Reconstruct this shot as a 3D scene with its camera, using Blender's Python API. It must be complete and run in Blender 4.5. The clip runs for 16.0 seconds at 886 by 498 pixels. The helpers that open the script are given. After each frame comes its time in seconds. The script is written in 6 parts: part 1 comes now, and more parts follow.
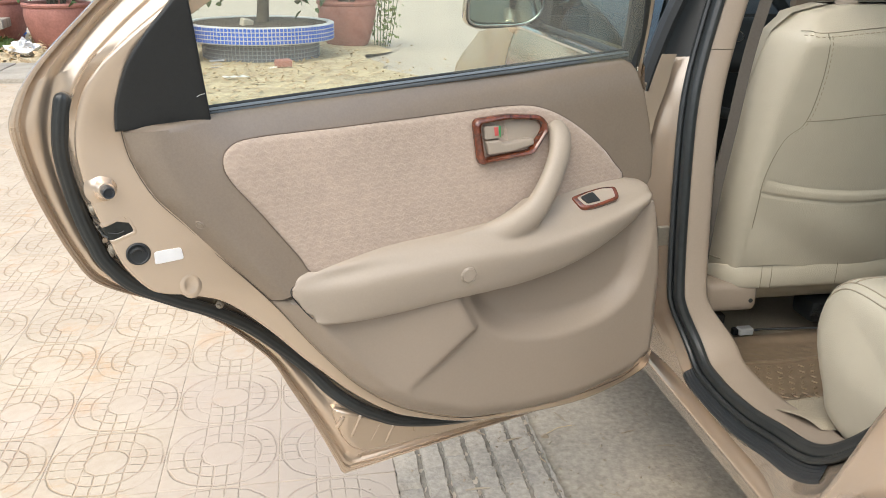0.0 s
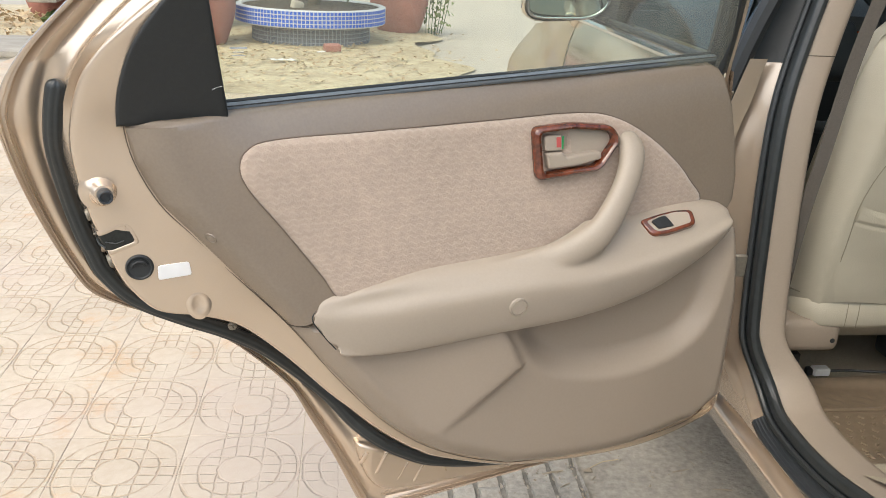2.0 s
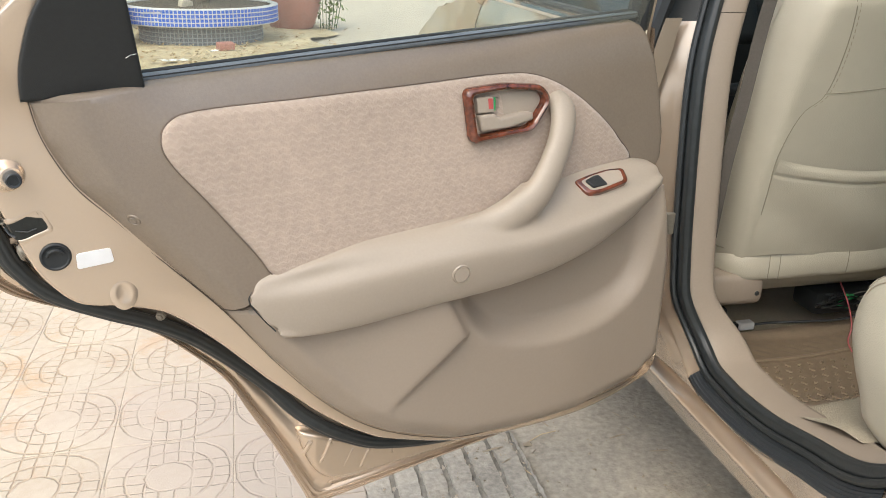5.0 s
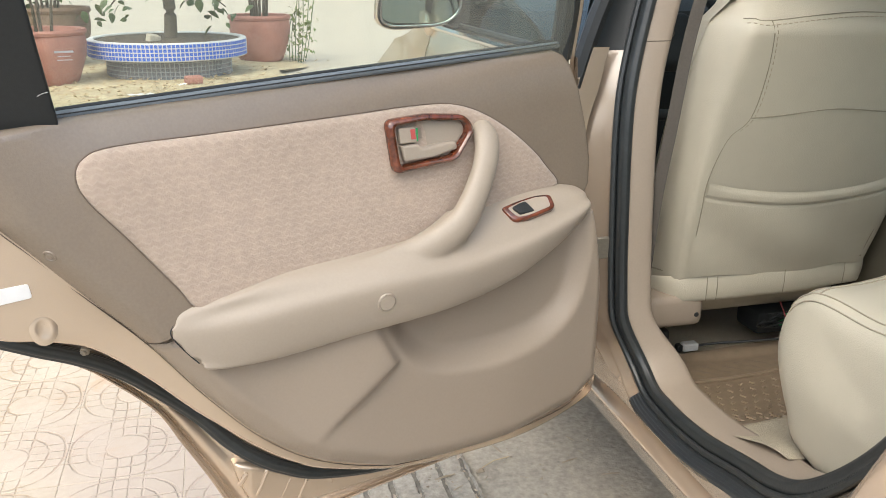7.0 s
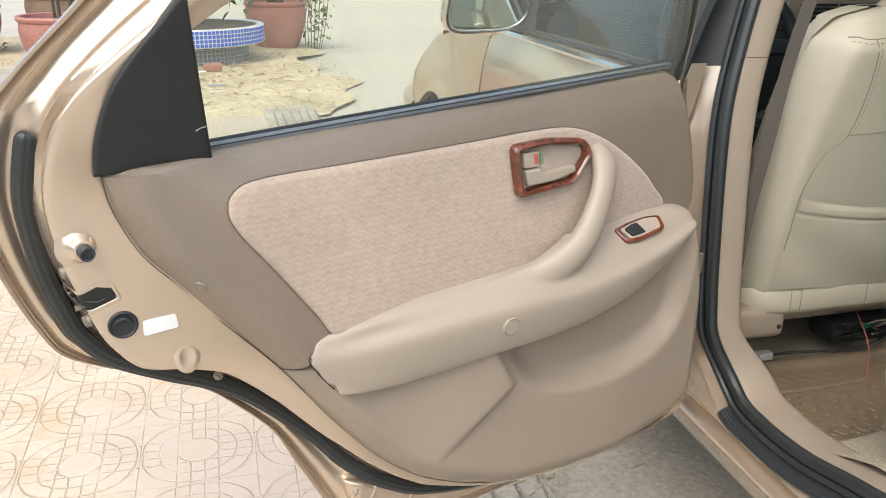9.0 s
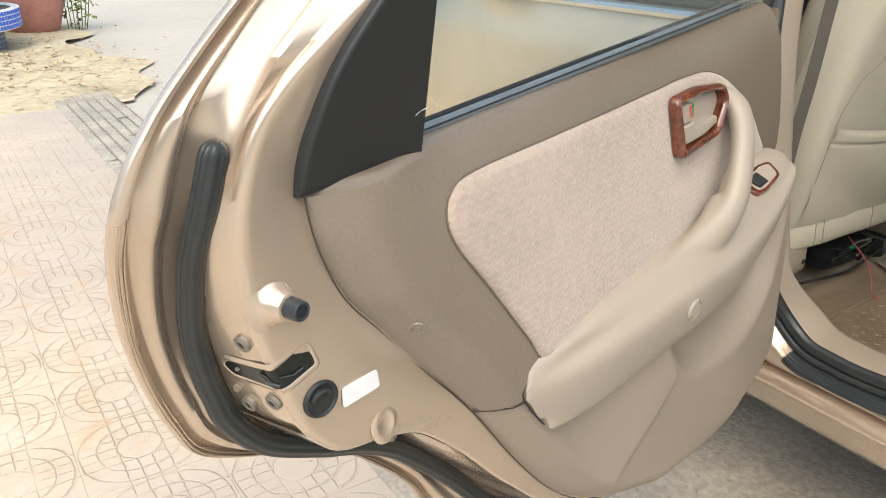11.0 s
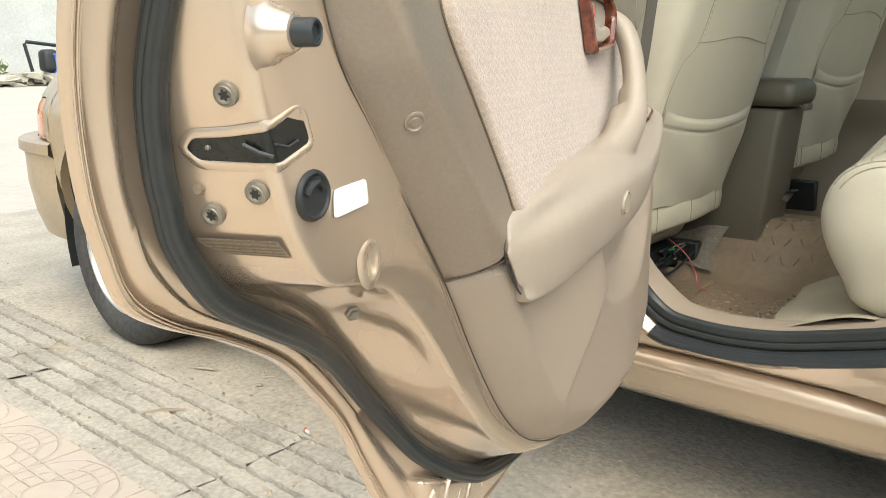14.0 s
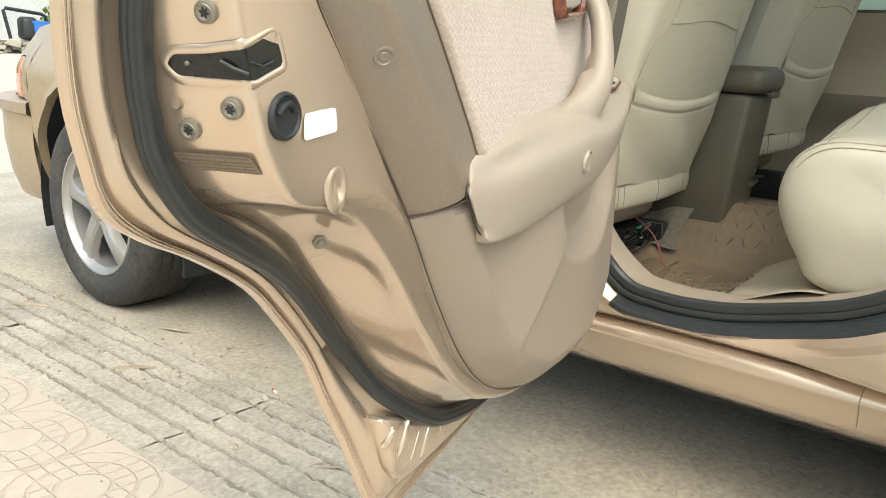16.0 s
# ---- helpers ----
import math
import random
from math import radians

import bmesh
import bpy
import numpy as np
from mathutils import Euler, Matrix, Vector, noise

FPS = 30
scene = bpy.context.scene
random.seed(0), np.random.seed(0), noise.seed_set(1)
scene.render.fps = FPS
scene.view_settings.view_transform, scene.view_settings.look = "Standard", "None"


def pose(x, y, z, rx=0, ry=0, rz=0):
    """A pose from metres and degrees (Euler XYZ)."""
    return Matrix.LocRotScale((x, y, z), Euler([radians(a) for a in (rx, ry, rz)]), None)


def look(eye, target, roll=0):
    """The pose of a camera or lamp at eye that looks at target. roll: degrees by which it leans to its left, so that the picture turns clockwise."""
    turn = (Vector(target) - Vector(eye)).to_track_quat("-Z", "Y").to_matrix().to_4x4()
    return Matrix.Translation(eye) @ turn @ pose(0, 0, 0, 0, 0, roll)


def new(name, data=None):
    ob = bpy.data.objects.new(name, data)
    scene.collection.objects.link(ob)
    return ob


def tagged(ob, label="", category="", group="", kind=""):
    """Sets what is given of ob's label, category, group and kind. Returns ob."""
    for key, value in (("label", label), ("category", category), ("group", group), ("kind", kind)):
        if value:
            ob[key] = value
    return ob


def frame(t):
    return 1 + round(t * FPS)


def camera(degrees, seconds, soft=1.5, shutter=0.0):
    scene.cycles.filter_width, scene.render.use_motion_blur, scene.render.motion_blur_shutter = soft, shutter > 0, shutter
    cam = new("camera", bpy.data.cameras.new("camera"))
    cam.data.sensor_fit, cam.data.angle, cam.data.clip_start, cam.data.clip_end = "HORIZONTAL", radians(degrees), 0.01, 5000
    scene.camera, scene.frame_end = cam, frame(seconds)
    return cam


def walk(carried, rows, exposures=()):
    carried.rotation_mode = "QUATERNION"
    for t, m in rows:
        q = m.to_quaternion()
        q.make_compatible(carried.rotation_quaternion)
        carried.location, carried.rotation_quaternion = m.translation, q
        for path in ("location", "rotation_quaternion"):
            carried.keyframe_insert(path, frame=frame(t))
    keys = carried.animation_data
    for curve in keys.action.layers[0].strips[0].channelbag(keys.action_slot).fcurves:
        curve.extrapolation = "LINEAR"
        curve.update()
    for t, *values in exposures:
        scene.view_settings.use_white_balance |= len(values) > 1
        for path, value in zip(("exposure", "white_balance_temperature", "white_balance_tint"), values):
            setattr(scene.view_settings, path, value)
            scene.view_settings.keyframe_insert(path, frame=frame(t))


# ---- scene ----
cam = camera(55.9, 16.0, soft=0.7)

PATH = [
    (0, (-0.669, -1.385, 1.197), (-0.355, 0.466, 0.508), 0.8),
    (0.5, (-0.631, -1.324, 1.205), (-0.409, 0.531, 0.49), 0.6),
    (1, (-0.594, -1.269, 1.209), (-0.426, 0.59, 0.49), 0.8),
    (1.5, (-0.589, -1.252, 1.208), (-0.442, 0.617, 0.511), 1.8),
    (2, (-0.65, -1.205, 1.182), (-0.433, 0.65, 0.467), 2.7),
    (2.5, (-0.731, -1.152, 1.166), (-0.39, 0.685, 0.454), 3.8),
    (3, (-0.785, -1.12, 1.157), (-0.352, 0.701, 0.452), 3.5),
    (3.5, (-0.797, -1.104, 1.147), (-0.31, 0.7, 0.435), 3.6),
    (4, (-0.78, -1.11, 1.134), (-0.294, 0.688, 0.403), 2.8),
    (4.5, (-0.734, -1.146, 1.13), (-0.275, 0.662, 0.408), 1.3),
    (5, (-0.688, -1.178, 1.133), (-0.251, 0.639, 0.418), 1.3),
    (5.2, (-0.675, -1.19, 1.135), (-0.234, 0.63, 0.43), 1.4),
    (7.5, (-0.618, -1.211, 1.143), (-0.124, 0.616, 0.495), 0.4),
    (8, (-0.637, -1.213, 1.152), (-0.154, 0.616, 0.504), 0.2),
    (8.5, (-0.684, -1.203, 1.166), (-0.212, 0.627, 0.512), 0.3),
    (9, (-0.779, -1.154, 1.193), (-0.296, 0.66, 0.504), 0.8),
    (9.5, (-0.898, -1.069, 1.21), (-0.264, 0.673, 0.46), 1.8),
    (10, (-0.974, -1.009, 1.2), (-0.227, 0.681, 0.435), 1.3),
    (10.2, (-1.005, -0.961, 1.192), (-0.269, 0.717, 0.392), 0.1),
    (12.3, (-1.227, -0.644, 1.026), (0.123, 0.712, 0.446), -1.4),
    (12.5, (-1.232, -0.644, 0.999), (0.133, 0.713, 0.453), -1.0),
    (13, (-1.244, -0.642, 0.934), (0.156, 0.699, 0.445), -0.6),
    (13.5, (-1.249, -0.637, 0.895), (0.181, 0.685, 0.441), -0.4),
    (14, (-1.249, -0.635, 0.865), (0.217, 0.649, 0.414), -0.4),
    (14.5, (-1.252, -0.639, 0.851), (0.231, 0.628, 0.409), -0.3),
    (15, (-1.27, -0.653, 0.845), (0.218, 0.612, 0.415), 0.2),
    (15.5, (-1.276, -0.665, 0.833), (0.215, 0.597, 0.403), 1.4),
    (16, (-1.278, -0.677, 0.831), (0.219, 0.561, 0.354), 2.3),
]
walk(cam, [(t, look(eye, target, roll)) for t, eye, target, roll in PATH], exposures=[(0.0, 0.92, 6500, 10), (1.5, 0.85, 6500, 10), (5.0, 0.95, 6500, 10), (7.5, 1.02, 6450, 10), (8.5, 1.02, 6450, 10), (10.0, 1.00, 6500, 10), (12.5, 1.14, 6650, 7), (14.0, 1.24, 6660, 5), (16.0, 1.28, 6660, 3.5)])

# ---------------------------------------------------------------- light
world = bpy.data.worlds.new("sky")
scene.world = world
world.use_nodes = True
wn = world.node_tree.nodes
sky = wn.new("ShaderNodeTexSky")
sky.sky_type, sky.sun_disc = "NISHITA", False
sky.sun_elevation, sky.sun_rotation = radians(54), radians(218)
sky.air_density, sky.dust_density, sky.ozone_density = 1.0, 4.0, 1.0
wn["Background"].inputs["Strength"].default_value = 0.15
haze = wn.new("ShaderNodeMix")
haze.data_type, haze.blend_type = "RGBA", "MULTIPLY"
haze.inputs[0].default_value, haze.inputs[7].default_value = 1.0, (0.965, 1.0, 0.99, 1)
world.node_tree.links.new(sky.outputs["Color"], haze.inputs[6])
world.node_tree.links.new(haze.outputs[2], wn["Background"].inputs["Color"])
sun = new("sun", bpy.data.lights.new("sun", "SUN"))
sun.data.energy, sun.data.angle, sun.data.color = 1.0, radians(118), (0.98, 0.98, 0.90)
sun.matrix_world = look((-3.7, -4.7, 8.3), (0, 0, 0))


# ---------------------------------------------------------------- materials
def mat(name, col, rough=0.6, metal=0.0, var=0.08, scale=40.0, bump=0.0, bscale=200.0, col2=None, coarse=4.0, coat=0.0, trans=0.0, island=False, spec=0.5):
    """A surface with two scales of colour change, fine relief and a little change of gloss."""
    m = bpy.data.materials.new(name)
    m.use_nodes = True
    n, l = m.node_tree.nodes, m.node_tree.links
    b = n["Principled BSDF"]
    b.inputs["Roughness"].default_value, b.inputs["Metallic"].default_value = rough, metal
    b.inputs["Coat Weight"].default_value, b.inputs["Transmission Weight"].default_value = coat, trans
    b.inputs["Coat Roughness"].default_value = 0.08
    b.inputs["Specular IOR Level"].default_value = spec
    tc = n.new("ShaderNodeTexCoord")
    n1, n2 = n.new("ShaderNodeTexNoise"), n.new("ShaderNodeTexNoise")
    n1.inputs["Scale"].default_value, n2.inputs["Scale"].default_value = scale, coarse
    n1.inputs["Detail"].default_value, n2.inputs["Detail"].default_value = 4, 5
    for k in (n1, n2):
        l.new(tc.outputs["Object"], k.inputs["Vector"])
    add = n.new("ShaderNodeMath")
    l.new(n1.outputs["Fac"], add.inputs[0])
    l.new(n2.outputs["Fac"], add.inputs[1])
    ramp = n.new("ShaderNodeMapRange")
    ramp.inputs["From Min"].default_value, ramp.inputs["From Max"].default_value = 0.7, 1.3
    l.new(add.outputs[0], ramp.inputs["Value"])
    mix = n.new("ShaderNodeMix")
    mix.data_type = "RGBA"
    dark = col2 or [c * (1 - 2 * var) for c in col]
    mix.inputs[6].default_value, mix.inputs[7].default_value = (*dark, 1), (*col, 1)
    l.new(ramp.outputs[0], mix.inputs[0])
    out = mix.outputs[2]
    if island:
        oi, hs = n.new("ShaderNodeObjectInfo"), n.new("ShaderNodeHueSaturation")
        mr = n.new("ShaderNodeMapRange")
        mr.inputs["To Min"].default_value, mr.inputs["To Max"].default_value = 0.94, 1.05
        l.new(oi.outputs["Random"], mr.inputs["Value"])
        l.new(mr.outputs[0], hs.inputs["Value"])
        l.new(out, hs.inputs["Color"])
        out = hs.outputs["Color"]
    l.new(out, b.inputs["Base Color"])
    if bump:
        bn, bp = n.new("ShaderNodeTexNoise"), n.new("ShaderNodeBump")
        bn.inputs["Scale"].default_value, bn.inputs["Detail"].default_value = bscale, 3
        l.new(tc.outputs["Object"], bn.inputs["Vector"])
        bp.inputs["Strength"].default_value, bp.inputs["Distance"].default_value = bump, 0.002
        l.new(bn.outputs["Fac"], bp.inputs["Height"])
        l.new(bp.outputs["Normal"], b.inputs["Normal"])
    return m


PAINT = mat("champagne_paint", (0.640, 0.520, 0.400), 0.25, 0.66, 0.03, 900, 0, coarse=2, coat=1.0)
# Darker, rougher and less metallic than PAINT, for the front body panels.
DULLPAINT = mat("dull_champagne_paint", (0.45, 0.345, 0.220), 0.42, 0.25, 0.08, 60, 0, coarse=3, coat=0.35)
TRIM = mat("taupe_vinyl", (0.222, 0.178, 0.135), 0.27, 0, 0.06, 300, 0.16, 600, coarse=7, spec=0.8)
BEIGE = mat("beige_plastic", (0.371, 0.314, 0.251), 0.45, 0, 0.03, 300, 0.15, 900)
BEIGE2 = mat("beige_trim_plastic", (0.320, 0.263, 0.207), 0.48, 0, 0.03, 300, 0.2, 900)
SLATE = mat("slate_rubber", (0.030, 0.036, 0.041), 0.36, 0, 0.12, 80, 0.2, 300)
WEB = mat("belt_webbing", (0.105, 0.092, 0.077), 0.85, 0, 0.1, 300, 0.6, 900)
SEAMLINE = mat("leather_seam", (0.30, 0.27, 0.20), 0.7, 0, 0.1, 400, 0.3, 800)
STITCH = mat("cream_thread", (0.42, 0.37, 0.28), 0.8, 0, 0.15, 400, 0.5, 800)
DASH = mat("dark_dash", (0.035, 0.04, 0.042), 0.55, 0, 0.1, 300, 0.2, 700)
MIRROR = mat("mirror_silver", (0.40, 0.51, 0.46), 0.02, 1.0, 0.02)
ROCK = mat("pale_stone", (0.52, 0.48, 0.40), 0.9, 0, 0.15, 20, 0.6, 80)
BROWNCLAY = mat("brown_clay", (0.24, 0.16, 0.11), 0.7, 0, 0.15, 30, 0.3, 100)
GREENPAINT = mat("green_enamel", (0.16, 0.36, 0.22), 0.5, 0, 0.15, 10)
LEAFL = mat("light_leaf_green", (0.17, 0.24, 0.06), 0.55, 0, 0.25, 30)
RUBBER = mat("black_rubber", (0.030, 0.035, 0.036), 0.36, 0, 0.15, 80, 0.2, 300)
LATCHBLACK = mat("oiled_black_steel", (0.020, 0.023, 0.021), 0.18, 0.2, 0.2, 200, 0.04, 120)
BLACK = mat("black_plastic", (0.02, 0.023, 0.024), 0.5, 0, 0.1, 200, 0.2, 900)
LEATHER = mat("cream_leather", (0.49, 0.452, 0.355), 0.42, 0, 0.03, 30, 0.3, 500)
CLOTH = mat("plush_velour", (0.448, 0.354, 0.282), 0.95, 0, 0.11, 110, 0.5, 600, coarse=6)
WOOD = mat("burl_wood", (0.19, 0.048, 0.02), 0.2, 0, 0.35, 120, 0, coarse=30, coat=0.8)
CHROME = mat("chrome", (0.75, 0.75, 0.74), 0.15, 1.0, 0.05, 50)
HEM = mat("hem_sealer", (0.26, 0.20, 0.145), 0.6, 0, 0.1, 300)
STEEL = mat("zinc_steel", (0.27, 0.245, 0.20), 0.5, 0.5, 0.1, 300)
ALLOY = mat("silver_alloy", (0.44, 0.43, 0.405), 0.38, 0.6, 0.06, 120)
TYRE = mat("tyre_rubber", (0.075, 0.071, 0.064), 0.85, 0, 0.3, 60, 0.5, 250)
# Blue-grey colour carries the highlight along the belt rubber.
BELTSHEEN = mat("grey_belt_rubber_sheen", (0.17, 0.195, 0.215), 0.2, 0, 0.1, 80)
GREY = mat("taupe_plastic", (0.115, 0.103, 0.076), 0.42, 0, 0.05, 200, 0.2, 700)
MAT = mat("brown_mat_vinyl", (0.265, 0.205, 0.142), 0.32, 0, 0.12, 60, 0.3, 300)
CARPET = mat("cream_carpet", (0.50, 0.44, 0.33), 0.95, 0, 0.15, 300, 0.9, 500)
CONCRETE2 = mat("worn_concrete", (0.465, 0.42, 0.345), 0.9, 0, 0.22, 90, 1.0, 140, coarse=5, island=True)
CONCRETE = mat("old_concrete", (0.49, 0.435, 0.345), 0.9, 0, 0.22, 70, 1.0, 90, coarse=3)
PAVER = mat("cream_paver", (0.595, 0.510, 0.392), 0.8, 0, 0.09, 60, 0.4, 260, col2=(0.515, 0.415, 0.302), coarse=5, island=True)
GROOVE = mat("groove_dirt", (0.32, 0.29, 0.235), 0.95, 0, 0.25, 60, 0.6, 150)
FARTRIM = mat("taupe_door_trim", (0.36, 0.31, 0.24), 0.55, 0, 0.05, 200, 0.2, 700)
PINKWIRE = mat("faded_red_wire", (0.40, 0.09, 0.10), 0.5, 0, 0.1, 60)
GRIT = mat("grit", (0.46, 0.39, 0.29), 0.9, 0, 0.3, 9, col2=(0.24, 0.19, 0.13))
INSUL = mat("grey_insulation", (0.27, 0.245, 0.20), 0.95, 0, 0.2, 80, 0.9, 300)
MORTAR = mat("dusty_mortar", (0.575, 0.49, 0.38), 0.95, 0, 0.2, 60, 0.6, 150)
DIRT = mat("dry_dirt", (0.60, 0.52, 0.35), 0.95, 0, 0.2, 20, 0.9, 90, col2=(0.36, 0.29, 0.185), coarse=1.6)
ROAD = mat("bright_concrete", (0.495, 0.452, 0.378), 0.9, 0, 0.08, 12, 0.3, 60, coarse=0.7)
CLAY = mat("terracotta", (0.43, 0.19, 0.15), 0.65, 0, 0.15, 40, 0.3, 120, coarse=8)
BLUE = mat("blue_mosaic", (0.03, 0.15, 0.74), 0.3, 0, 0.25, 60)
GROUT = mat("grey_grout", (0.34, 0.37, 0.42), 0.8, 0, 0.1, 60)
PALEGROUT = mat("pale_grout", (0.62, 0.64, 0.66), 0.8, 0, 0.1, 60)
GREYTILE = mat("grey_mosaic", (0.17, 0.19, 0.225), 0.5, 0, 0.2, 40)
LEAF = mat("leaf_green", (0.09, 0.15, 0.045), 0.55, 0, 0.25, 30)
BARK = mat("grey_bark", (0.115, 0.10, 0.072), 0.9, 0, 0.25, 60, 0.8, 90)
ETCH = mat("etched_grey", (0.80, 0.81, 0.79), 0.8, 0, 0.1, 200)
WHITE = mat("white_paint", (0.75, 0.75, 0.74), 0.6, 0, 0.05, 60)
BUCKET = mat("blue_plastic", (0.03, 0.17, 0.60), 0.4, 0, 0.1, 20)
WALLM = mat("grey_render", (0.55, 0.56, 0.54), 0.9, 0, 0.12, 10, 0.3, 60, coarse=1.0)
SOIL = mat("dark_soil", (0.09, 0.07, 0.045), 0.95, 0, 0.25, 60, 0.9, 90)
ORANGE = mat("amber_lens", (0.75, 0.20, 0.06), 0.2, 0, 0.1, 60, coat=0.6)
RED = mat("red_plastic", (0.55, 0.11, 0.10), 0.4, 0, 0.1, 60)
GREEN = mat("green_plastic", (0.02, 0.35, 0.10), 0.4, 0, 0.1, 60)
LENS = mat("clear_lens", (0.75, 0.76, 0.75), 0.08, 0.3, 0.1, 60, coat=0.8)
LITTER = mat("dead_leaf", (0.36, 0.24, 0.13), 0.85, 0, 0.3, 8, col2=(0.60, 0.50, 0.32))


def glass(name, tint, rough=0.0):
    m = bpy.data.materials.new(name)
    m.use_nodes = True
    b = m.node_tree.nodes["Principled BSDF"]
    b.inputs["Base Color"].default_value = (*tint, 1)
    b.inputs["Roughness"].default_value, b.inputs["Transmission Weight"].default_value, b.inputs["IOR"].default_value = rough, 1.0, 1.45
    return m


def pane_glass(name, tint, gloss=1.45, dust=0.0):
    """Thin sheet: light passes straight through, with a mirror share and a dust film that also paints a pale veil of
    light.
    """
    m = bpy.data.materials.new(name)
    m.use_nodes = True
    n, l = m.node_tree.nodes, m.node_tree.links
    n.remove(n["Principled BSDF"])
    tr, gl, mx, fr = n.new("ShaderNodeBsdfTransparent"), n.new("ShaderNodeBsdfGlossy"), n.new("ShaderNodeMixShader"), n.new("ShaderNodeFresnel")
    tr.inputs["Color"].default_value = (*tint, 1)
    gl.inputs["Roughness"].default_value = 0.02
    fr.inputs["IOR"].default_value = gloss
    l.new(fr.outputs[0], mx.inputs[0])
    l.new(tr.outputs[0], mx.inputs[1])
    l.new(gl.outputs[0], mx.inputs[2])
    df, md = n.new("ShaderNodeBsdfDiffuse"), n.new("ShaderNodeMixShader")
    df.inputs["Color"].default_value = (0.80, 0.80, 0.72, 1)
    md.inputs[0].default_value = dust
    l.new(mx.outputs[0], md.inputs[1])
    l.new(df.outputs[0], md.inputs[2])
    l.new(md.outputs[0], n["Material Output"].inputs["Surface"])
    return m


# Dust share set high to lift the view through the pane like a bright haze.
GLASS = pane_glass("window_glass", (0.97, 1.0, 0.87), 1.75, 0.12)
DARKGLASS = pane_glass("tinted_glass", (0.74, 0.85, 0.78), 1.75)
DEEPGLASS = pane_glass("deep_tinted_glass", (0.34, 0.42, 0.37), 1.5)


# ---------------------------------------------------------------- mesh helpers
def catmull(pts, per=6, closed=False):
    """A smooth line through the points."""
    p = np.array(pts, float)
    n, out = len(p), []
    for i in range(n if closed else n - 1):
        a, b, c, d = (p[(i + k) % n] if closed else p[min(max(i + k, 0), n - 1)] for k in (-1, 0, 1, 2))
        for s in range(per):
            t = s / per
            out.append(0.5 * (2 * b + (c - a) * t + (2 * a - 5 * b + 4 * c - d) * t * t + (3 * b - a - 3 * c + d) * t ** 3))
    if not closed:
        out.append(p[-1])
    return np.array(out)


def finish(bm, smooth=True):
    bmesh.ops.recalc_face_normals(bm, faces=bm.faces)
    for f in bm.faces:
        f.smooth = smooth
    return bm


def part(name, bm, material, parent=None, label="", m=None, angle=40):
    """One mesh object from a bmesh, under a thing or a part (which it is placed in)."""
    finish(bm)
    me = bpy.data.meshes.new(name)
    bm.to_mesh(me)
    bm.free()
    me.set_sharp_from_angle(angle=radians(angle))
    me.materials.append(material)
    ob = new(name, me)
    if parent:
        ob.parent = parent
    if m is not None:
        ob.matrix_basis = m
    if label:
        tagged(ob, label)
    return ob


def loft(rails, closed=False, cap=False):
    """Faces between lines that have the same number of points."""
    bm = bmesh.new()
    rows = [[bm.verts.new(p) for p in r] for r in rails]
    n = len(rows[0])
    for a, b in zip(rows, rows[1:]):
        for i in range(n if closed else n - 1):
            j = (i + 1) % n
            try:
                bm.faces.new((a[i], a[j], b[j], b[i]))
            except ValueError:
                pass
    if cap:
        for r in (rows[0], rows[-1]):
            try:
                bm.faces.new(r)
            except ValueError:
                pass
    return bm


def tube(pts, radius, sides=10, flat=1.0, up=(0, 0, 1), cap=True):
    """A round or flattened bar along a line; radius may be a list."""
    p = np.array(pts, float)
    rad = np.full(len(p), radius) if np.isscalar(radius) else np.array(radius, float)
    rings = []
    for i in range(len(p)):
        t = p[min(i + 1, len(p) - 1)] - p[max(i - 1, 0)]
        t /= np.linalg.norm(t) + 1e-9
        s = np.cross(t, up)
        s /= np.linalg.norm(s) + 1e-9
        w = np.cross(s, t)
        rings.append([p[i] + rad[i] * (math.cos(a) * s + flat * math.sin(a) * w) for a in np.arange(sides) * 2 * math.pi / sides])
    return loft(rings, closed=True, cap=cap)


def box(lo, hi, bevel=0.0, seg=2):
    bm = bmesh.new()
    bmesh.ops.create_cube(bm, size=1)
    lo, hi = Vector(lo), Vector(hi)
    for v in bm.verts:
        v.co = Vector([lo[k] + (v.co[k] + 0.5) * (hi[k] - lo[k]) for k in range(3)])
    if bevel:
        bmesh.ops.bevel(bm, geom=bm.edges[:], offset=bevel, segments=seg, affect="EDGES", profile=0.5)
    return bm


def lathe(profile, n=40, axis="z"):
    """Turned shape from (radius, height) pairs."""
    rails = []
    for r, h in profile:
        ring = [(r * math.cos(a), r * math.sin(a), h) for a in np.arange(n) * 2 * math.pi / n]
        rails.append([(z, x, y) for x, y, z in ring] if axis == "x" else ring)
    return loft(rails, closed=True)


def join(*bms):
    out = bms[0]
    for b in bms[1:]:
        me = bpy.data.meshes.new("tmp")
        b.to_mesh(me)
        b.free()
        out.from_mesh(me)
        bpy.data.meshes.remove(me)
    return out


def inside(px, pz, poly):
    c, n = False, len(poly)
    for i in range(n):
        (x1, z1), (x2, z2) = poly[i], poly[i - 1]
        if (z1 > pz) != (z2 > pz) and px < (x2 - x1) * (pz - z1) / (z2 - z1) + x1:
            c = not c
    return c


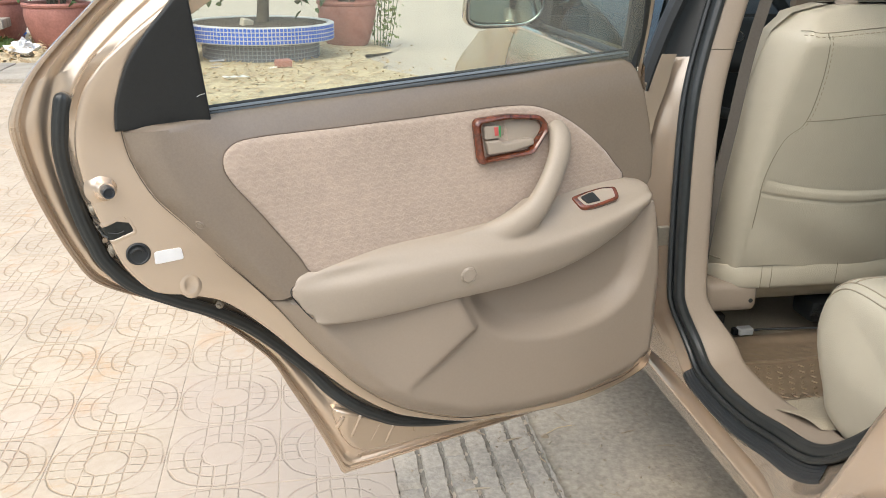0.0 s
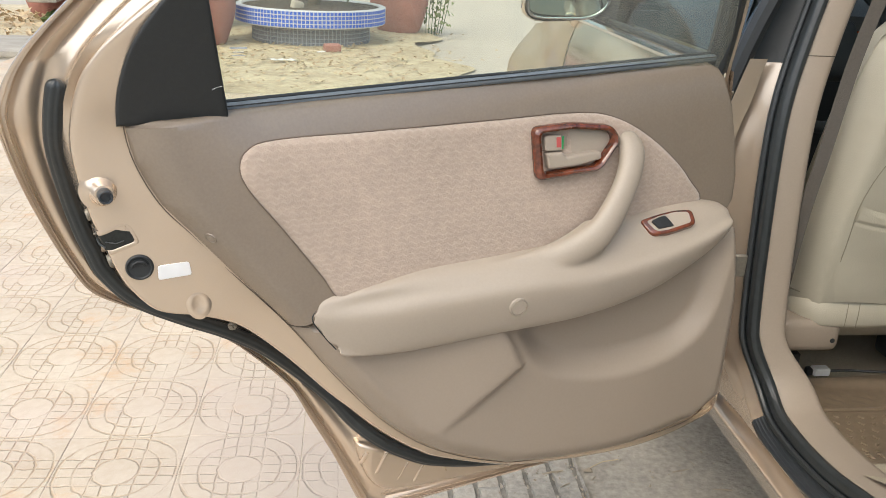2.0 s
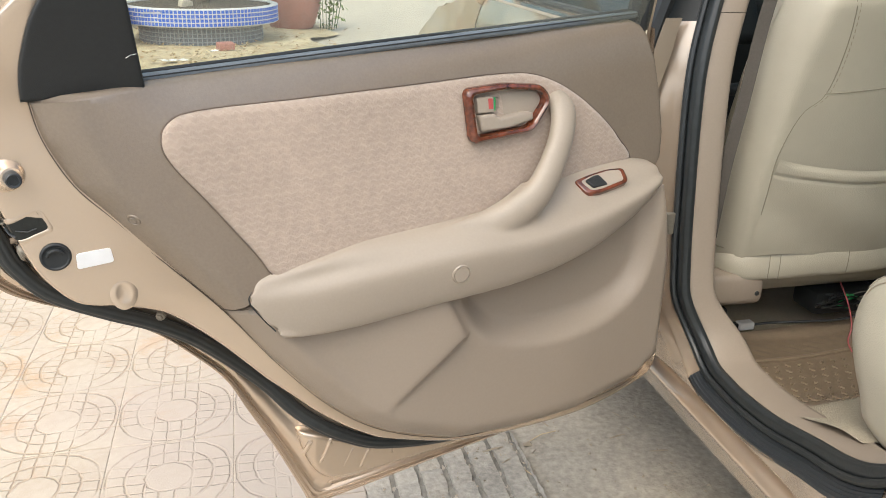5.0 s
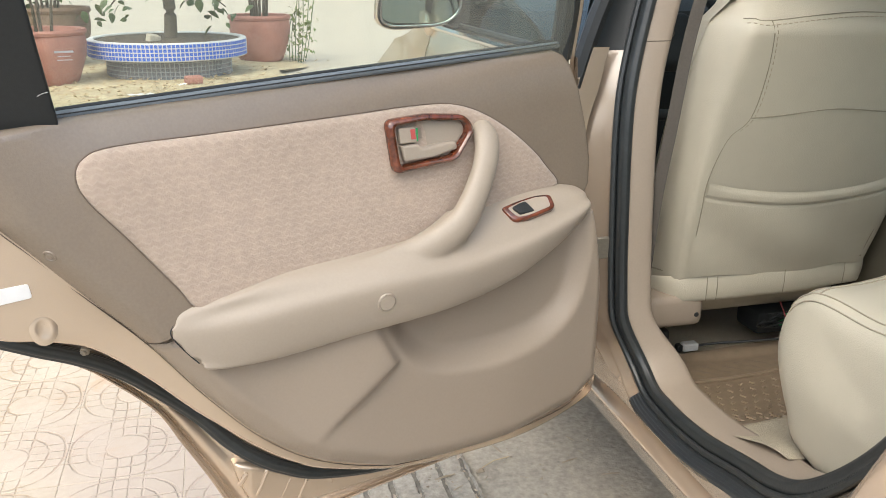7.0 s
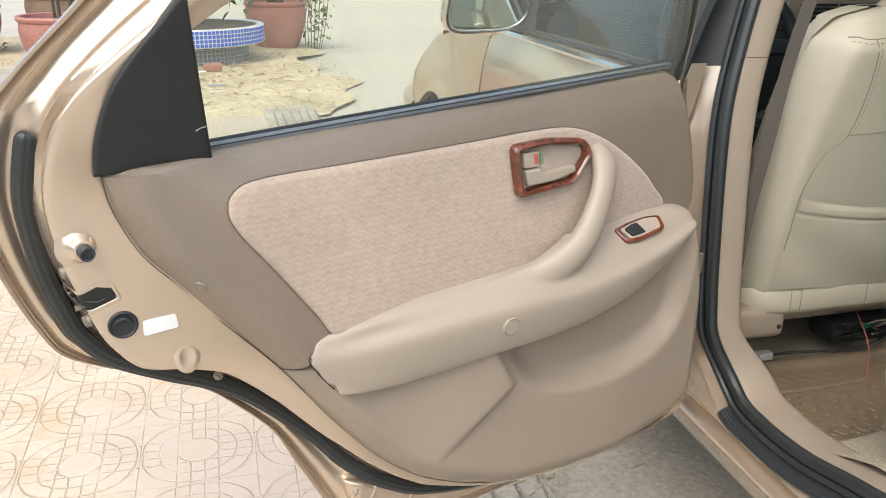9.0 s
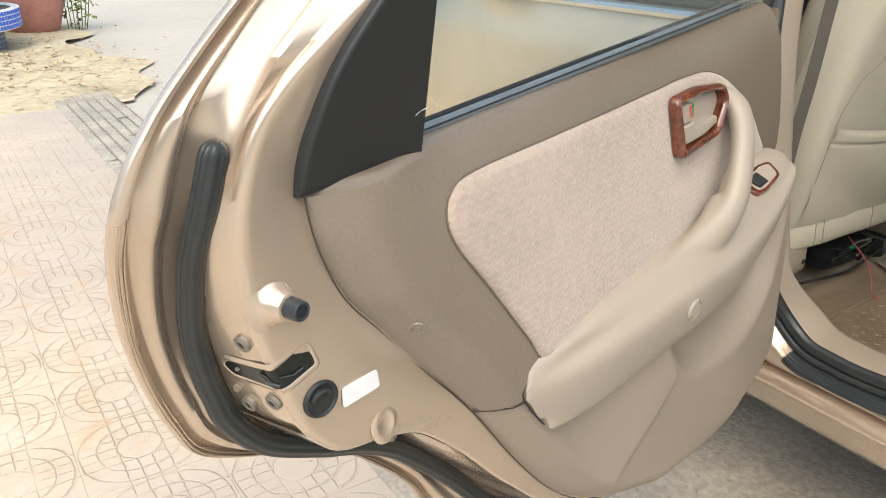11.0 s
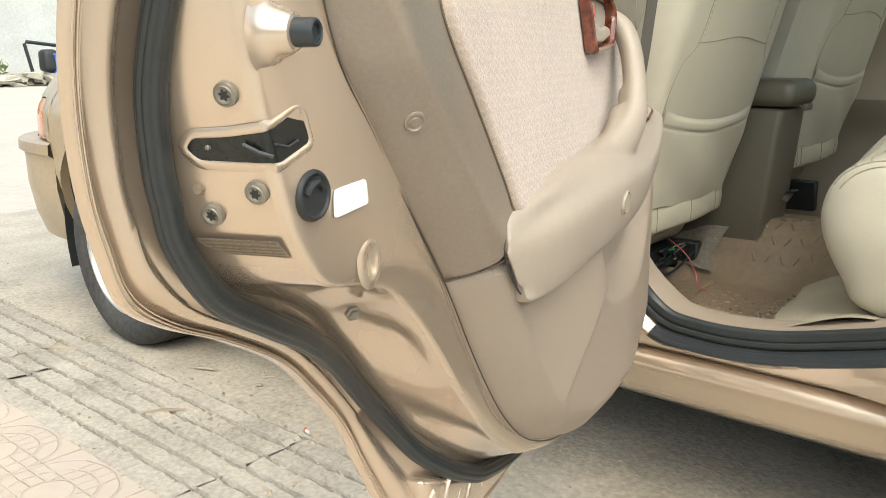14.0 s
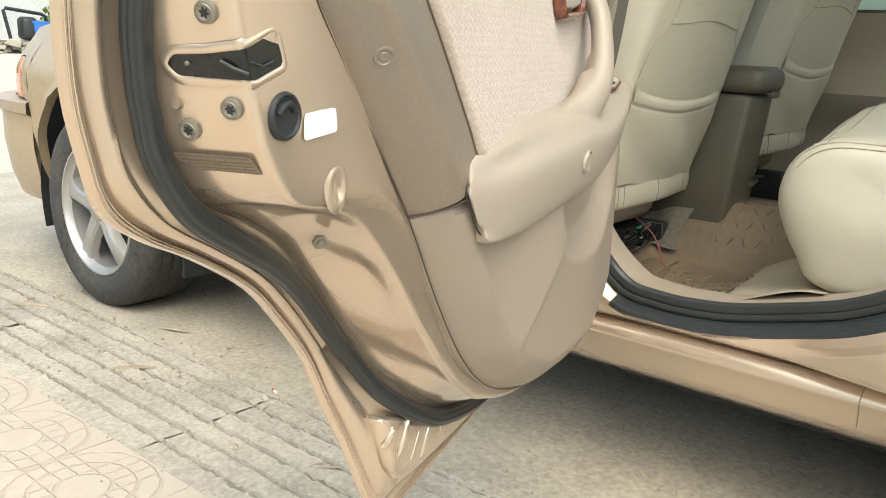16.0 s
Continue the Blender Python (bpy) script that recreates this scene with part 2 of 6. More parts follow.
def panel(outline, height, rim=0.012, drop=0.01, step=0.02, rings=(0.0, 0.08, 0.3, 0.62, 1.0)):
    """A cushion-edged sheet over a closed outline in (u, z): height(u, z) is its face, rounded off over rim at its edge and
    turned back by drop."""
    o = np.array(outline, float)
    area = 0.5 * np.sum(o[:, 0] * np.roll(o[:, 1], -1) - np.roll(o[:, 0], -1) * o[:, 1])
    if area < 0:
        o = o[::-1]
    t = np.roll(o, -1, 0) - np.roll(o, 1, 0)
    t /= np.linalg.norm(t, axis=1)[:, None] + 1e-9
    nrm = np.stack([-t[:, 1], t[:, 0]], 1)
    bm = bmesh.new()

    def ring(d, low):
        q = o + nrm * d * rim
        return [bm.verts.new((u, height(u, z) - low, z)) for u, z in q]

    rows = [ring(0.0, drop + rim)] + [ring(d, rim * (1 - math.sqrt(max(0, 1 - (1 - d) ** 2)))) for d in rings]
    n = len(o)
    for a, b in zip(rows, rows[1:]):
        for i in range(n):
            bm.faces.new((a[i], a[(i + 1) % n], b[(i + 1) % n], b[i]))
    inner = rows[-1]
    f = bm.faces.new(inner)
    tri = bmesh.ops.triangulate(bm, faces=[f])["faces"]
    fill = set(tri)
    lo, hi = o.min(0), o.max(0)
    for ax, no in ((0, (1, 0, 0)), (1, (0, 0, 1))):
        k = math.ceil(lo[ax] / step) * step
        while k < hi[ax]:
            geom = [g for g in fill if g.is_valid]
            ed = {e for g in geom for e in g.edges}
            vs = {v for g in geom for v in g.verts}
            co = (k, 0, 0) if ax == 0 else (0, 0, k)
            r = bmesh.ops.bisect_plane(bm, geom=list(vs) + list(ed) + geom, plane_co=co, plane_no=no, dist=1e-5)
            fill = {g for g in r["geom"] if isinstance(g, bmesh.types.BMFace)}
            k += step
    for v in {v for g in fill if g.is_valid for v in g.verts}:
        v.co.y = height(v.co.x, v.co.z)
    return bm


def place(x, y, z):
    return Matrix.Translation((x, y, z))


def smooth(a, b, x):
    t = min(max((x - a) / (b - a), 0), 1)
    return t * t * (3 - 2 * t)



def node_math(n, l, op, a, b=None, c=None):
    k = n.new("ShaderNodeMath")
    k.operation = op
    for i, v in enumerate((a, b, c)):
        if v is None:
            continue
        if isinstance(v, (int, float)):
            k.inputs[i].default_value = v
        else:
            l.new(v, k.inputs[i])
    return k.outputs[0]


def cast_pattern(m):
    """The rings, arcs and lines cast into each paver, with dirt lying in them."""
    n, l = m.node_tree.nodes, m.node_tree.links
    b = n["Principled BSDF"]
    N = lambda *a: node_math(n, l, *a)
    tc, sp = n.new("ShaderNodeTexCoord"), n.new("ShaderNodeSeparateXYZ")
    wob = n.new("ShaderNodeTexNoise")
    wob.inputs["Scale"].default_value = 45
    l.new(tc.outputs["Object"], wob.inputs["Vector"])
    l.new(tc.outputs["Object"], sp.inputs[0])
    wv = N("MULTIPLY", N("SUBTRACT", wob.outputs["Fac"], 0.5), 0.009)
    ax, ay = N("ADD", N("ABSOLUTE", sp.outputs["X"]), wv), N("ADD", N("ABSOLUTE", sp.outputs["Y"]), wv)
    length = lambda p, q: N("SQRT", N("ADD", N("MULTIPLY", p, p), N("MULTIPLY", q, q)))
    r = length(ax, ay)
    pw = lambda p: N("POWER", p, 2.35)
    oval = N("POWER", N("ADD", pw(ax), pw(ay)), 1 / 2.35)
    groove = lambda d, at, w: N("MAXIMUM", N("SUBTRACT", 1.0, N("DIVIDE", N("ABSOLUTE", N("SUBTRACT", d, at)), w)), 0.0)
    g = groove(r, 0.050, 0.0040)
    band = [N("MULTIPLY", groove(p, at, 0.0030), N("GREATER_THAN", q, math.sqrt(0.050 ** 2 - at ** 2) if at < 0.05 else 0.02)) for at in (0.016, 0.048) for p, q in ((ax, ay), (ay, ax))]
    for term in (groove(oval, 0.091, 0.0040), groove(oval, 0.129, 0.0040), *band):
        g = N("MAXIMUM", g, term)
    fade = n.new("ShaderNodeTexNoise")
    fade.inputs["Scale"].default_value, fade.inputs["Detail"].default_value = 11, 4
    where = n.new("ShaderNodeNewGeometry")
    l.new(where.outputs["Position"], fade.inputs["Vector"])
    worn = n.new("ShaderNodeMapRange")
    worn.inputs["From Min"].default_value, worn.inputs["From Max"].default_value, worn.inputs["To Min"].default_value, worn.inputs["To Max"].default_value = 0.36, 0.58, 0.25, 1.7
    l.new(fade.outputs["Fac"], worn.inputs["Value"])
    g = N("MINIMUM", N("MULTIPLY", g, worn.outputs[0]), 1.0)
    src = b.inputs["Base Color"].links[0].from_socket
    mix = n.new("ShaderNodeMix")
    mix.data_type, mix.blend_type = "RGBA", "MULTIPLY"
    l.new(src, mix.inputs[6])
    mix.inputs[7].default_value = (0.78, 0.68, 0.55, 1)
    l.new(N("MULTIPLY", g, 0.62), mix.inputs[0])
    # rusty stains
    st = n.new("ShaderNodeTexNoise")
    st.inputs["Scale"].default_value, st.inputs["Detail"].default_value, st.inputs["Roughness"].default_value = 6.5, 9, 0.66
    geo = n.new("ShaderNodeNewGeometry")
    l.new(geo.outputs["Position"], st.inputs["Vector"])
    sm = n.new("ShaderNodeMapRange")
    sm.inputs["From Min"].default_value, sm.inputs["From Max"].default_value = 0.555, 0.66
    l.new(st.outputs["Fac"], sm.inputs["Value"])
    mix2 = n.new("ShaderNodeMix")
    mix2.data_type = "RGBA"
    l.new(N("MULTIPLY", sm.outputs[0], 0.6), mix2.inputs[0])
    l.new(mix.outputs[2], mix2.inputs[6])
    mix2.inputs[7].default_value = (0.56, 0.36, 0.20, 1)
    # rosy grey patches over several pavers, and pale dust
    ps, pm, mix3 = n.new("ShaderNodeTexNoise"), n.new("ShaderNodeMapRange"), n.new("ShaderNodeMix")
    ps.inputs["Scale"].default_value, ps.inputs["Detail"].default_value = 1.1, 3
    l.new(geo.outputs["Position"], ps.inputs["Vector"])
    pm.inputs["From Min"].default_value, pm.inputs["From Max"].default_value = 0.54, 0.68
    l.new(ps.outputs["Fac"], pm.inputs["Value"])
    mix3.data_type = "RGBA"
    l.new(N("MULTIPLY", pm.outputs[0], 0.35), mix3.inputs[0])
    l.new(mix2.outputs[2], mix3.inputs[6])
    mix3.inputs[7].default_value = (0.56, 0.44, 0.385, 1)
    # grey dirt trodden in beside the grooved strip
    sx, near, mix4 = n.new("ShaderNodeSeparateXYZ"), n.new("ShaderNodeMapRange"), n.new("ShaderNodeMix")
    l.new(geo.outputs["Position"], sx.inputs[0])
    near.inputs["From Min"].default_value, near.inputs["From Max"].default_value = -1.25, -0.50
    l.new(N("ADD", sx.outputs["X"], N("MULTIPLY", N("SUBTRACT", ps.outputs["Fac"], 0.5), 1.2)), near.inputs["Value"])
    mix4.data_type = "RGBA"
    l.new(N("MULTIPLY", near.outputs[0], 0.8), mix4.inputs[0])
    l.new(mix3.outputs[2], mix4.inputs[6])
    mix4.inputs[7].default_value = (0.43, 0.37, 0.31, 1)
    l.new(mix4.outputs[2], b.inputs["Base Color"])
    old = b.inputs["Normal"].links[0].from_node
    bp = n.new("ShaderNodeBump")
    bp.inputs["Strength"].default_value, bp.inputs["Distance"].default_value = 0.8, 0.003
    l.new(N("SUBTRACT", 1.0, g), bp.inputs["Height"])
    l.new(old.outputs["Normal"], bp.inputs["Normal"])
    l.new(bp.outputs["Normal"], b.inputs["Normal"])


cast_pattern(PAVER)


def zigzag_pile(m):
    """Rows of small chevrons woven into the plush."""
    n, l = m.node_tree.nodes, m.node_tree.links
    b = n["Principled BSDF"]
    N = lambda *a: node_math(n, l, *a)
    tc, sp, ns = n.new("ShaderNodeTexCoord"), n.new("ShaderNodeSeparateXYZ"), n.new("ShaderNodeTexNoise")
    ns.inputs["Scale"].default_value, ns.inputs["Detail"].default_value = 85, 3
    l.new(tc.outputs["Object"], ns.inputs["Vector"])
    l.new(tc.outputs["Object"], sp.inputs[0])
    zig = N("PINGPONG", N("ADD", sp.outputs["X"], N("MULTIPLY", ns.outputs["Fac"], 0.008)), 0.0065)
    row = N("SINE", N("MULTIPLY", N("ADD", sp.outputs["Z"], N("ADD", N("MULTIPLY", zig, 0.55), N("MULTIPLY", ns.outputs["Fac"], 0.007))), 820.0))
    row = N("POWER", N("MULTIPLY", N("ADD", row, 1.0), 0.5), 3.0)
    row = N("MULTIPLY", row, ns.outputs["Fac"])
    src = b.inputs["Base Color"].links[0].from_socket
    mix = n.new("ShaderNodeMix")
    mix.data_type = "RGBA"
    l.new(N("MULTIPLY", row, 0.36), mix.inputs[0])
    l.new(src, mix.inputs[6])
    mix.inputs[7].default_value = (0.58, 0.485, 0.390, 1)
    l.new(mix.outputs[2], b.inputs["Base Color"])
    old = b.inputs["Normal"].links[0].from_node
    bp = n.new("ShaderNodeBump")
    bp.inputs["Strength"].default_value, bp.inputs["Distance"].default_value = 0.25, 0.002
    l.new(row, bp.inputs["Height"])
    l.new(old.outputs["Normal"], bp.inputs["Normal"])
    l.new(bp.outputs["Normal"], b.inputs["Normal"])
    b.inputs["Sheen Weight"].default_value, b.inputs["Sheen Roughness"].default_value = 0.4, 0.5


zigzag_pile(CLOTH)

# ---------------------------------------------------------------- the car
CAR = tagged(new("car"), "champagne gold sedan with its rear door wide open", "car")
DOOR_M = pose(0.012, 0.035, 0, 0, 0, 195.6)

# rear door, in its own frame: x from the hinge to the free edge, y towards the cabin side, z up
OUT = [(0.50, 0.10, 1.36), (0.72, 0.088, 1.32), (0.86, 0.06, 1.235), (0.991, 0.019, 1.108), (1.045, 0.008, 1.054), (1.070, 0.001, 1.022), (1.085, -0.005, 0.994), (1.094, -0.011, 0.967), (1.091, -0.034, 0.926),
       (1.079, -0.062, 0.862), (1.060, -0.083, 0.797), (1.041, -0.093, 0.748), (1.019, -0.101, 0.708), (0.979, -0.106, 0.681), (0.921, -0.108, 0.653),
       (0.85, -0.112, 0.611), (0.804, -0.114, 0.568), (0.754, -0.114, 0.51), (0.723, -0.110, 0.448), (0.688, -0.102, 0.378), (0.650, -0.093, 0.29), (0.637, -0.09, 0.262),
       (0.610, -0.09, 0.261), (0.435, -0.091, 0.276), (0.283, -0.092, 0.288), (0.147, -0.093, 0.297), (0.0, -0.096, 0.316), (-0.03, -0.098, 0.34)]
SEAL = [(0.50, 0.10, 1.32), (0.70, 0.09, 1.285), (0.83, 0.06, 1.215), (0.935, 0.03, 1.125), (0.985, 0.018, 1.072), (1.010, 0.014, 1.042), (1.024, 0.009, 1.010), (1.033, -0.002, 0.965), (1.036, -0.024, 0.92),
        (1.029, -0.052, 0.855), (1.019, -0.063, 0.806), (1.011, -0.067, 0.78), (0.999, -0.070, 0.747), (0.965, -0.072, 0.704), (0.905, -0.074, 0.667),
        (0.85, -0.081, 0.636), (0.795, -0.090, 0.596), (0.735, -0.096, 0.537), (0.695, -0.093, 0.494), (0.66, -0.081, 0.450), (0.625, -0.067, 0.419), (0.585, -0.059, 0.393),
        (0.53, -0.055, 0.368), (0.42, -0.056, 0.345), (0.283, -0.058, 0.340), (0.147, -0.059, 0.348), (0.02, -0.05, 0.38), (0.0, -0.03, 0.40)]
SHOULDER = [(0.50, 0.115, 1.28), (0.68, 0.105, 1.25), (0.80, 0.085, 1.19), (0.905, 0.056, 1.110), (0.957, 0.040, 1.066), (0.985, 0.028, 1.036), (1.003, 0.020, 1.008), (1.015, 0.014, 0.967), (1.018, 0.008, 0.92),
            (1.008, 0.004, 0.855), (0.993, 0.003, 0.806), (0.985, 0.003, 0.780), (0.971, 0.002, 0.750), (0.940, 0.001, 0.715), (0.892, 0.001, 0.702),
            (0.840, 0.0, 0.680), (0.783, 0.0, 0.628), (0.723, 0.0, 0.560), (0.690, 0.0, 0.526), (0.655, 0.0, 0.490), (0.615, 0.0, 0.455), (0.583, 0.0, 0.432),
            (0.54, 0.0, 0.408), (0.42, 0.0, 0.369), (0.283, 0.0, 0.354), (0.147, 0.0, 0.357), (0.03, 0.0, 0.39), (0.01, 0.0, 0.43)]
TRIM_EDGE = [(0.50, 0.10, 1.25), (0.66, 0.095, 1.22), (0.775, 0.075, 1.165), (0.880, 0.052, 1.095), (0.925, 0.038, 1.052), (0.940, 0.028, 1.022), (0.950, 0.016, 0.988), (0.940, 0.006, 0.952), (0.932, 0.004, 0.905),
             (0.895, 0.003, 0.845), (0.86, 0.003, 0.80), (0.845, 0.003, 0.778), (0.825, 0.002, 0.75), (0.80, 0.001, 0.72), (0.78, 0.001, 0.70),
             (0.75, 0.0, 0.665), (0.71, 0.0, 0.62), (0.655, 0.0, 0.56), (0.625, 0.0, 0.53), (0.595, 0.0, 0.51), (0.56, 0.0, 0.485), (0.53, 0.0, 0.47),
             (0.49, 0.0, 0.45), (0.40, 0.0, 0.42), (0.283, 0.0, 0.40), (0.16, 0.0, 0.41), (0.07, 0.0, 0.44), (0.05, 0.0, 0.47)]


def lerp3(a, b, t, dv=0.0):
    return [tuple((1 - t) * p + t * q + (dv if k == 1 else 0) for k, (p, q) in enumerate(zip(x, y))) for x, y in zip(a, b)]


def seal_tube(pts, r, up, ribs=0.11):
    """A ribbed, flattened rubber section with a rounded end."""
    p = np.array(pts, float)
    rings = []
    for i in range(len(p)):
        t = p[min(i + 1, len(p) - 1)] - p[max(i - 1, 0)]
        t /= np.linalg.norm(t) + 1e-9
        s = np.cross(t, up)
        s /= np.linalg.norm(s) + 1e-9
        w = np.cross(s, t)
        end = (0.35, 0.75, 0.93)[i] if i < 3 else 1.0
        rings.append([p[i] + r * end * (1 + ribs * (abs(math.cos(a * 4.5 + 0.6)) - 0.6)) * (1.12 * math.cos(a) * s + 0.85 * math.sin(a) * w) for a in np.arange(54) * 2 * math.pi / 54])
    return loft(rings, closed=True, cap=True)


def toward(a, b, dist, dv=0.0):
    """Points of line a moved by a distance towards line b."""
    out = []
    for p, q in zip(a, b):
        e = Vector(q) - Vector(p)
        e.normalize()
        out.append((p[0] + e.x * dist, p[1] + dv, p[2] + e.z * dist))
    return out


def build_rear_door():
    c = lambda pts: catmull(pts, 10)
    foot = []
    for k, (p, q) in enumerate(zip(SHOULDER, SEAL)):
        w = smooth(5, 8, k) * smooth(15, 12, k)
        g = 0.05 * w + 0.45 * (1 - w)
        foot.append((p[0] + g * (q[0] - p[0]) + 0.001 + 0.009 * w, q[1] - 0.002 - 0.004 * w, p[2] + g * (q[2] - p[2])))
    wall = [lerp3(toward(SHOULDER, SEAL, 0.0012, -0.009), toward(foot, SHOULDER, 0.002, 0.010), t) for t in (0.12, 0.25, 0.38, 0.5, 0.62, 0.75, 0.88)]
    raised = [(u, v + 0.0095 * smooth(6.5, 9.5, k), z) for k, (u, v, z) in enumerate(TRIM_EDGE)]
    rails = [raised, lerp3(SHOULDER, raised, 0.72, 0.0006), lerp3(SHOULDER, raised, 0.45), toward(SHOULDER, TRIM_EDGE, 0.011, 0.0002), toward(SHOULDER, TRIM_EDGE, 0.006, -0.0003), toward(SHOULDER, TRIM_EDGE, 0.003, -0.0012), toward(SHOULDER, TRIM_EDGE, 0.0, -0.004), toward(SHOULDER, SEAL, 0.0012, -0.009),
             *wall, toward(foot, SHOULDER, 0.002, 0.010), toward(foot, SEAL, 0.0008, 0.003), toward(foot, SEAL, 0.005, -0.002), lerp3(SEAL, OUT, -0.02, -0.0085), lerp3(SEAL, OUT, 0.22, -0.013), lerp3(SEAL, OUT, 0.32, -0.010), lerp3(SEAL, OUT, 0.42, -0.003), lerp3(SEAL, OUT, 0.55, -0.001), lerp3(SEAL, OUT, 0.68, -0.006),
             lerp3(SEAL, OUT, 0.76, -0.009), lerp3(SEAL, OUT, 0.79, -0.006), lerp3(SEAL, OUT, 0.81, -0.003), lerp3(SEAL, OUT, 0.865, -0.003), lerp3(SEAL, OUT, 0.885, 0.0015), lerp3(SEAL, OUT, 0.97, 0.002), OUT, [(u, v - 0.006, z) for u, v, z in OUT]]
    lines = [c(r) for r in rails]
    # pressings in the sloping wall: an undercut below the latch face, a pad for the bolt, a long scoop and a shallow dish
    for j, t in zip(range(8, 15), (0.12, 0.25, 0.38, 0.5, 0.62, 0.75, 0.88)):
        for i, q in enumerate(lines[j]):
            k = i / 10
            e = math.sin(math.pi * t) ** 0.6
            d = 0.0075 * smooth(13.15, 13.5, k) * smooth(15.1, 14.4, k) * e
            d += 0.0018 * math.exp(-((k - 15.05 - 0.2 * t) / 0.34) ** 2) * smooth(0.1, 0.35, t) * smooth(0.95, 0.7, t)
            d += 0.0075 * math.exp(-((k - 16.35 + 0.8 * t) / 0.5) ** 2) * smooth(0.05, 0.3, t) * smooth(1.0, 0.6, t)
            d += 0.0050 * math.exp(-((k - 19.6 + 1.2 * t) / 0.8) ** 2) * e
            q[0] -= 0.6 * d
            q[2] += 0.8 * d
    door = part("rear_door", loft(lines), PAINT, CAR, "open rear door shell in champagne gold paint", DOOR_M, angle=60)
    flat = [(u, z) for u, v, z in catmull(SHOULDER[8:], 3)] + [(0.052, 0.6), (0.062, 0.75), (0.092, 0.9), (0.108, 0.955), (0.5, 0.95), (0.9, 0.93)]
    part("inner_panel", panel(flat, lambda u, z: -0.004, 0.002, 0.002, 0.08), PAINT, door)
    skin = [(u, z) for u, v, z in catmull(lerp3(OUT, SHOULDER, 0.55)[6:], 3)] + [(0.03, 0.6), (0.05, 0.9), (0.06, 0.965), (0.5, 0.945), (0.85, 0.930), (0.93, 0.935)]
    vs = lambda z: float(np.interp(z, [0.2, 0.27, 0.4, 0.52, 0.72, 0.85, 0.95, 1.05, 1.3], [-0.08, -0.09, -0.105, -0.114, -0.106, -0.075, -0.030, 0.0, 0.08]))
    part("outer_skin", panel(skin, lambda u, z: vs(z) - 0.010, 0.002, 0.002, 0.04), PAINT, door)
    part("weather_seal", seal_tube(c(SEAL[6:]), 0.0098, (0, 1, 0)), RUBBER, door, "black ribbed rubber door seal")
    # folded hem of the outer skin: two fine seams
    for t, dv in ((0.905, 0.0024), (0.955, 0.0024), (0.815, -0.0022)):
        part("hem_seam", tube(c(lerp3(SEAL, OUT, t, dv)[7:26]), 0.0008, 6), PAINT, door)
    # flat pressed plate in the lower corner, with stepped ribs
    plate_v = lambda u, z: -0.069 + 0.07 * (z - 0.34) - 0.4 * max(0.0, u - 0.635)
    corner = catmull([(0.654, 0.412), (0.656, 0.396), (0.650, 0.372), (0.636, 0.338), (0.610, 0.312), (0.56, 0.304), (0.48, 0.304), (0.38, 0.306), (0.30, 0.318), (0.32, 0.336), (0.42, 0.344), (0.52, 0.362), (0.58, 0.384), (0.62, 0.402)], 4, True)
    part("corner_plate", panel(corner, plate_v, 0.010, 0.020, 0.03), PAINT, door)
    for u0, z0, u1, z1, w in ((0.641, 0.396, 0.651, 0.374, 0.0042), (0.606, 0.398, 0.626, 0.352, 0.0034), (0.570, 0.366, 0.590, 0.326, 0.0009), (0.542, 0.360, 0.559, 0.319, 0.0028), (0.502, 0.346, 0.502, 0.328, 0.0014)):
        part("pressed_rib", tube([(u0 + (u1 - u0) * k, plate_v(u0 + (u1 - u0) * k, z0 + (z1 - z0) * k) - 0.0022 * (1 - 4 * k * (1 - k)) ** 4, z0 + (z1 - z0) * k) for k in np.linspace(-0.05, 1.0, 8)], w, 8), PAINT, door)
    return door


DOOR = build_rear_door()


def disc(r, h, bev=0.002, n=28):
    return lathe([(0.0001, h), (r - bev, h), (r, h - bev), (r, -0.004)], n)


def facing(u, v, z, nrm, roll=0.0):
    """A pose on the door whose own z points along nrm."""
    q = Vector(nrm).to_track_quat("Z", "Y").to_matrix().to_4x4()
    return Matrix.Translation((u, v, z)) @ q @ Matrix.Rotation(radians(roll), 4, "Z")


def rounded(pts, r=0.006, n=4):
    out = []
    for i in range(len(pts)):
        p, q, s = np.array(pts[i - 1], float), np.array(pts[i], float), np.array(pts[(i + 1) % len(pts)], float)
        a, b = q + (p - q) / np.linalg.norm(p - q) * r, q + (s - q) / np.linalg.norm(s - q) * r
        for t in np.linspace(0, 1, n):
            out.append(tuple((1 - t) ** 2 * a + 2 * t * (1 - t) * q + t * t * b))
    return out


def crease_u(z):
    return float(np.interp(z, [0.716, 0.750, 0.780, 0.806, 0.855, 0.92], [0.940, 0.971, 0.985, 0.993, 1.008, 1.018]))


def wrap(s, z, lift=0.0):
    """A place on the shut face: s runs along the side face (below zero) and on over the crease along the flat face."""
    r, cu = 0.006, crease_u(z)
    if s < -r:
        return (cu + 0.0032 + 0.20 * (-s - r) + lift, s, z)
    if s > r:
        return (cu - s, 0.0036 + 0.085 * (s - r) + lift, z)
    t = (s + r) / (2 * r)
    return (cu + 0.0030 * (1 - t) - 0.006 * t * t + 0.006 * t * (1 - t) + lift * (1 - t), -r * (1 - t) + 0.0036 * t * (2 - t) + 0.006 * (1 - t) * t + lift * t, z)


def wrapped(outline, offset, lift):
    o = np.array(outline, float)
    t = np.roll(o, -1, 0) - np.roll(o, 1, 0)
    t /= np.linalg.norm(t, axis=1)[:, None] + 1e-9
    nrm = np.stack([t[:, 1], -t[:, 0]], 1)
    return [wrap(x, z, lift) for x, z in o + nrm * offset]


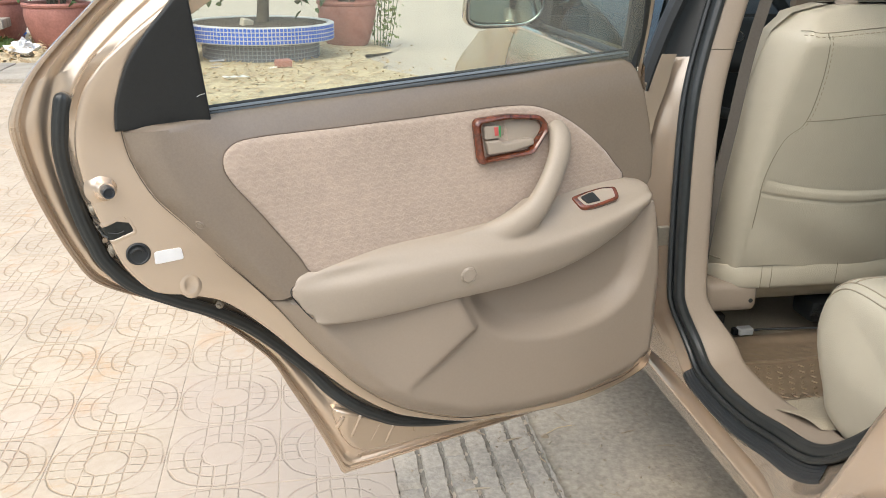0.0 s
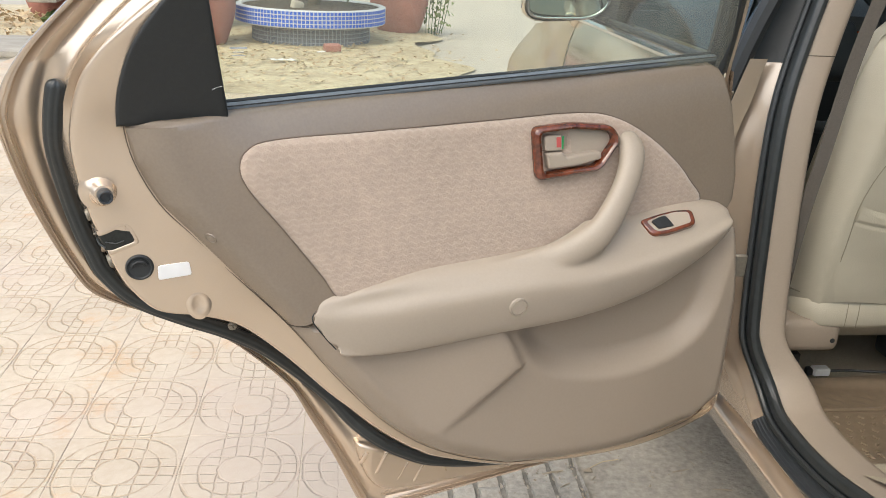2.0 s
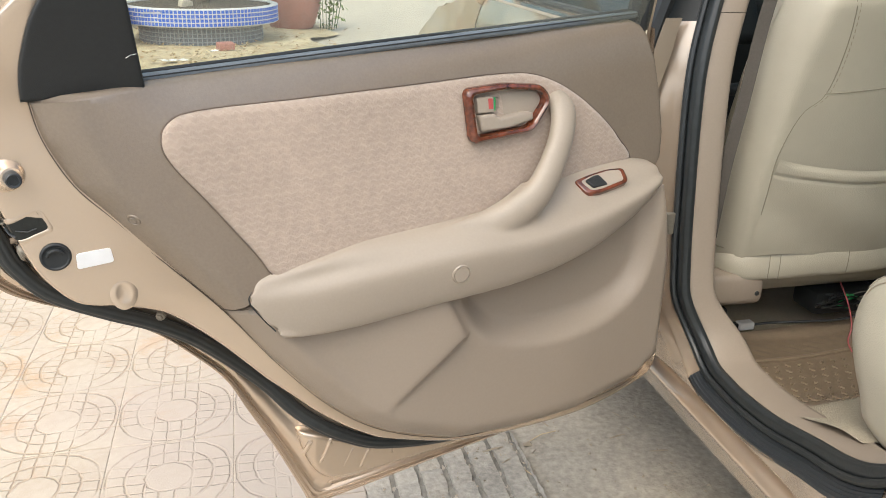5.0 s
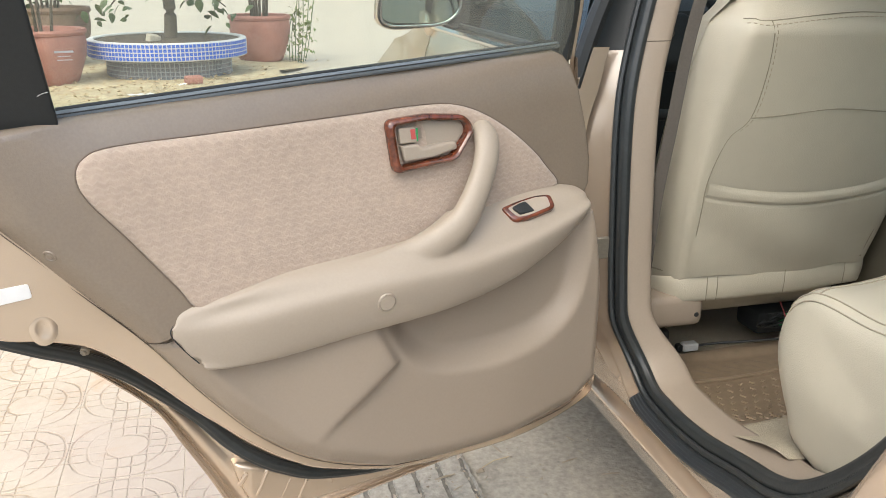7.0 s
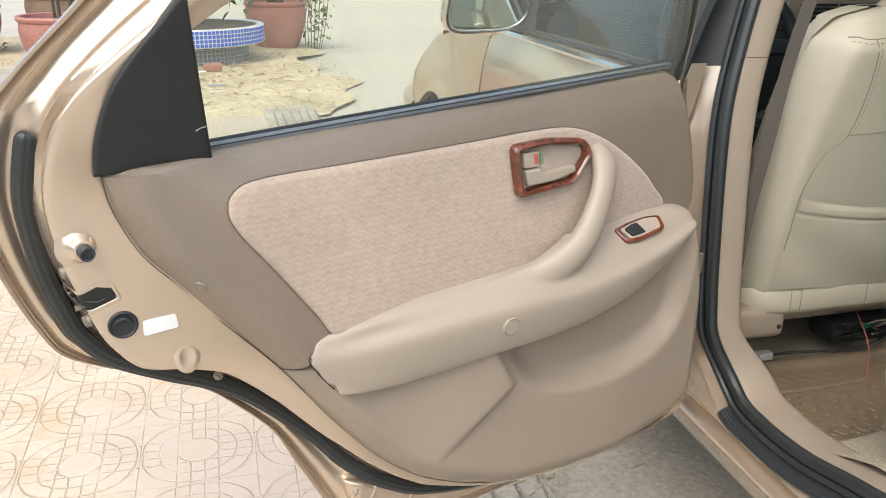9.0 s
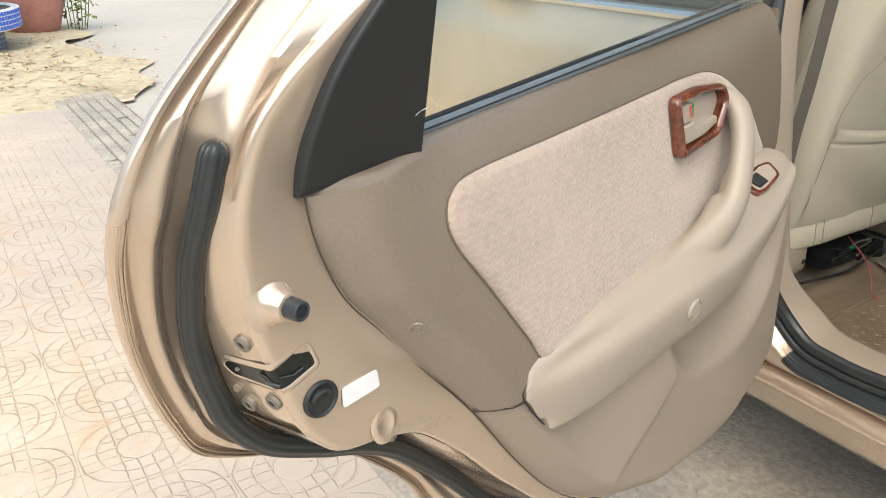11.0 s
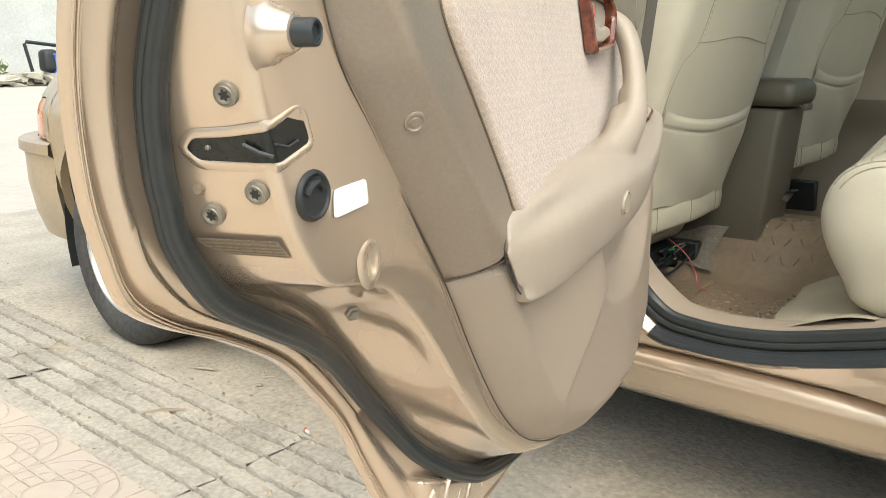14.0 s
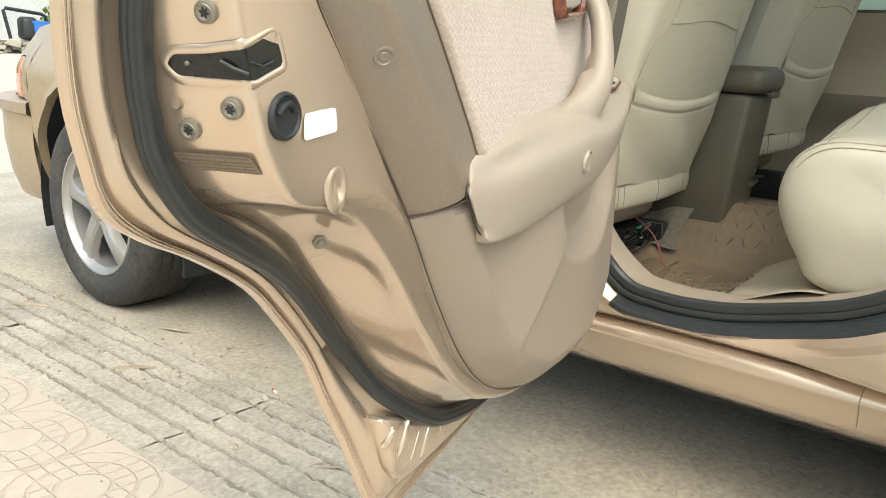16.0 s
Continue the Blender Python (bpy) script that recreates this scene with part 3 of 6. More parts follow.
def build_screws(door):
    star = [(0.0030 * (1 + 0.30 * math.cos(6 * a)) * math.cos(a), 0.0030 * (1 + 0.30 * math.cos(6 * a)) * math.sin(a)) for a in np.arange(36) * 2 * math.pi / 36]
    for s, z in ((-0.016, 0.844), (-0.013, 0.784), (-0.048, 0.768)):
        m = facing(*wrap(s, z, 0.0008), (1.0, 0.13, -0.3), 20 * s * 50)
        sc = part("latch_screw", lathe([(0.0001, 0.0004), (0.0034, 0.0004), (0.0040, 0.0010), (0.0052, 0.0013), (0.0058, 0.0006), (0.0066, 0.0006), (0.0074, 0.0001), (0.0077, -0.003)], 32), STEEL, door, "round steel latch screw", m)
        bm = bmesh.new()
        bm.faces.new([bm.verts.new((x, y, 0.0007)) for x, y in star])
        part("star_socket", bm, BLACK, sc)
    part("small_rivet", disc(0.0034, 0.0004, 0.0003, 16), HEM, door, "", facing(*wrap(-0.052, 0.7855), (1, 0, 0)))
    # latch opening: a dark slot that runs from the side face over the crease onto the flat face, with a rounded pressed edge
    slot = rounded([(-0.0515, 0.8115), (-0.045, 0.8045), (0.006, 0.8035), (0.036, 0.8135), (0.0355, 0.833), (0.030, 0.8335), (0.002, 0.8225), (-0.022, 0.8190), (-0.046, 0.8175)], 0.0032, 9)
    slot = np.array(slot)
    part("latch_rim", loft([wrapped(slot, 0.0062, -0.0014), wrapped(slot, 0.0046, -0.0006), wrapped(slot, 0.0030, -0.0001), wrapped(slot, 0.0018, 0.0000), wrapped(slot, 0.0005, -0.0003), wrapped(slot, 0.0, -0.0008)], closed=True), PAINT, door)
    lo, hi = [], []
    for k in np.linspace(slot[:, 0].min() + 1e-4, slot[:, 0].max() - 1e-4, 40):
        zz = [z for (x0, z0), (x1, z1) in zip(slot, np.roll(slot, -1, 0)) if (x0 - k) * (x1 - k) <= 0 and x0 != x1 for z in (z0 + (z1 - z0) * (k - x0) / (x1 - x0),)]
        lo.append((k, min(zz))), hi.append((k, max(zz)))
    part("latch_slot", loft([[wrap(x, z, -0.0004) for x, z in lo], [wrap(x, z, -0.0004) for x, z in hi]]), LATCHBLACK, door, "dark latch opening")
    part("latch_claw", tube([wrap(-0.012, 0.8150, 0.0018), wrap(-0.004, 0.8105, 0.0022), wrap(0.002, 0.8075, 0.0012)], 0.0014, 6), DASH, door)
    part("latch_plate", tube([wrap(0.004, 0.815, 0.001), wrap(0.014, 0.8125, 0.001), wrap(0.024, 0.8155, 0.001)], 0.0008, 5), DASH, door)
    part("latch_rivet", disc(0.0016, 0.0012, 0.0005, 12), STEEL, door, "", facing(*wrap(-0.036, 0.8125, 0.0008), (1, 0, 0)))
    # plug with a finger grip
    plug = part("round_plug", lathe([(0.0001, 0.0008), (0.0095, 0.0010), (0.0128, 0.0012), (0.0136, 0.0022), (0.0144, 0.0027), (0.0154, 0.0025), (0.0163, 0.0016), (0.0168, 0.0002), (0.0168, -0.003)], 40), BLACK, door, "round black plastic plug", facing(0.957, 0.0052, 0.779, (0.06, 1, 0)))
    part("plug_grip", tube([(0.0088 * math.cos(a), 0.0088 * math.sin(a), 0.0008 + 0.0018 * math.sin(a * 1.15 - 0.4)) for a in np.linspace(0.35, 2.9, 14)], 0.0026, 8, 1.2), BLACK, plug)
    # paper label
    lab = [(0.936, 0.7795), (0.899, 0.7825), (0.8965, 0.7645), (0.9365, 0.7605)]
    pts = []
    for i in range(4):
        p, q, r = np.array(lab[i - 1]), np.array(lab[i]), np.array(lab[(i + 1) % 4])
        for t in (0.0, 0.5, 1.0):
            a_, b_ = q + (p - q) / np.linalg.norm(p - q) * 0.003, q + (r - q) / np.linalg.norm(r - q) * 0.003
            pts.append((1 - t) ** 2 * a_ + 2 * t * (1 - t) * q + t * t * b_)
    part("white_label", panel(pts, lambda u, z: 0.0092 - 0.055 * (u - 0.915), 0.0004, 0.001, 0.03), WHITE, door, "blank white paper label")
    # dimple: a shallow oval pressed cup with a soft rim
    part("pressed_dimple", lathe([(0.0001, -0.0010), (0.005, -0.0007), (0.0085, 0.0003), (0.0100, 0.0010), (0.0120, 0.0008), (0.0145, 0.0000), (0.0170, -0.001)], 40), PAINT, door, "", facing(0.8900, 0.0062, 0.7215, (0.066, 1, 0.03)) @ Matrix.Diagonal((0.92, 1.28, 1, 1)))
    # faded rating plate with unreadable lines
    corner = [(-0.066, 0.7515), (-0.0665, 0.7495), (-0.0655, 0.7455), (-0.052, 0.7385), (-0.0085, 0.7380), (-0.0098, 0.7515)]
    edge = lambda z, side: side([x0 + (x1 - x0) * (z - z0) / (z1 - z0) for (x0, z0), (x1, z1) in zip(corner, corner[1:] + corner[:1]) if z0 != z1 and min(z0, z1) <= z <= max(z0, z1)])
    span = lambda z, a, b: [wrap(x, z, 0.0004) for x in np.linspace(edge(z, min) + a, edge(z, max) - b, 12)]
    plate = part("rating_plate", loft([span(z, 0, 0) for z in np.linspace(0.73801, 0.75149, 9)]), mat("tan_sticker", (0.33, 0.265, 0.19), 0.6, 0, 0.3, 500), door, "faded tan rating plate with unreadable lines")
    ink = mat("dark_print", (0.24, 0.185, 0.125), 0.7, 0, 0.3, 900)
    for z, h in ((0.7489, 0.0016), (0.7458, 0.0014), (0.7433, 0.0012), (0.7408, 0.0012), (0.7388, 0.0009)):
        part("print_line", loft([[(x + 0.0004, y, q) for x, y, q in span(z + dz, 0.003, 0.002)] for dz in (0, h)]), ink, plate)
    # door stop rubber on a pressed cone
    bm = lathe([(0.0085, 0.0165), (0.0108, 0.0160), (0.0126, 0.0130), (0.0144, 0.0080), (0.0166, 0.0038), (0.0195, 0.0012), (0.0228, -0.0002), (0.026, -0.0015)], 48)
    part("bumper_cone", bm, PAINT, door, "", facing(0.990, 0.0035, 0.879, (-0.12, 1, -0.02)))
    part("bumper_rubber", lathe([(0.0001, 0.027), (0.0052, 0.027), (0.0055, 0.0292), (0.0070, 0.0298), (0.0080, 0.0290), (0.0083, 0.026), (0.0086, 0.012)], 32), SLATE, door, "grey-black rubber door buffer", facing(0.990, 0.0035, 0.879, (-0.12, 1, -0.02)))
    # drain bolt
    part("drain_bolt", lathe([(0.0001, 0.003), (0.003, 0.0038), (0.0044, 0.003), (0.0046, 0.0008), (0.0066, 0.0), (0.0070, -0.003)], 6), STEEL, door, "small hexagonal bolt", facing(0.8455, -0.0375, 0.6625, (0.55, 0.75, -0.3)))


build_screws(DOOR)

TRIM_LEFT = [(0.960, 0.960), (0.952, 0.915), (0.927, 0.86), (0.89, 0.815), (0.86, 0.777), (0.835, 0.748), (0.774, 0.676)]
TRIM_LOW = [(0.774, 0.676), (0.705, 0.58), (0.632, 0.495), (0.55, 0.433), (0.44, 0.389), (0.344, 0.378), (0.22, 0.376), (0.095, 0.393), (0.050, 0.417), (0.029, 0.46), (0.026, 0.52), (0.036, 0.60), (0.049, 0.66), (0.066, 0.735)]


def poly_sd(poly):
    """Signed distance to a closed line, below zero inside."""
    p = np.array(poly, float)
    q = np.roll(p, -1, 0)
    e = q - p
    le = (e ** 2).sum(1)

    def sd(u, z):
        w = np.array((u, z)) - p
        t = np.clip((w * e).sum(1) / le, 0, 1)
        d = math.sqrt(((w - e * t[:, None]) ** 2).sum(1).min())
        return -d if inside(u, z, p) else d

    return sd


def edge_gap(u, z):
    return float(np.interp(z, [0.43, 0.495, 0.58, 0.676, 0.748, 0.815, 0.86, 0.915, 0.96], [0.55, 0.632, 0.705, 0.774, 0.835, 0.89, 0.927, 0.952, 0.96])) - u


def upper_base(u, z):
    """The face of the upper trim: it swells towards the free edge and leans out towards its foot."""
    s = u - 0.13
    return 0.0065 + 0.0505 * 0.5 * (s + math.sqrt(s * s + 0.0016)) - 0.125 * (z - 0.865) * smooth(0.10, 0.45, u)


def trim_top(u):
    return 1.0245 - 0.0635 * u - 0.0025 * smooth(0.5, 0.85, u)


def upper_height(u, z):
    base = upper_base(u, z)
    e = 0.0125
    w = min(1.0, max(0.0, edge_gap(u, z) / 0.050))
    h = e + (base - e) * (1 - (1 - w) ** 1.9)
    top = trim_top(u)
    x = min(0.96, max(0.0, (z - top + 0.036) / 0.040))
    h -= 0.013 * max(0.0, (z - top + 0.085) / 0.085) ** 2 * smooth(0.90, 0.80, u)
    return h - 0.010 * (1 - math.sqrt(1 - x * x)) * smooth(0.90, 0.82, u)


SD_FLAT = poly_sd([(0.78, 0.72), (0.49, 0.72), (0.478, 0.655), (0.445, 0.592), (0.60, 0.470), (0.70, 0.54)])
SD_BOWL = poly_sd(catmull([(0.46, 0.74), (0.455, 0.66), (0.425, 0.60), (0.375, 0.566), (0.30, 0.553), (0.22, 0.555), (0.15, 0.572), (0.108, 0.605), (0.088, 0.66), (0.080, 0.74), (0.083, 0.80), (0.2, 0.85), (0.4, 0.8)], 4, True))


def lower_height(u, z):
    d = edge_gap(u, z)
    low = float(np.interp(u, [0.02, 0.09, 0.22, 0.344, 0.44, 0.55, 0.632, 0.8], [0.44, 0.393, 0.376, 0.378, 0.389, 0.433, 0.495, 0.7]))
    g = min(d * (0.80 + 0.15 * smooth(0.55, 0.68, z)), z - low, (u - 0.018) * 1.2)
    w = min(1.0, max(0.0, g / 0.050))
    h = 0.012 + 0.046 * (1 - (1 - w) ** 1.9)
    h -= 0.020 * smooth(0.28, 0.03, u)
    flat = 0.0505 + 0.021 * smooth(0.66, 0.46, u)
    f = smooth(0.007, -0.008, SD_FLAT(u, z)) * smooth(0.030, 0.052, g)
    b = smooth(0.012, -0.026, SD_BOWL(u, z))
    h = h * (1 - b) + min(h, 0.026 - 0.010 * smooth(0.4, 0.1, u)) * b
    return h * (1 - f) + flat * f


def build_trim(door):
    left = [tuple(p) for p in catmull(TRIM_LEFT, 4)]
    top = [(0.110, 0.992), (0.120, 1.006), (0.139, 1.0145), (0.2, 1.0125), (0.35, 1.003), (0.563, 0.9885), (0.7, 0.979), (0.80, 0.9715), (0.842, 0.9685), (0.9, 0.964)]
    up = left + [(0.757, 0.694), (0.740, 0.705), (0.6, 0.72), (0.4, 0.745), (0.2, 0.785), (0.142, 0.79), (0.074, 0.778), (0.062, 0.80), (0.063, 0.84), (0.077, 0.90), (0.094, 0.955)] + top
    part("upper_trim", panel(up, upper_height, 0.006, 0.010, 0.008), TRIM, door, "taupe grained vinyl upper door trim")
    lowp = [tuple(p) for p in catmull(TRIM_LOW, 4)] + [(0.072, 0.762), (0.090, 0.770), (0.13, 0.774), (0.2, 0.765), (0.4, 0.73), (0.6, 0.70), (0.735, 0.695), (0.755, 0.688)]
    part("lower_trim", panel(lowp, lower_height, 0.009, 0.012, 0.006), BEIGE2, door, "beige moulded lower door trim with map pocket")
    seam = catmull(TRIM_LEFT[:-1] + TRIM_LOW[:9], 5)
    part("trim_gap", tube([(u + 0.0012, 0.0108 + 0.002 * smooth(0.86, 0.93, z) * smooth(0.85, 0.93, u), z) for u, z in seam], 0.0007, 6), mat("trim_joint_shadow", (0.060, 0.046, 0.034), 0.8), door)
    joint = [(0.779, 0.6800), (0.770, 0.6850), (0.760, 0.6905), (0.750, 0.6960), (0.742, 0.7005)]
    part("trim_joint", tube([(u, max(upper_height(u, z), lower_height(u, z)) - 0.0002, z) for u, z in joint], 0.0008, 6), mat("trim_joint_line", (0.060, 0.044, 0.030), 0.8), door)
    cloth = catmull([(0.836, 0.905), (0.826, 0.926), (0.79, 0.9365), (0.664, 0.9405), (0.481, 0.947), (0.382, 0.951), (0.319, 0.947), (0.263, 0.925), (0.203, 0.885), (0.157, 0.842), (0.138, 0.80),
                     (0.30, 0.78), (0.48, 0.745), (0.633, 0.722), (0.713, 0.727), (0.742, 0.763), (0.79, 0.83), (0.826, 0.878)], 5, True)
    part("cloth_insert", panel(cloth, lambda u, z: upper_height(u, z) + 0.0062 + 0.0012 * math.sin(9 * u + 7 * z) * math.sin(14 * z + 3 * u), 0.009, 0.008, 0.016), CLOTH, door, "pinkish beige plush velour insert with zigzag pile")
    part("cloth_welt", tube([(u, upper_height(u, z) + 0.0008, z) for u, z in list(cloth) + [cloth[0]]], 0.0010, 6), mat("dark_welt", (0.16, 0.12, 0.09), 0.8), door)
    cu, cz, cd = 0.874, 0.820, 0.004
    slope_u = (upper_height(cu + cd, cz) - upper_height(cu - cd, cz)) / (2 * cd)
    slope_z = (upper_height(cu, cz + cd) - upper_height(cu, cz - cd)) / (2 * cd)
    part("trim_clip", lathe([(0.0001, 0.0010), (0.0034, 0.0010), (0.0042, 0.0002), (0.0054, 0.0002), (0.0064, 0.0012), (0.0080, 0.0009), (0.0090, -0.002)], 28), TRIM, door, "", facing(cu, upper_height(cu, cz), cz, (-slope_u, 1, -slope_z)))


build_trim(DOOR)


def build_armrest(door):
    U = [0.674, 0.60, 0.516, 0.449, 0.391, 0.35, 0.297, 0.225, 0.148, 0.114, 0.096, 0.087, 0.083]
    ZT = [0.744, 0.757, 0.762, 0.766, 0.770, 0.776, 0.789, 0.801, 0.807, 0.804, 0.800, 0.796, 0.791]
    ZR = [0.726, 0.734, 0.740, 0.743, 0.741, 0.741, 0.747, 0.757, 0.772, 0.780, 0.783, 0.783, 0.782]
    VR = [0.077, 0.086, 0.091, 0.094, 0.093, 0.091, 0.086, 0.079, 0.066, 0.058, 0.051, 0.043, 0.034]
    ZB = [0.644, 0.647, 0.656, 0.661, 0.664, 0.668, 0.675, 0.693, 0.724, 0.744, 0.756, 0.765, 0.772]
    rails = []
    for u, zt, zr, vr, zb in zip(U, ZT, ZR, VR, ZB):
        b = upper_base(u, zt) + 0.006
        k = 0.25 + 0.75 * smooth(0.74, 0.62, u)
        rails.append(catmull([(u, b - 0.015, zt), (u, b + 0.005, zt - 0.002), (u, 0.5 * (b + vr), 0.5 * zt + 0.5 * zr + 0.002), (u, vr - 0.010, zr + 0.0005), (u, vr + 0.001, zr - 0.22 * (zr - zb)), (u, vr - 0.004 * k, zb + 0.3 * (zr - zb)), (u, vr - 0.012 * k, zb + 0.004), (u, vr - 0.022 * k, zb), (u, 0.0, zb + 0.004)], 4))
    rows = np.array(rails)
    # free end: the moulding stops at a clean edge and turns in to the trim
    lip = np.array(catmull([(0.722, 0.022, 0.7365), (0.731, 0.046, 0.7345), (0.741, 0.055, 0.7280), (0.7505, 0.0597, 0.7160), (0.7545, 0.0610, 0.7030), (0.7430, 0.0622, 0.6835), (0.7285, 0.0635, 0.6640), (0.7130, 0.0635, 0.6480), (0.704, 0.0, 0.650)], 4))
    mid = lip.mean(0)
    end = mid + (lip - mid) * 0.95
    end[:, 0] += 0.0035
    e = rows[-1].mean(0)
    rows = np.concatenate([[end, lip], rows, [rows[-1] * 0.02 + e * 0.98]])
    solid = np.array([catmull(r, 3) for r in rows.transpose(1, 0, 2)]).transpose(1, 0, 2)
    bodies = loft([list(r) for r in solid], closed=True, cap=True)
    # the pull handle is moulded in one piece with the armrest: it rises in a bow and flares into it
    h = catmull([(0.281, 0.000, 0.912), (0.281, 0.016, 0.910), (0.284, 0.034, 0.897), (0.292, 0.047, 0.873), (0.308, 0.057, 0.842), (0.330, 0.065, 0.808), (0.352, 0.067, 0.784), (0.384, 0.062, 0.762), (0.425, 0.054, 0.745), (0.50, 0.046, 0.730), (0.58, 0.040, 0.715)], 5)
    r = np.interp(np.linspace(0, 1, len(h)), [0, 0.08, 0.2, 0.38, 0.55, 0.7, 0.8, 1], [0.014, 0.0185, 0.0205, 0.0200, 0.0225, 0.026, 0.027, 0.022])
    web = catmull([(0.322, 0.052, 0.822), (0.338, 0.057, 0.795), (0.352, 0.058, 0.765), (0.366, 0.056, 0.735)], 4)
    fill = catmull([(0.345, 0.054, 0.788), (0.385, 0.056, 0.768), (0.44, 0.056, 0.752), (0.52, 0.054, 0.742)], 4)
    bodies = join(bodies, tube(h, r, 18, 0.72, up=(0, 1, 0)), tube(web, np.linspace(0.012, 0.024, len(web)), 14, 0.8, up=(0, 1, 0)), tube(fill, np.linspace(0.022, 0.014, len(fill)), 14, 0.8, up=(0, 1, 0)))
    arm = part("armrest", bodies, BEIGE, door, "beige moulded armrest with a bowed pull handle")
    rm = arm.modifiers.new("fuse", "REMESH")
    rm.mode, rm.voxel_size, rm.use_smooth_shade = "VOXEL", 0.0023, True
    sm = arm.modifiers.new("soften", "SMOOTH")
    sm.factor, sm.iterations = 0.5, 18
    # black line drawn as the shadow in the gap at its free end
    part("armrest_gap_shade", tube([(u + 0.0004, v - 0.0040, z) for u, v, z in lip[10:-7]], 0.0009, 6), BLACK, door)
    # screw cover ring on the front face
    part("screw_cover", lathe([(0.0001, 0.0012), (0.0105, 0.0012), (0.0112, -0.0006), (0.0120, -0.0006), (0.0127, 0.0010), (0.0140, -0.001)], 36), BEIGE, arm, "round screw cover", facing(0.477, 0.0936, 0.7035, (0.03, 1, -0.10)))


build_armrest(DOOR)


def build_handles(door):
    hv = lambda u, z: upper_base(u, z or 0.91) + 0.0115
    out = rounded([(0.444, 0.937), (0.380, 0.941), (0.316, 0.935), (0.300, 0.914), (0.331, 0.872), (0.436, 0.8635)], 0.012, 6)
    inn = rounded([(0.4315, 0.9285), (0.380, 0.9320), (0.3215, 0.9270), (0.3115, 0.9125), (0.3375, 0.8795), (0.4255, 0.8735)], 0.008, 6)
    rails = []
    for t, dv in ((0.0, -0.004), (0.0, 0.004), (0.15, 0.0075), (0.5, 0.0095), (0.85, 0.0075), (1.0, 0.003), (1.0, -0.008)):
        rails.append([((1 - t) * a[0] + t * b[0], hv(a[0], a[1]) + dv, (1 - t) * a[1] + t * b[1]) for a, b in zip(out, inn)])
    part("handle_bezel", loft(rails, closed=True), WOOD, door, "glossy burl wood handle surround")
    part("handle_cup", panel(inn, lambda u, z: hv(u, z) - 0.004 - 0.004 * smooth(0.36, 0.40, u), 0.003, 0.0, 0.02), BEIGE, door)
    part("lock_knob", panel(rounded([(0.4235, 0.9245), (0.397, 0.9245), (0.395, 0.903), (0.4225, 0.903)], 0.003), lambda u, z: hv(u, z) + 0.003, 0.002, 0.01, 0.02), BEIGE, door, "beige lock knob")
    part("lock_mark", panel(rounded([(0.406, 0.922), (0.399, 0.922), (0.398, 0.908), (0.405, 0.908)], 0.001), lambda u, z: hv(u, z) + 0.0038, 0.0005, 0.001, 0.02), RED, door, "red lock marker")
    part("lock_slot", panel(rounded([(0.3945, 0.922), (0.385, 0.921), (0.384, 0.907), (0.3935, 0.907)], 0.002), lambda u, z: hv(u, z) - 0.003, 0.001, 0.003, 0.02), BEIGE2, door)
    part("lock_edge", tube([(0.3955, hv(0.39, 0) + 0.002, 0.923), (0.3945, hv(0.39, 0) + 0.002, 0.905)], 0.0012, 5), GREEN, door)
    part("handle_lever", panel(rounded([(0.4215, 0.9005), (0.396, 0.9015), (0.389, 0.8945), (0.345, 0.8995), (0.3315, 0.8975), (0.330, 0.8875), (0.37, 0.8795), (0.417, 0.878)], 0.003), lambda u, z: hv(u, z) + 0.005, 0.004, 0.008, 0.01), BEIGE, door, "beige inside door lever")
    # window switch on the armrest top
    M = Matrix(((0.995, 0.083, 0.055, 0.212), (0.0, 0.555, -0.832, 0.045), (-0.0995, 0.828, 0.552, 0.787), (0, 0, 0, 1)))
    so = rounded([(0.045, 0.0120), (0.037, -0.0165), (0.012, -0.0190), (-0.043, -0.0130), (-0.0490, 0.0130), (-0.020, 0.0180), (0.013, 0.0165)], 0.0085, 6)
    bm = panel(so, lambda u, z: 0.0035, 0.003, 0.006, 0.02)
    sw = part("switch_plate", bm, WOOD, door, "burl wood window switch plate", M)
    part("switch_frame", panel(rounded([(0.0355, 0.0075), (0.0285, -0.0125), (0.010, -0.0145), (-0.035, -0.0095), (-0.040, 0.0095), (-0.020, 0.0137), (0.012, 0.0122)], 0.005), lambda u, z: 0.0043, 0.001, 0.001, 0.02), BEIGE, sw)
    part("window_switch", panel(rounded([(0.0295, 0.0045), (0.0235, -0.0105), (-0.004, -0.0105), (0.001, 0.0100), (0.012, 0.0092)], 0.003), lambda u, z: 0.0070 + 0.10 * (u - 0.01), 0.0015, 0.006, 0.01), BLACK, sw, "black rocker switch")


build_handles(DOOR)


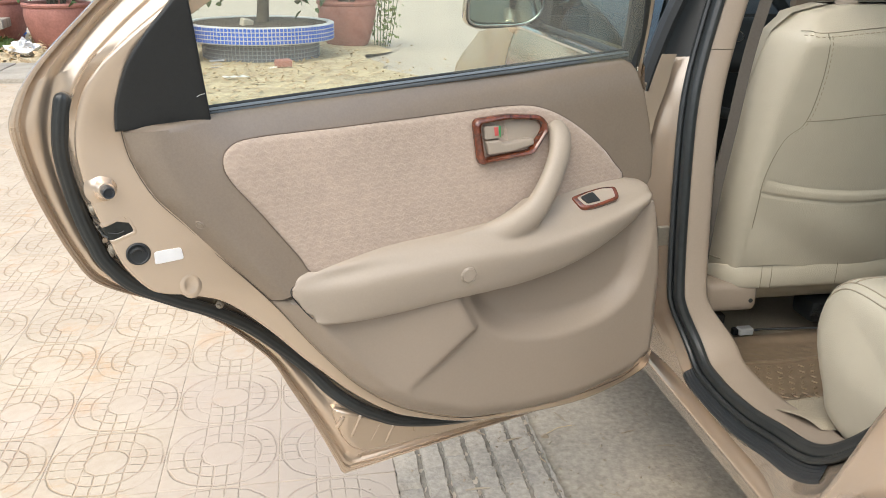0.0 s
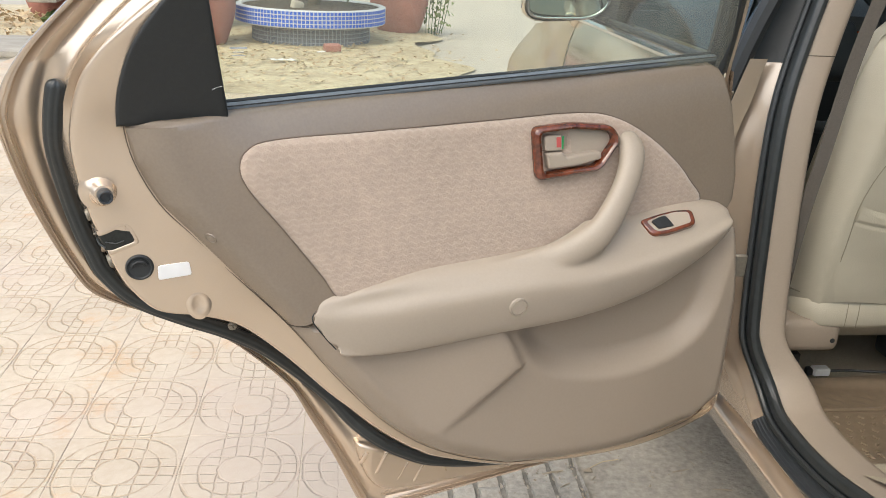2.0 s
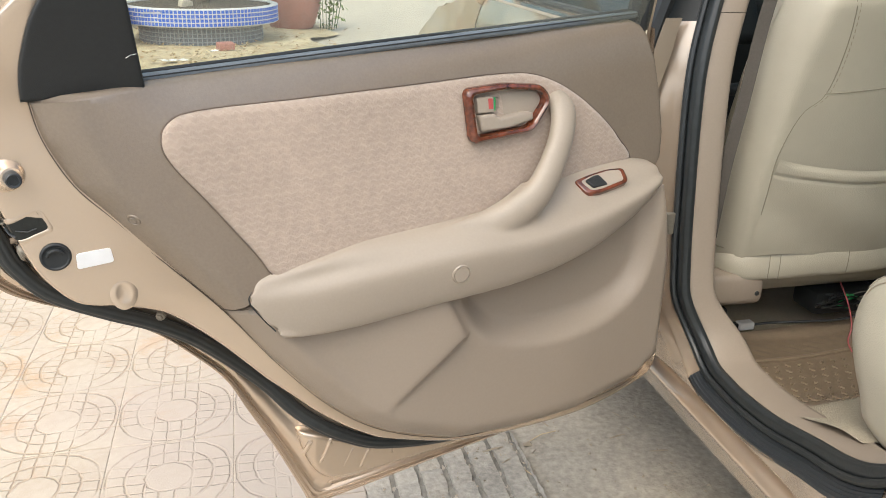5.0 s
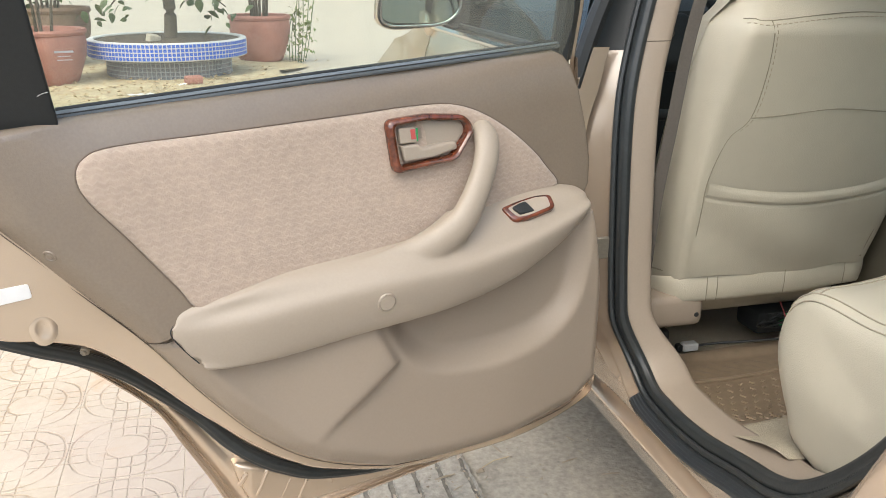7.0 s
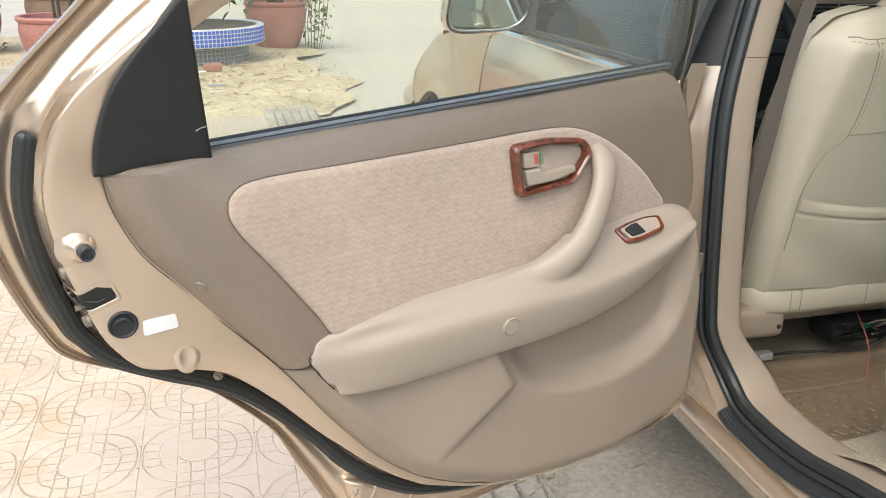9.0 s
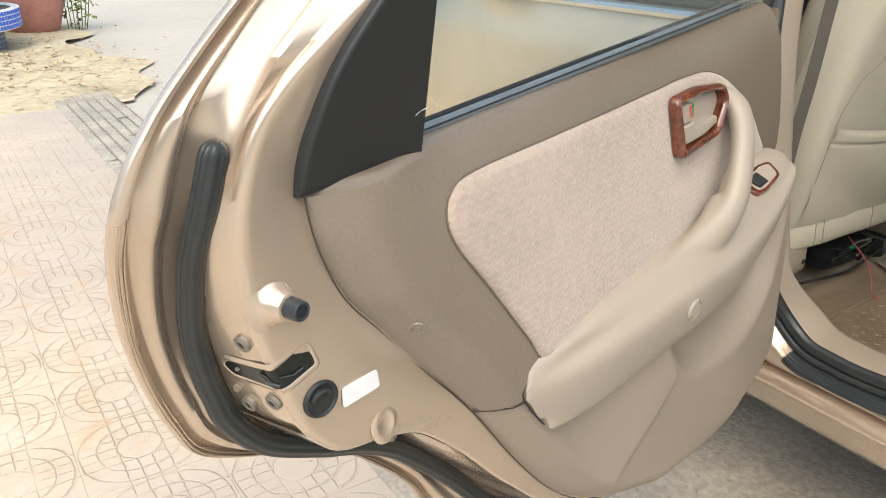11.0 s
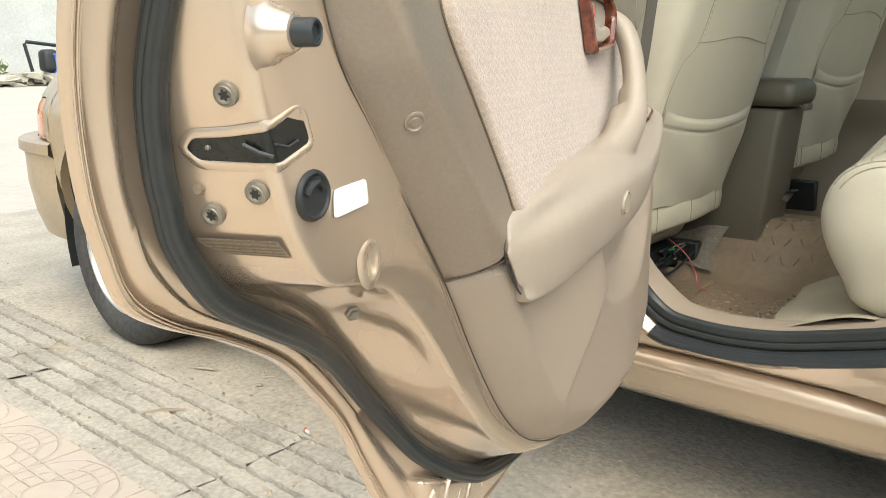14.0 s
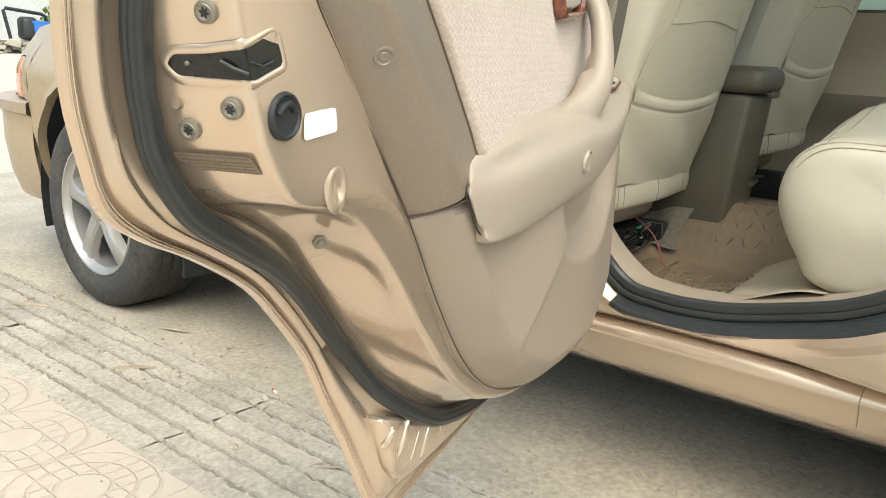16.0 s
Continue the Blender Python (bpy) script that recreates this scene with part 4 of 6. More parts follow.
def build_door_glass(door):
    lean = lambda z: 0.020 + 0.32 * (z - 0.965)
    tri = catmull([(0.968, 0.9560), (0.967, 0.980), (0.962, 1.006), (0.947, 1.048), (0.921, 1.087), (0.893, 1.120), (0.876, 1.142)], 5)
    outline = [tuple(p) for p in tri] + [(0.869, 1.138), (0.856, 1.05), (0.8435, 0.9685), (0.8430, 0.958)]
    part("quarter_cover", panel(outline, lambda u, z: lean(z), 0.004, 0.014, 0.03), BLACK, door, "black plastic quarter window cover")
    part("cover_scratch", tube([(0.862, lean(0.999) + 0.0002, 0.9985), (0.857, lean(1.0) + 0.0003, 1.0015), (0.851, lean(1.002) + 0.0002, 1.0025)], 0.0004, 4), ETCH, door)
    g = [(0.862, 0.964), (0.10, 0.99), (0.13, 1.15), (0.22, 1.30), (0.62, 1.28), (0.80, 1.205), (0.88, 1.10)]
    ob = part("window_pane", panel(g, lambda u, z: -0.020 + 0.25 * (z - 0.965), 0.0005, 0.003, 0.3), GLASS, door, "clear greenish window glass")
    ob.visible_shadow = False
    # faint etched mark in the corner of the glass: plain bars
    for k, (w, h) in enumerate(((0.020, 0.0022), (0.013, 0.0007), (0.016, 0.0007))):
        z = 1.040 - k * 0.0042
        v = -0.0192 + 0.25 * (z - 0.965)
        part("glass_mark", box((0.829 - w / 2 - 0.003, v - 0.0002, z), (0.829 + w / 2 - 0.003, v + 0.0002, z + h)), ETCH, ob)
    belt = catmull([(0.842, -0.010, 0.9765), (0.563, -0.011, 0.997), (0.35, -0.014, 1.0115), (0.12, -0.020, 1.027)], 6)
    part("belt_strip", tube(belt, 0.0026, 8, 1.0, up=(0, 1, 0)), BLACK, door, "black rubber belt strip")
    low = catmull([(0.843, -0.005, 0.9690), (0.563, -0.006, 0.9895), (0.35, -0.009, 1.004), (0.12, -0.015, 1.0195)], 6)
    part("belt_lip", tube([(u, v - 0.001, z + 0.0012) for u, v, z in low], 0.0058, 12, 1.0, up=(0, 1, 0)), BELTSHEEN, door, "rubber belt lip with a blue-grey highlight in its colour")
    part("lip_groove", tube([(u, v + 0.0044, z + 0.0032) for u, v, z in low], 0.0009, 6, 1.0, up=(0, 1, 0)), BLACK, door)
    fr = [(0.112, -0.026, 1.0), (0.116, -0.005, 1.10), (0.155, 0.045, 1.25), (0.23, 0.085, 1.33), (0.40, 0.10, 1.36), (0.55, 0.10, 1.35), (0.72, 0.088, 1.29), (0.86, 0.06, 1.20)]
    part("window_channel", tube(catmull(fr, 5), 0.018, 8, 1.0, up=(0, 1, 0)), BLACK, door, "black window channel")
    fr2 = [(u - (0.022 if u < 0.3 else 0.0), v - 0.012, z + (0.03 if u > 0.2 else 0)) for u, v, z in fr]
    part("frame_skin", tube(catmull([(0.080, -0.046, 0.965)] + fr2, 5), 0.013, 10, 1.3, up=(0, 1, 0)), PAINT, door)
    # front edge of the shell, hinge side
    part("hinge_face", loft([[(0.056, 0.000, 0.42), (0.060, 0.000, 0.62), (0.080, 0.000, 0.8), (0.092, -0.006, 1.0)], [(0.046, -0.02, 0.40), (0.050, -0.02, 0.62), (0.068, -0.02, 0.8), (0.080, -0.03, 1.0)], [(0.035, -0.10, 0.34), (0.040, -0.11, 0.62), (0.050, -0.10, 0.8), (0.060, -0.05, 1.0)]]), PAINT, door)


build_door_glass(DOOR)


# ---------------------------------------------------------------- car body
def side_x(z):
    return float(np.interp(z, [0.2, 0.30, 0.35, 0.5, 0.7, 0.88, 0.96, 1.1, 1.38], [0.03, 0.0, -0.015, -0.05, -0.055, -0.03, -0.005, 0.05, 0.20]))


OPENING = [(0.20, 1.36), (0.18, 1.20), (0.163, 1.06), (0.142, 0.9), (0.117, 0.69), (0.105, 0.60), (0.088, 0.516), (0.060, 0.444), (0.012, 0.403), (-0.05, 0.394), (-0.11, 0.394), (-0.19, 0.403), (-0.29, 0.428),
           (-0.38, 0.460), (-0.46, 0.51), (-0.54, 0.60), (-0.61, 0.72), (-0.69, 0.86), (-0.76, 1.0), (-0.72, 1.15), (-0.55, 1.30), (-0.3, 1.36)]


def build_body():
    prof = [(0.34, 0.20), (0.16, 0.215), (0.105, 0.245), (0.090, 0.266), (0.083, 0.288), (0.075, 0.306), (0.0700, 0.3110), (0.0690, 0.3150), (0.0708, 0.3200), (0.0750, 0.3262), (0.0805, 0.3318), (0.0875, 0.3362), (0.0960, 0.3390), (0.1040, 0.3396), (0.14, 0.3396)]
    ys = np.linspace(-0.75, 1.42, 40)
    part("rocker_panel", loft([[(x, y, z) for x, z in prof] for y in ys]), PAINT, CAR, "champagne gold rocker panel", angle=50)
    part("rocker_seam", tube([(x - 0.0003, -0.413 + 0.05 * (0.33 - z), z + 0.0003) for x, z in prof[3:]], 0.0007, 5), mat("seam_shadow", (0.10, 0.08, 0.06), 0.8), CAR)
    p = catmull(OPENING, 12)
    t = np.gradient(p, axis=0)
    t /= np.linalg.norm(t, axis=1)[:, None]
    nr = np.stack([t[:, 1], -t[:, 0]], 1)
    if nr[11 * 12][1] > 0:
        nr = -nr
    lean = lambda z: 0.010 + 0.14 * ((z - 0.93) + math.sqrt((z - 0.93) ** 2 + 0.006))
    sill = lambda z, y: smooth(0.53, 0.41, z) if y > -0.25 else smooth(0.53, 0.41, z) * smooth(-0.55, -0.25, y)

    def line(dx, off, lo=0, hi=None):
        out = [(dx + lean(z) + sill(z, y) * (0.034 + max(0.0, 0.030 - dx) + (0.024 if dx > 0.09 else 0.0)), y + off * n[0], z + off * n[1]) for (y, z), n in zip(p[lo:hi], nr[lo:hi])]
        return [(x + max(0.0, 0.106 - x) * smooth(0.356, 0.334, z), y, max(0.3388, z)) for x, y, z in out]

    cut = next(i for i in range(len(p)) if p[i][1] < 1.0)
    flange = [(0.075, 0.006), (0.050, 0.016), (0.036, 0.030), (0.020, 0.044), (0.008, 0.054), (0.0, 0.066), (0.0, 0.085), (0.002, 0.12), (0.006, 0.16)]
    fine = [tuple(q) for q in np.stack([np.interp(np.linspace(0, 8, 57), range(9), [q[k] for q in flange]) for k in (0, 1)], 1)]
    part("door_aperture", loft([line(a, b, cut) for a, b in fine]), PAINT, CAR, "champagne gold door aperture")
    part("pillar_tape", loft([line(a - 0.001, b, 0, cut + 1) for a, b in flange[:-1] + [(-0.005, 0.10)]]), BLACK, CAR, "black upper door pillar")
    part("aperture_seal", seal_tube(line(0.062, 0.0), 0.0135, (1, 0, 0), 0.05), RUBBER, CAR, "black rubber aperture seal")
    part("seal_fin", tube(line(0.046, 0.008), 0.006, 8, up=(1, 0, 0)), RUBBER, CAR)
    part("aperture_trim", loft([line(a, b) for a, b in ((0.066, 0.012), (0.068, -0.002), (0.072, -0.0075), (0.080, -0.0105), (0.106, -0.0150), (0.114, -0.0140), (0.1185, -0.010), (0.121, -0.002), (0.122, 0.04), (0.122, 0.13))]), BEIGE2, CAR, "beige pillar and sill trim")
    j = next(i for i in range(len(p)) if p[i][1] < 1.012)
    part("trim_seam", tube([line(a - 0.0002, b - 0.0004, j, j + 1)[0] for a, b in ((0.069, -0.004), (0.072, -0.0075), (0.080, -0.0105), (0.106, -0.0150), (0.114, -0.0140), (0.1185, -0.010))], 0.0007, 5), mat("joint_shadow", (0.10, 0.08, 0.06), 0.8), CAR)
    # ribbed sill plate
    i0 = next(i for i in range(len(p)) if p[i][0] < 0.018)
    i1 = next(i for i in range(len(p)) if p[i][0] < -0.455)
    ribs = [(0.0285, 0.0400), (0.0270, 0.0375), (0.0290, 0.0335)]
    for k in range(5):
        ribs += [(0.0300 + 0.0042 * k, 0.0320 - 0.0044 * k), (0.0318 + 0.0042 * k, 0.0312 - 0.0044 * k), (0.0328 + 0.0042 * k, 0.0300 - 0.0044 * k)]
    ribs += [(0.052, 0.009)]
    part("sill_plate", loft([line(a - 0.002, b + 0.001, i0, i1) for a, b in ribs]), SLATE, CAR, "black ribbed plastic sill plate", angle=25)
    # door check strap, belt strap
    part("door_check", tube(catmull([(0.03, 0.10, 0.655), (-0.012, 0.085, 0.662), (-0.05, 0.060, 0.668)], 4), 0.006, 6, 0.5), STEEL, CAR, "steel door check link")
    part("check_bracket", box((0.006, 0.074, 0.640), (0.03, 0.082, 0.680), 0.002, 1), STEEL, CAR)
    belt = [(0.205, 0.060, 1.30), (0.172, 0.080, 1.10), (0.160, 0.092, 1.0), (0.152, 0.105, 0.86), (0.146, 0.12, 0.74), (0.142, 0.13, 0.60), (0.145, 0.14, 0.50)]
    b = catmull(belt, 6)
    part("belt_strap", loft([[(x - 0.012, y + 0.007, z) for x, y, z in b], [(x + 0.006, y - 0.0045, z) for x, y, z in b], [(x + 0.0066, y - 0.0036, z) for x, y, z in b], [(x - 0.0114, y + 0.0079, z) for x, y, z in b]]), WEB, CAR, "brown-grey woven seat belt strap")


build_body()


def build_wheel(x, y, turn=0):
    hub = part("wheel", lathe([(0.0001, 0.02), (0.05, 0.02), (0.16, 0.06), (0.178, 0.12)], 32, "x"), BLACK, CAR, "", pose(x, y, 0.30, 0, 0, turn))
    tyre = lathe([(0.197, 0.006), (0.204, -0.006), (0.225, -0.014), (0.258, -0.017), (0.284, -0.008), (0.2965, 0.004), (0.302, 0.018), (0.303, 0.05), (0.3035, 0.10), (0.303, 0.15), (0.300, 0.185), (0.26, 0.21), (0.2, 0.2)], 72, "x")
    t = part("tyre", tyre, TYRE, hub, "worn dusty black tyre")
    for k in range(4):
        part("tread_groove", lathe([(0.3038, 0.035 + 0.036 * k), (0.3045, 0.037 + 0.036 * k), (0.3045, 0.041 + 0.036 * k), (0.3038, 0.043 + 0.036 * k)], 72, "x"), BLACK, t)
    bms = [lathe([(0.204, -0.003), (0.2005, -0.009), (0.196, -0.008), (0.190, 0.004), (0.180, 0.012), (0.176, 0.05), (0.174, 0.14)], 72, "x")]
    for k in range(5):
        a = k * 2 * math.pi / 5 + 0.25
        sec = [(0.184, 0.040, 0.006), (0.15, 0.030, -0.002), (0.10, 0.026, -0.004), (0.055, 0.030, 0.000), (0.0, 0.032, 0.002)]
        rails = []
        for r, w, d in sec:
            rails.append([(d + 0.030, r, -w), (d + 0.006, r, -w * 0.85), (d, r, -w * 0.5), (d + 0.004, r, 0), (d, r, w * 0.5), (d + 0.006, r, w * 0.85), (d + 0.030, r, w)])
        bm = loft(rails)
        bmesh.ops.rotate(bm, verts=bm.verts, cent=(0, 0, 0), matrix=Matrix.Rotation(a, 3, "X"))
        bms.append(bm)
    part("rim", join(*bms), ALLOY, hub, "silver five-spoke alloy rim")
    part("hub_cap", lathe([(0.0001, -0.010), (0.026, -0.008), (0.034, -0.002), (0.036, 0.01)], 24, "x"), ALLOY, hub)


FW = 1.72
build_wheel(-0.038, FW)
build_wheel(-0.012, -0.92)
build_wheel(1.655, FW, 180)
build_wheel(1.635, -0.92, 180)


def front_taper(y):
    return 0.015 * smooth(1.2, 2.0, y) + 0.20 * smooth(1.95, 2.75, y) ** 1.7


def front_lean(z, y):
    """How far the upper fender rounds in towards the hood."""
    return 0.09 * smooth(0.64, 0.87, z) ** 1.5 * smooth(1.25, 2.1, y)


def build_front_side():
    ys = np.linspace(0.175, 1.215, 30)
    zs = np.linspace(0.355, 0.955, 24)
    body = lambda z, y: side_x(z) + front_taper(y) - 0.006 * math.exp(-((z - 0.62) / 0.012) ** 2)
    bm = loft([[(body(z, y), y, z) for z in zs] for y in ys])
    ze = np.linspace(0.355, 1.0, 26)
    edge = loft([[(body(z, 0.175), 0.175, z) for z in ze], [(body(z, 0.175) + 0.012, 0.171, z) for z in ze], [(body(z, 0.175) + 0.05 - 0.010 * smooth(0.93, 1.0, z), 0.172, z) for z in ze]])
    fd = part("front_door", join(bm, edge), PAINT, CAR, "closed front door in champagne gold paint")
    part("door_handle", box((-0.085, 0.24, 0.80), (-0.045, 0.42, 0.84), 0.015, 3), PAINT, fd)
    part("door_gap", loft([[(body(z, 1.22) + 0.004, 1.216, z) for z in zs], [(body(z, 1.22) + 0.004, 1.224, z) for z in zs]]), BLACK, CAR)
    # fender with its arch
    rows = []
    for y in np.linspace(1.224, 2.34, 74):
        d = y - FW
        arch = abs(d) < 0.385
        low = 0.31 + math.sqrt(max(0.0, 0.385 ** 2 - d * d)) if arch else 0.31
        top = 0.955 - 0.13 * smooth(1.25, 2.5, y)
        if y > 2.14:
            low = max(low, 0.60 + 0.14 * smooth(2.17, 2.22, y))
        rows.append([(side_x(z) + front_taper(y) + front_lean(z, y) - 0.014 * smooth(0.05, 0.0, z - low) * (1 if arch else 0) - 0.006 * math.exp(-((z - 0.62) / 0.012) ** 2), y, z) for z in low + (top - low) * np.linspace(0, 1, 26) ** 1.3])
    lip = [[(r[0][0], r[0][1], r[0][2]) for r in rows], [(r[0][0] + 0.03, r[0][1], r[0][2] + 0.004) for r in rows]]
    part("front_fender", join(loft(rows), loft(lip)), DULLPAINT, CAR, "champagne gold front fender")
    hood = []
    for y in np.linspace(1.30, 2.52, 18):
        e = side_x(0.955) + front_taper(y) + front_lean(0.955 - 0.13 * smooth(1.25, 2.5, y), y) + 0.004
        hood.append([(e + w * (0.81 - e), y, 0.956 - 0.13 * smooth(1.25, 2.5, y) + 0.075 * math.sin(min(1, 1.4 * w) * math.pi / 2) if w <= 1 else 0.956 - 0.13 * smooth(1.25, 2.5, y) + 0.075 * math.sin(min(1, 1.4 * (2 - w)) * math.pi / 2)) for w in np.linspace(0, 2, 25)])
    part("hood", loft(hood), DULLPAINT, CAR)
    # bumper wraps from the arch round the nose
    rows, nose = [], []
    for k in np.linspace(0, 2, 60):
        a, side = (k, 1) if k <= 1 else (2 - k, -1)
        y = 2.135 + 0.60 * math.sin(min(1, a * 1.25) * math.pi / 2)
        x = -0.03 + 0.84 * a ** 2.4
        q = [(x + dx, y - 0.8 * dx * smooth(0.1, 0.6, a), z) for dx, z in ((0.05, 0.598), (0.0, 0.596), (-0.012, 0.588), (-0.014, 0.555), (0.002, 0.545), (0.004, 0.53), (0.004, 0.44), (0.02, 0.33), (0.045, 0.255), (0.09, 0.245))]
        rows.append(q if side > 0 else [(1.62 - px, py, pz) for px, py, pz in q])
        n = [(x + 0.05, y - 0.05, 0.597), (x + 0.07, y - 0.09, 0.72), (x + 0.085, min(2.52, y - 0.13), 0.835)]
        if a > 0.42:
            nose.append(n if side > 0 else [(1.62 - px, py, pz) for px, py, pz in n])
    part("front_bumper", loft(rows), DULLPAINT, CAR, "champagne gold front bumper", angle=30)
    part("nose_panel", loft(nose), DULLPAINT, CAR)
    rows = []
    for a in np.linspace(0, 1, 12):
        y = 2.195 + 0.34 * math.sin(a * 1.4)
        rows.append([(side_x(z) + front_taper(y) + front_lean(z, y) + 0.002 + 0.10 * smooth(2.3, 2.6, y) ** 2, y - 0.05 * (z - 0.605), z) for z in np.linspace(0.604, 0.735, 7)])
    part("corner_lamp", loft(rows), ORANGE, CAR, "amber corner lamp")
    rows = [[(x + 0.06, y + 0.02, z + 0.002) for x, y, z in r] for r in rows[6:]]
    part("head_lamp", loft([[(0.14 + 0.06 * k, 2.40 + 0.03 * k, z) for z in np.linspace(0.61, 0.75, 5)] for k in range(6)]), LENS, CAR, "clear head lamp")
    part("wheel_well", loft([[(x, FW + 0.40 * math.cos(a), 0.30 + 0.40 * math.sin(a)) for a in np.linspace(-0.3, math.pi + 0.3, 24)] for x in (-0.02, 0.40)] + [[(0.40, FW + 0.02 * math.cos(a), 0.30 + 0.02 * math.sin(a)) for a in np.linspace(-0.3, math.pi + 0.3, 24)]]), BLACK, CAR)
    part("mud_flap", box((0.0, FW - 0.40, 0.16), (0.18, FW - 0.385, 0.34), 0.004, 1), BLACK, CAR)
    part("belt_moulding", tube([(side_x(0.96) - 0.006, y, 0.964) for y in np.linspace(0.18, 1.19, 12)], 0.010, 8), CHROME, CAR, "bright belt moulding")
    part("belt_seal", tube([(side_x(0.975) + 0.002, y, 0.980) for y in np.linspace(0.18, 1.15, 12)], 0.008, 8), RUBBER, CAR)
    tops = lambda y: float(np.interp(y, [0.18, 0.55, 0.72, 1.18], [1.36, 1.36, 1.33, 0.99]))
    gl = part("front_door_glass", loft([[(side_x(0.97 + (tops(y) - 0.97) * k / 7) + 0.014, y, 0.97 + (tops(y) - 0.97) * k / 7) for k in range(8)] for y in np.linspace(0.19, 1.16, 12)]), DARKGLASS, CAR, "green-tinted front door glass")
    gl.visible_shadow = False
    part("pillar_a", tube(catmull([(side_x(0.96), 1.24, 0.95), (side_x(1.1) + 0.01, 1.03, 1.10), (side_x(1.3), 0.76, 1.31), (0.21, 0.60, 1.38), (0.225, 0.2, 1.40), (0.225, -0.6, 1.39)], 5), 0.026, 10), PAINT, CAR, "champagne gold windscreen pillar")
    part("window_rear_frame", tube(catmull([(side_x(0.95) + 0.0, 0.185, 0.93), (side_x(1.1) + 0.0, 0.190, 1.10), (side_x(1.36), 0.21, 1.37)], 5), 0.017, 8), BLACK, CAR)
    # windscreen
    ws = part("windscreen", loft([[(x, y, z) for x in np.linspace(0.05 + 0.17 * k, 1.57 - 0.17 * k, 10)] for k, (y, z) in zip(np.linspace(0, 1, 5), [(1.28, 0.98), (1.12, 1.09), (0.96, 1.20), (0.80, 1.30), (0.66, 1.38)])]), DARKGLASS, CAR)
    ws.visible_shadow = False
    part("cowl", loft([[(x, y, z) for x in np.linspace(0.03, 1.59, 10)] for y, z in ((1.33, 0.88), (1.305, 0.965), (1.29, 0.985), (1.25, 0.985), (1.20, 0.93))]), BLACK, CAR, "black plastic windscreen cowl")


def build_mirror():
    # shell facing forward, open to the rear, with its glass
    sec = []
    for k, (s, y) in enumerate(((1.0, 0.948), (1.03, 0.956), (1.03, 0.985), (0.96, 1.03), (0.78, 1.065), (0.45, 1.085), (0.02, 1.09))):
        ring = []
        for a in np.arange(40) * 2 * math.pi / 40:
            cx, cz = math.copysign(abs(math.cos(a)) ** 0.55, math.cos(a)), math.copysign(abs(math.sin(a)) ** 0.6, math.sin(a))
            ring.append((-0.105 + 0.112 * s * cx + (0.01 * cz), y, 1.045 + 0.068 * s * cz + 0.008 * cx))
        sec.append(ring)
    m = part("door_mirror", loft(sec, closed=True), PAINT, CAR, "champagne gold door mirror")
    g = []
    for k in (1.0, 0.6, 0.02):
        ring = []
        for a in np.arange(40) * 2 * math.pi / 40:
            dx = 0.101 * k * math.copysign(abs(math.cos(a)) ** 0.5, math.cos(a)) + 0.009 * k * math.sin(a)
            dz = 0.058 * k * math.copysign(abs(math.sin(a)) ** 0.55, math.sin(a)) + 0.007 * k * math.cos(a)
            ring.append((-0.105 + dx, 0.956 - 0.10 * dx - 0.10 * dz, 1.045 + dz))
        g.append(ring)
    part("mirror_glass", loft(g, closed=True), MIRROR, m, "green-tinted mirror glass")
    g2 = [[(-0.105 + s * 0.106 * math.copysign(abs(math.cos(a)) ** 0.52, math.cos(a)) + 0.0095 * math.sin(a), y, 1.045 + s * 0.0625 * math.copysign(abs(math.sin(a)) ** 0.57, math.sin(a)) + 0.0075 * math.cos(a)) for a in np.arange(40) * 2 * math.pi / 40] for s, y in ((1.03, 0.952), (1.02, 0.946), (0.97, 0.946), (0.95, 0.951))]
    part("mirror_rim", loft(g2, closed=True), CHROME, m)
    part("mirror_foot", loft([[(x, y, z) for x, y, z in ((-0.03, 0.97, 0.985), (-0.03, 1.05, 0.985), (-0.03, 1.05, 1.05), (-0.03, 0.97, 1.05))], [(0.02, 0.95, 0.965), (0.02, 1.17, 0.965), (0.035, 1.07, 1.07), (0.035, 0.97, 1.07)]], closed=True), BLACK, m)


build_front_side()
build_mirror()


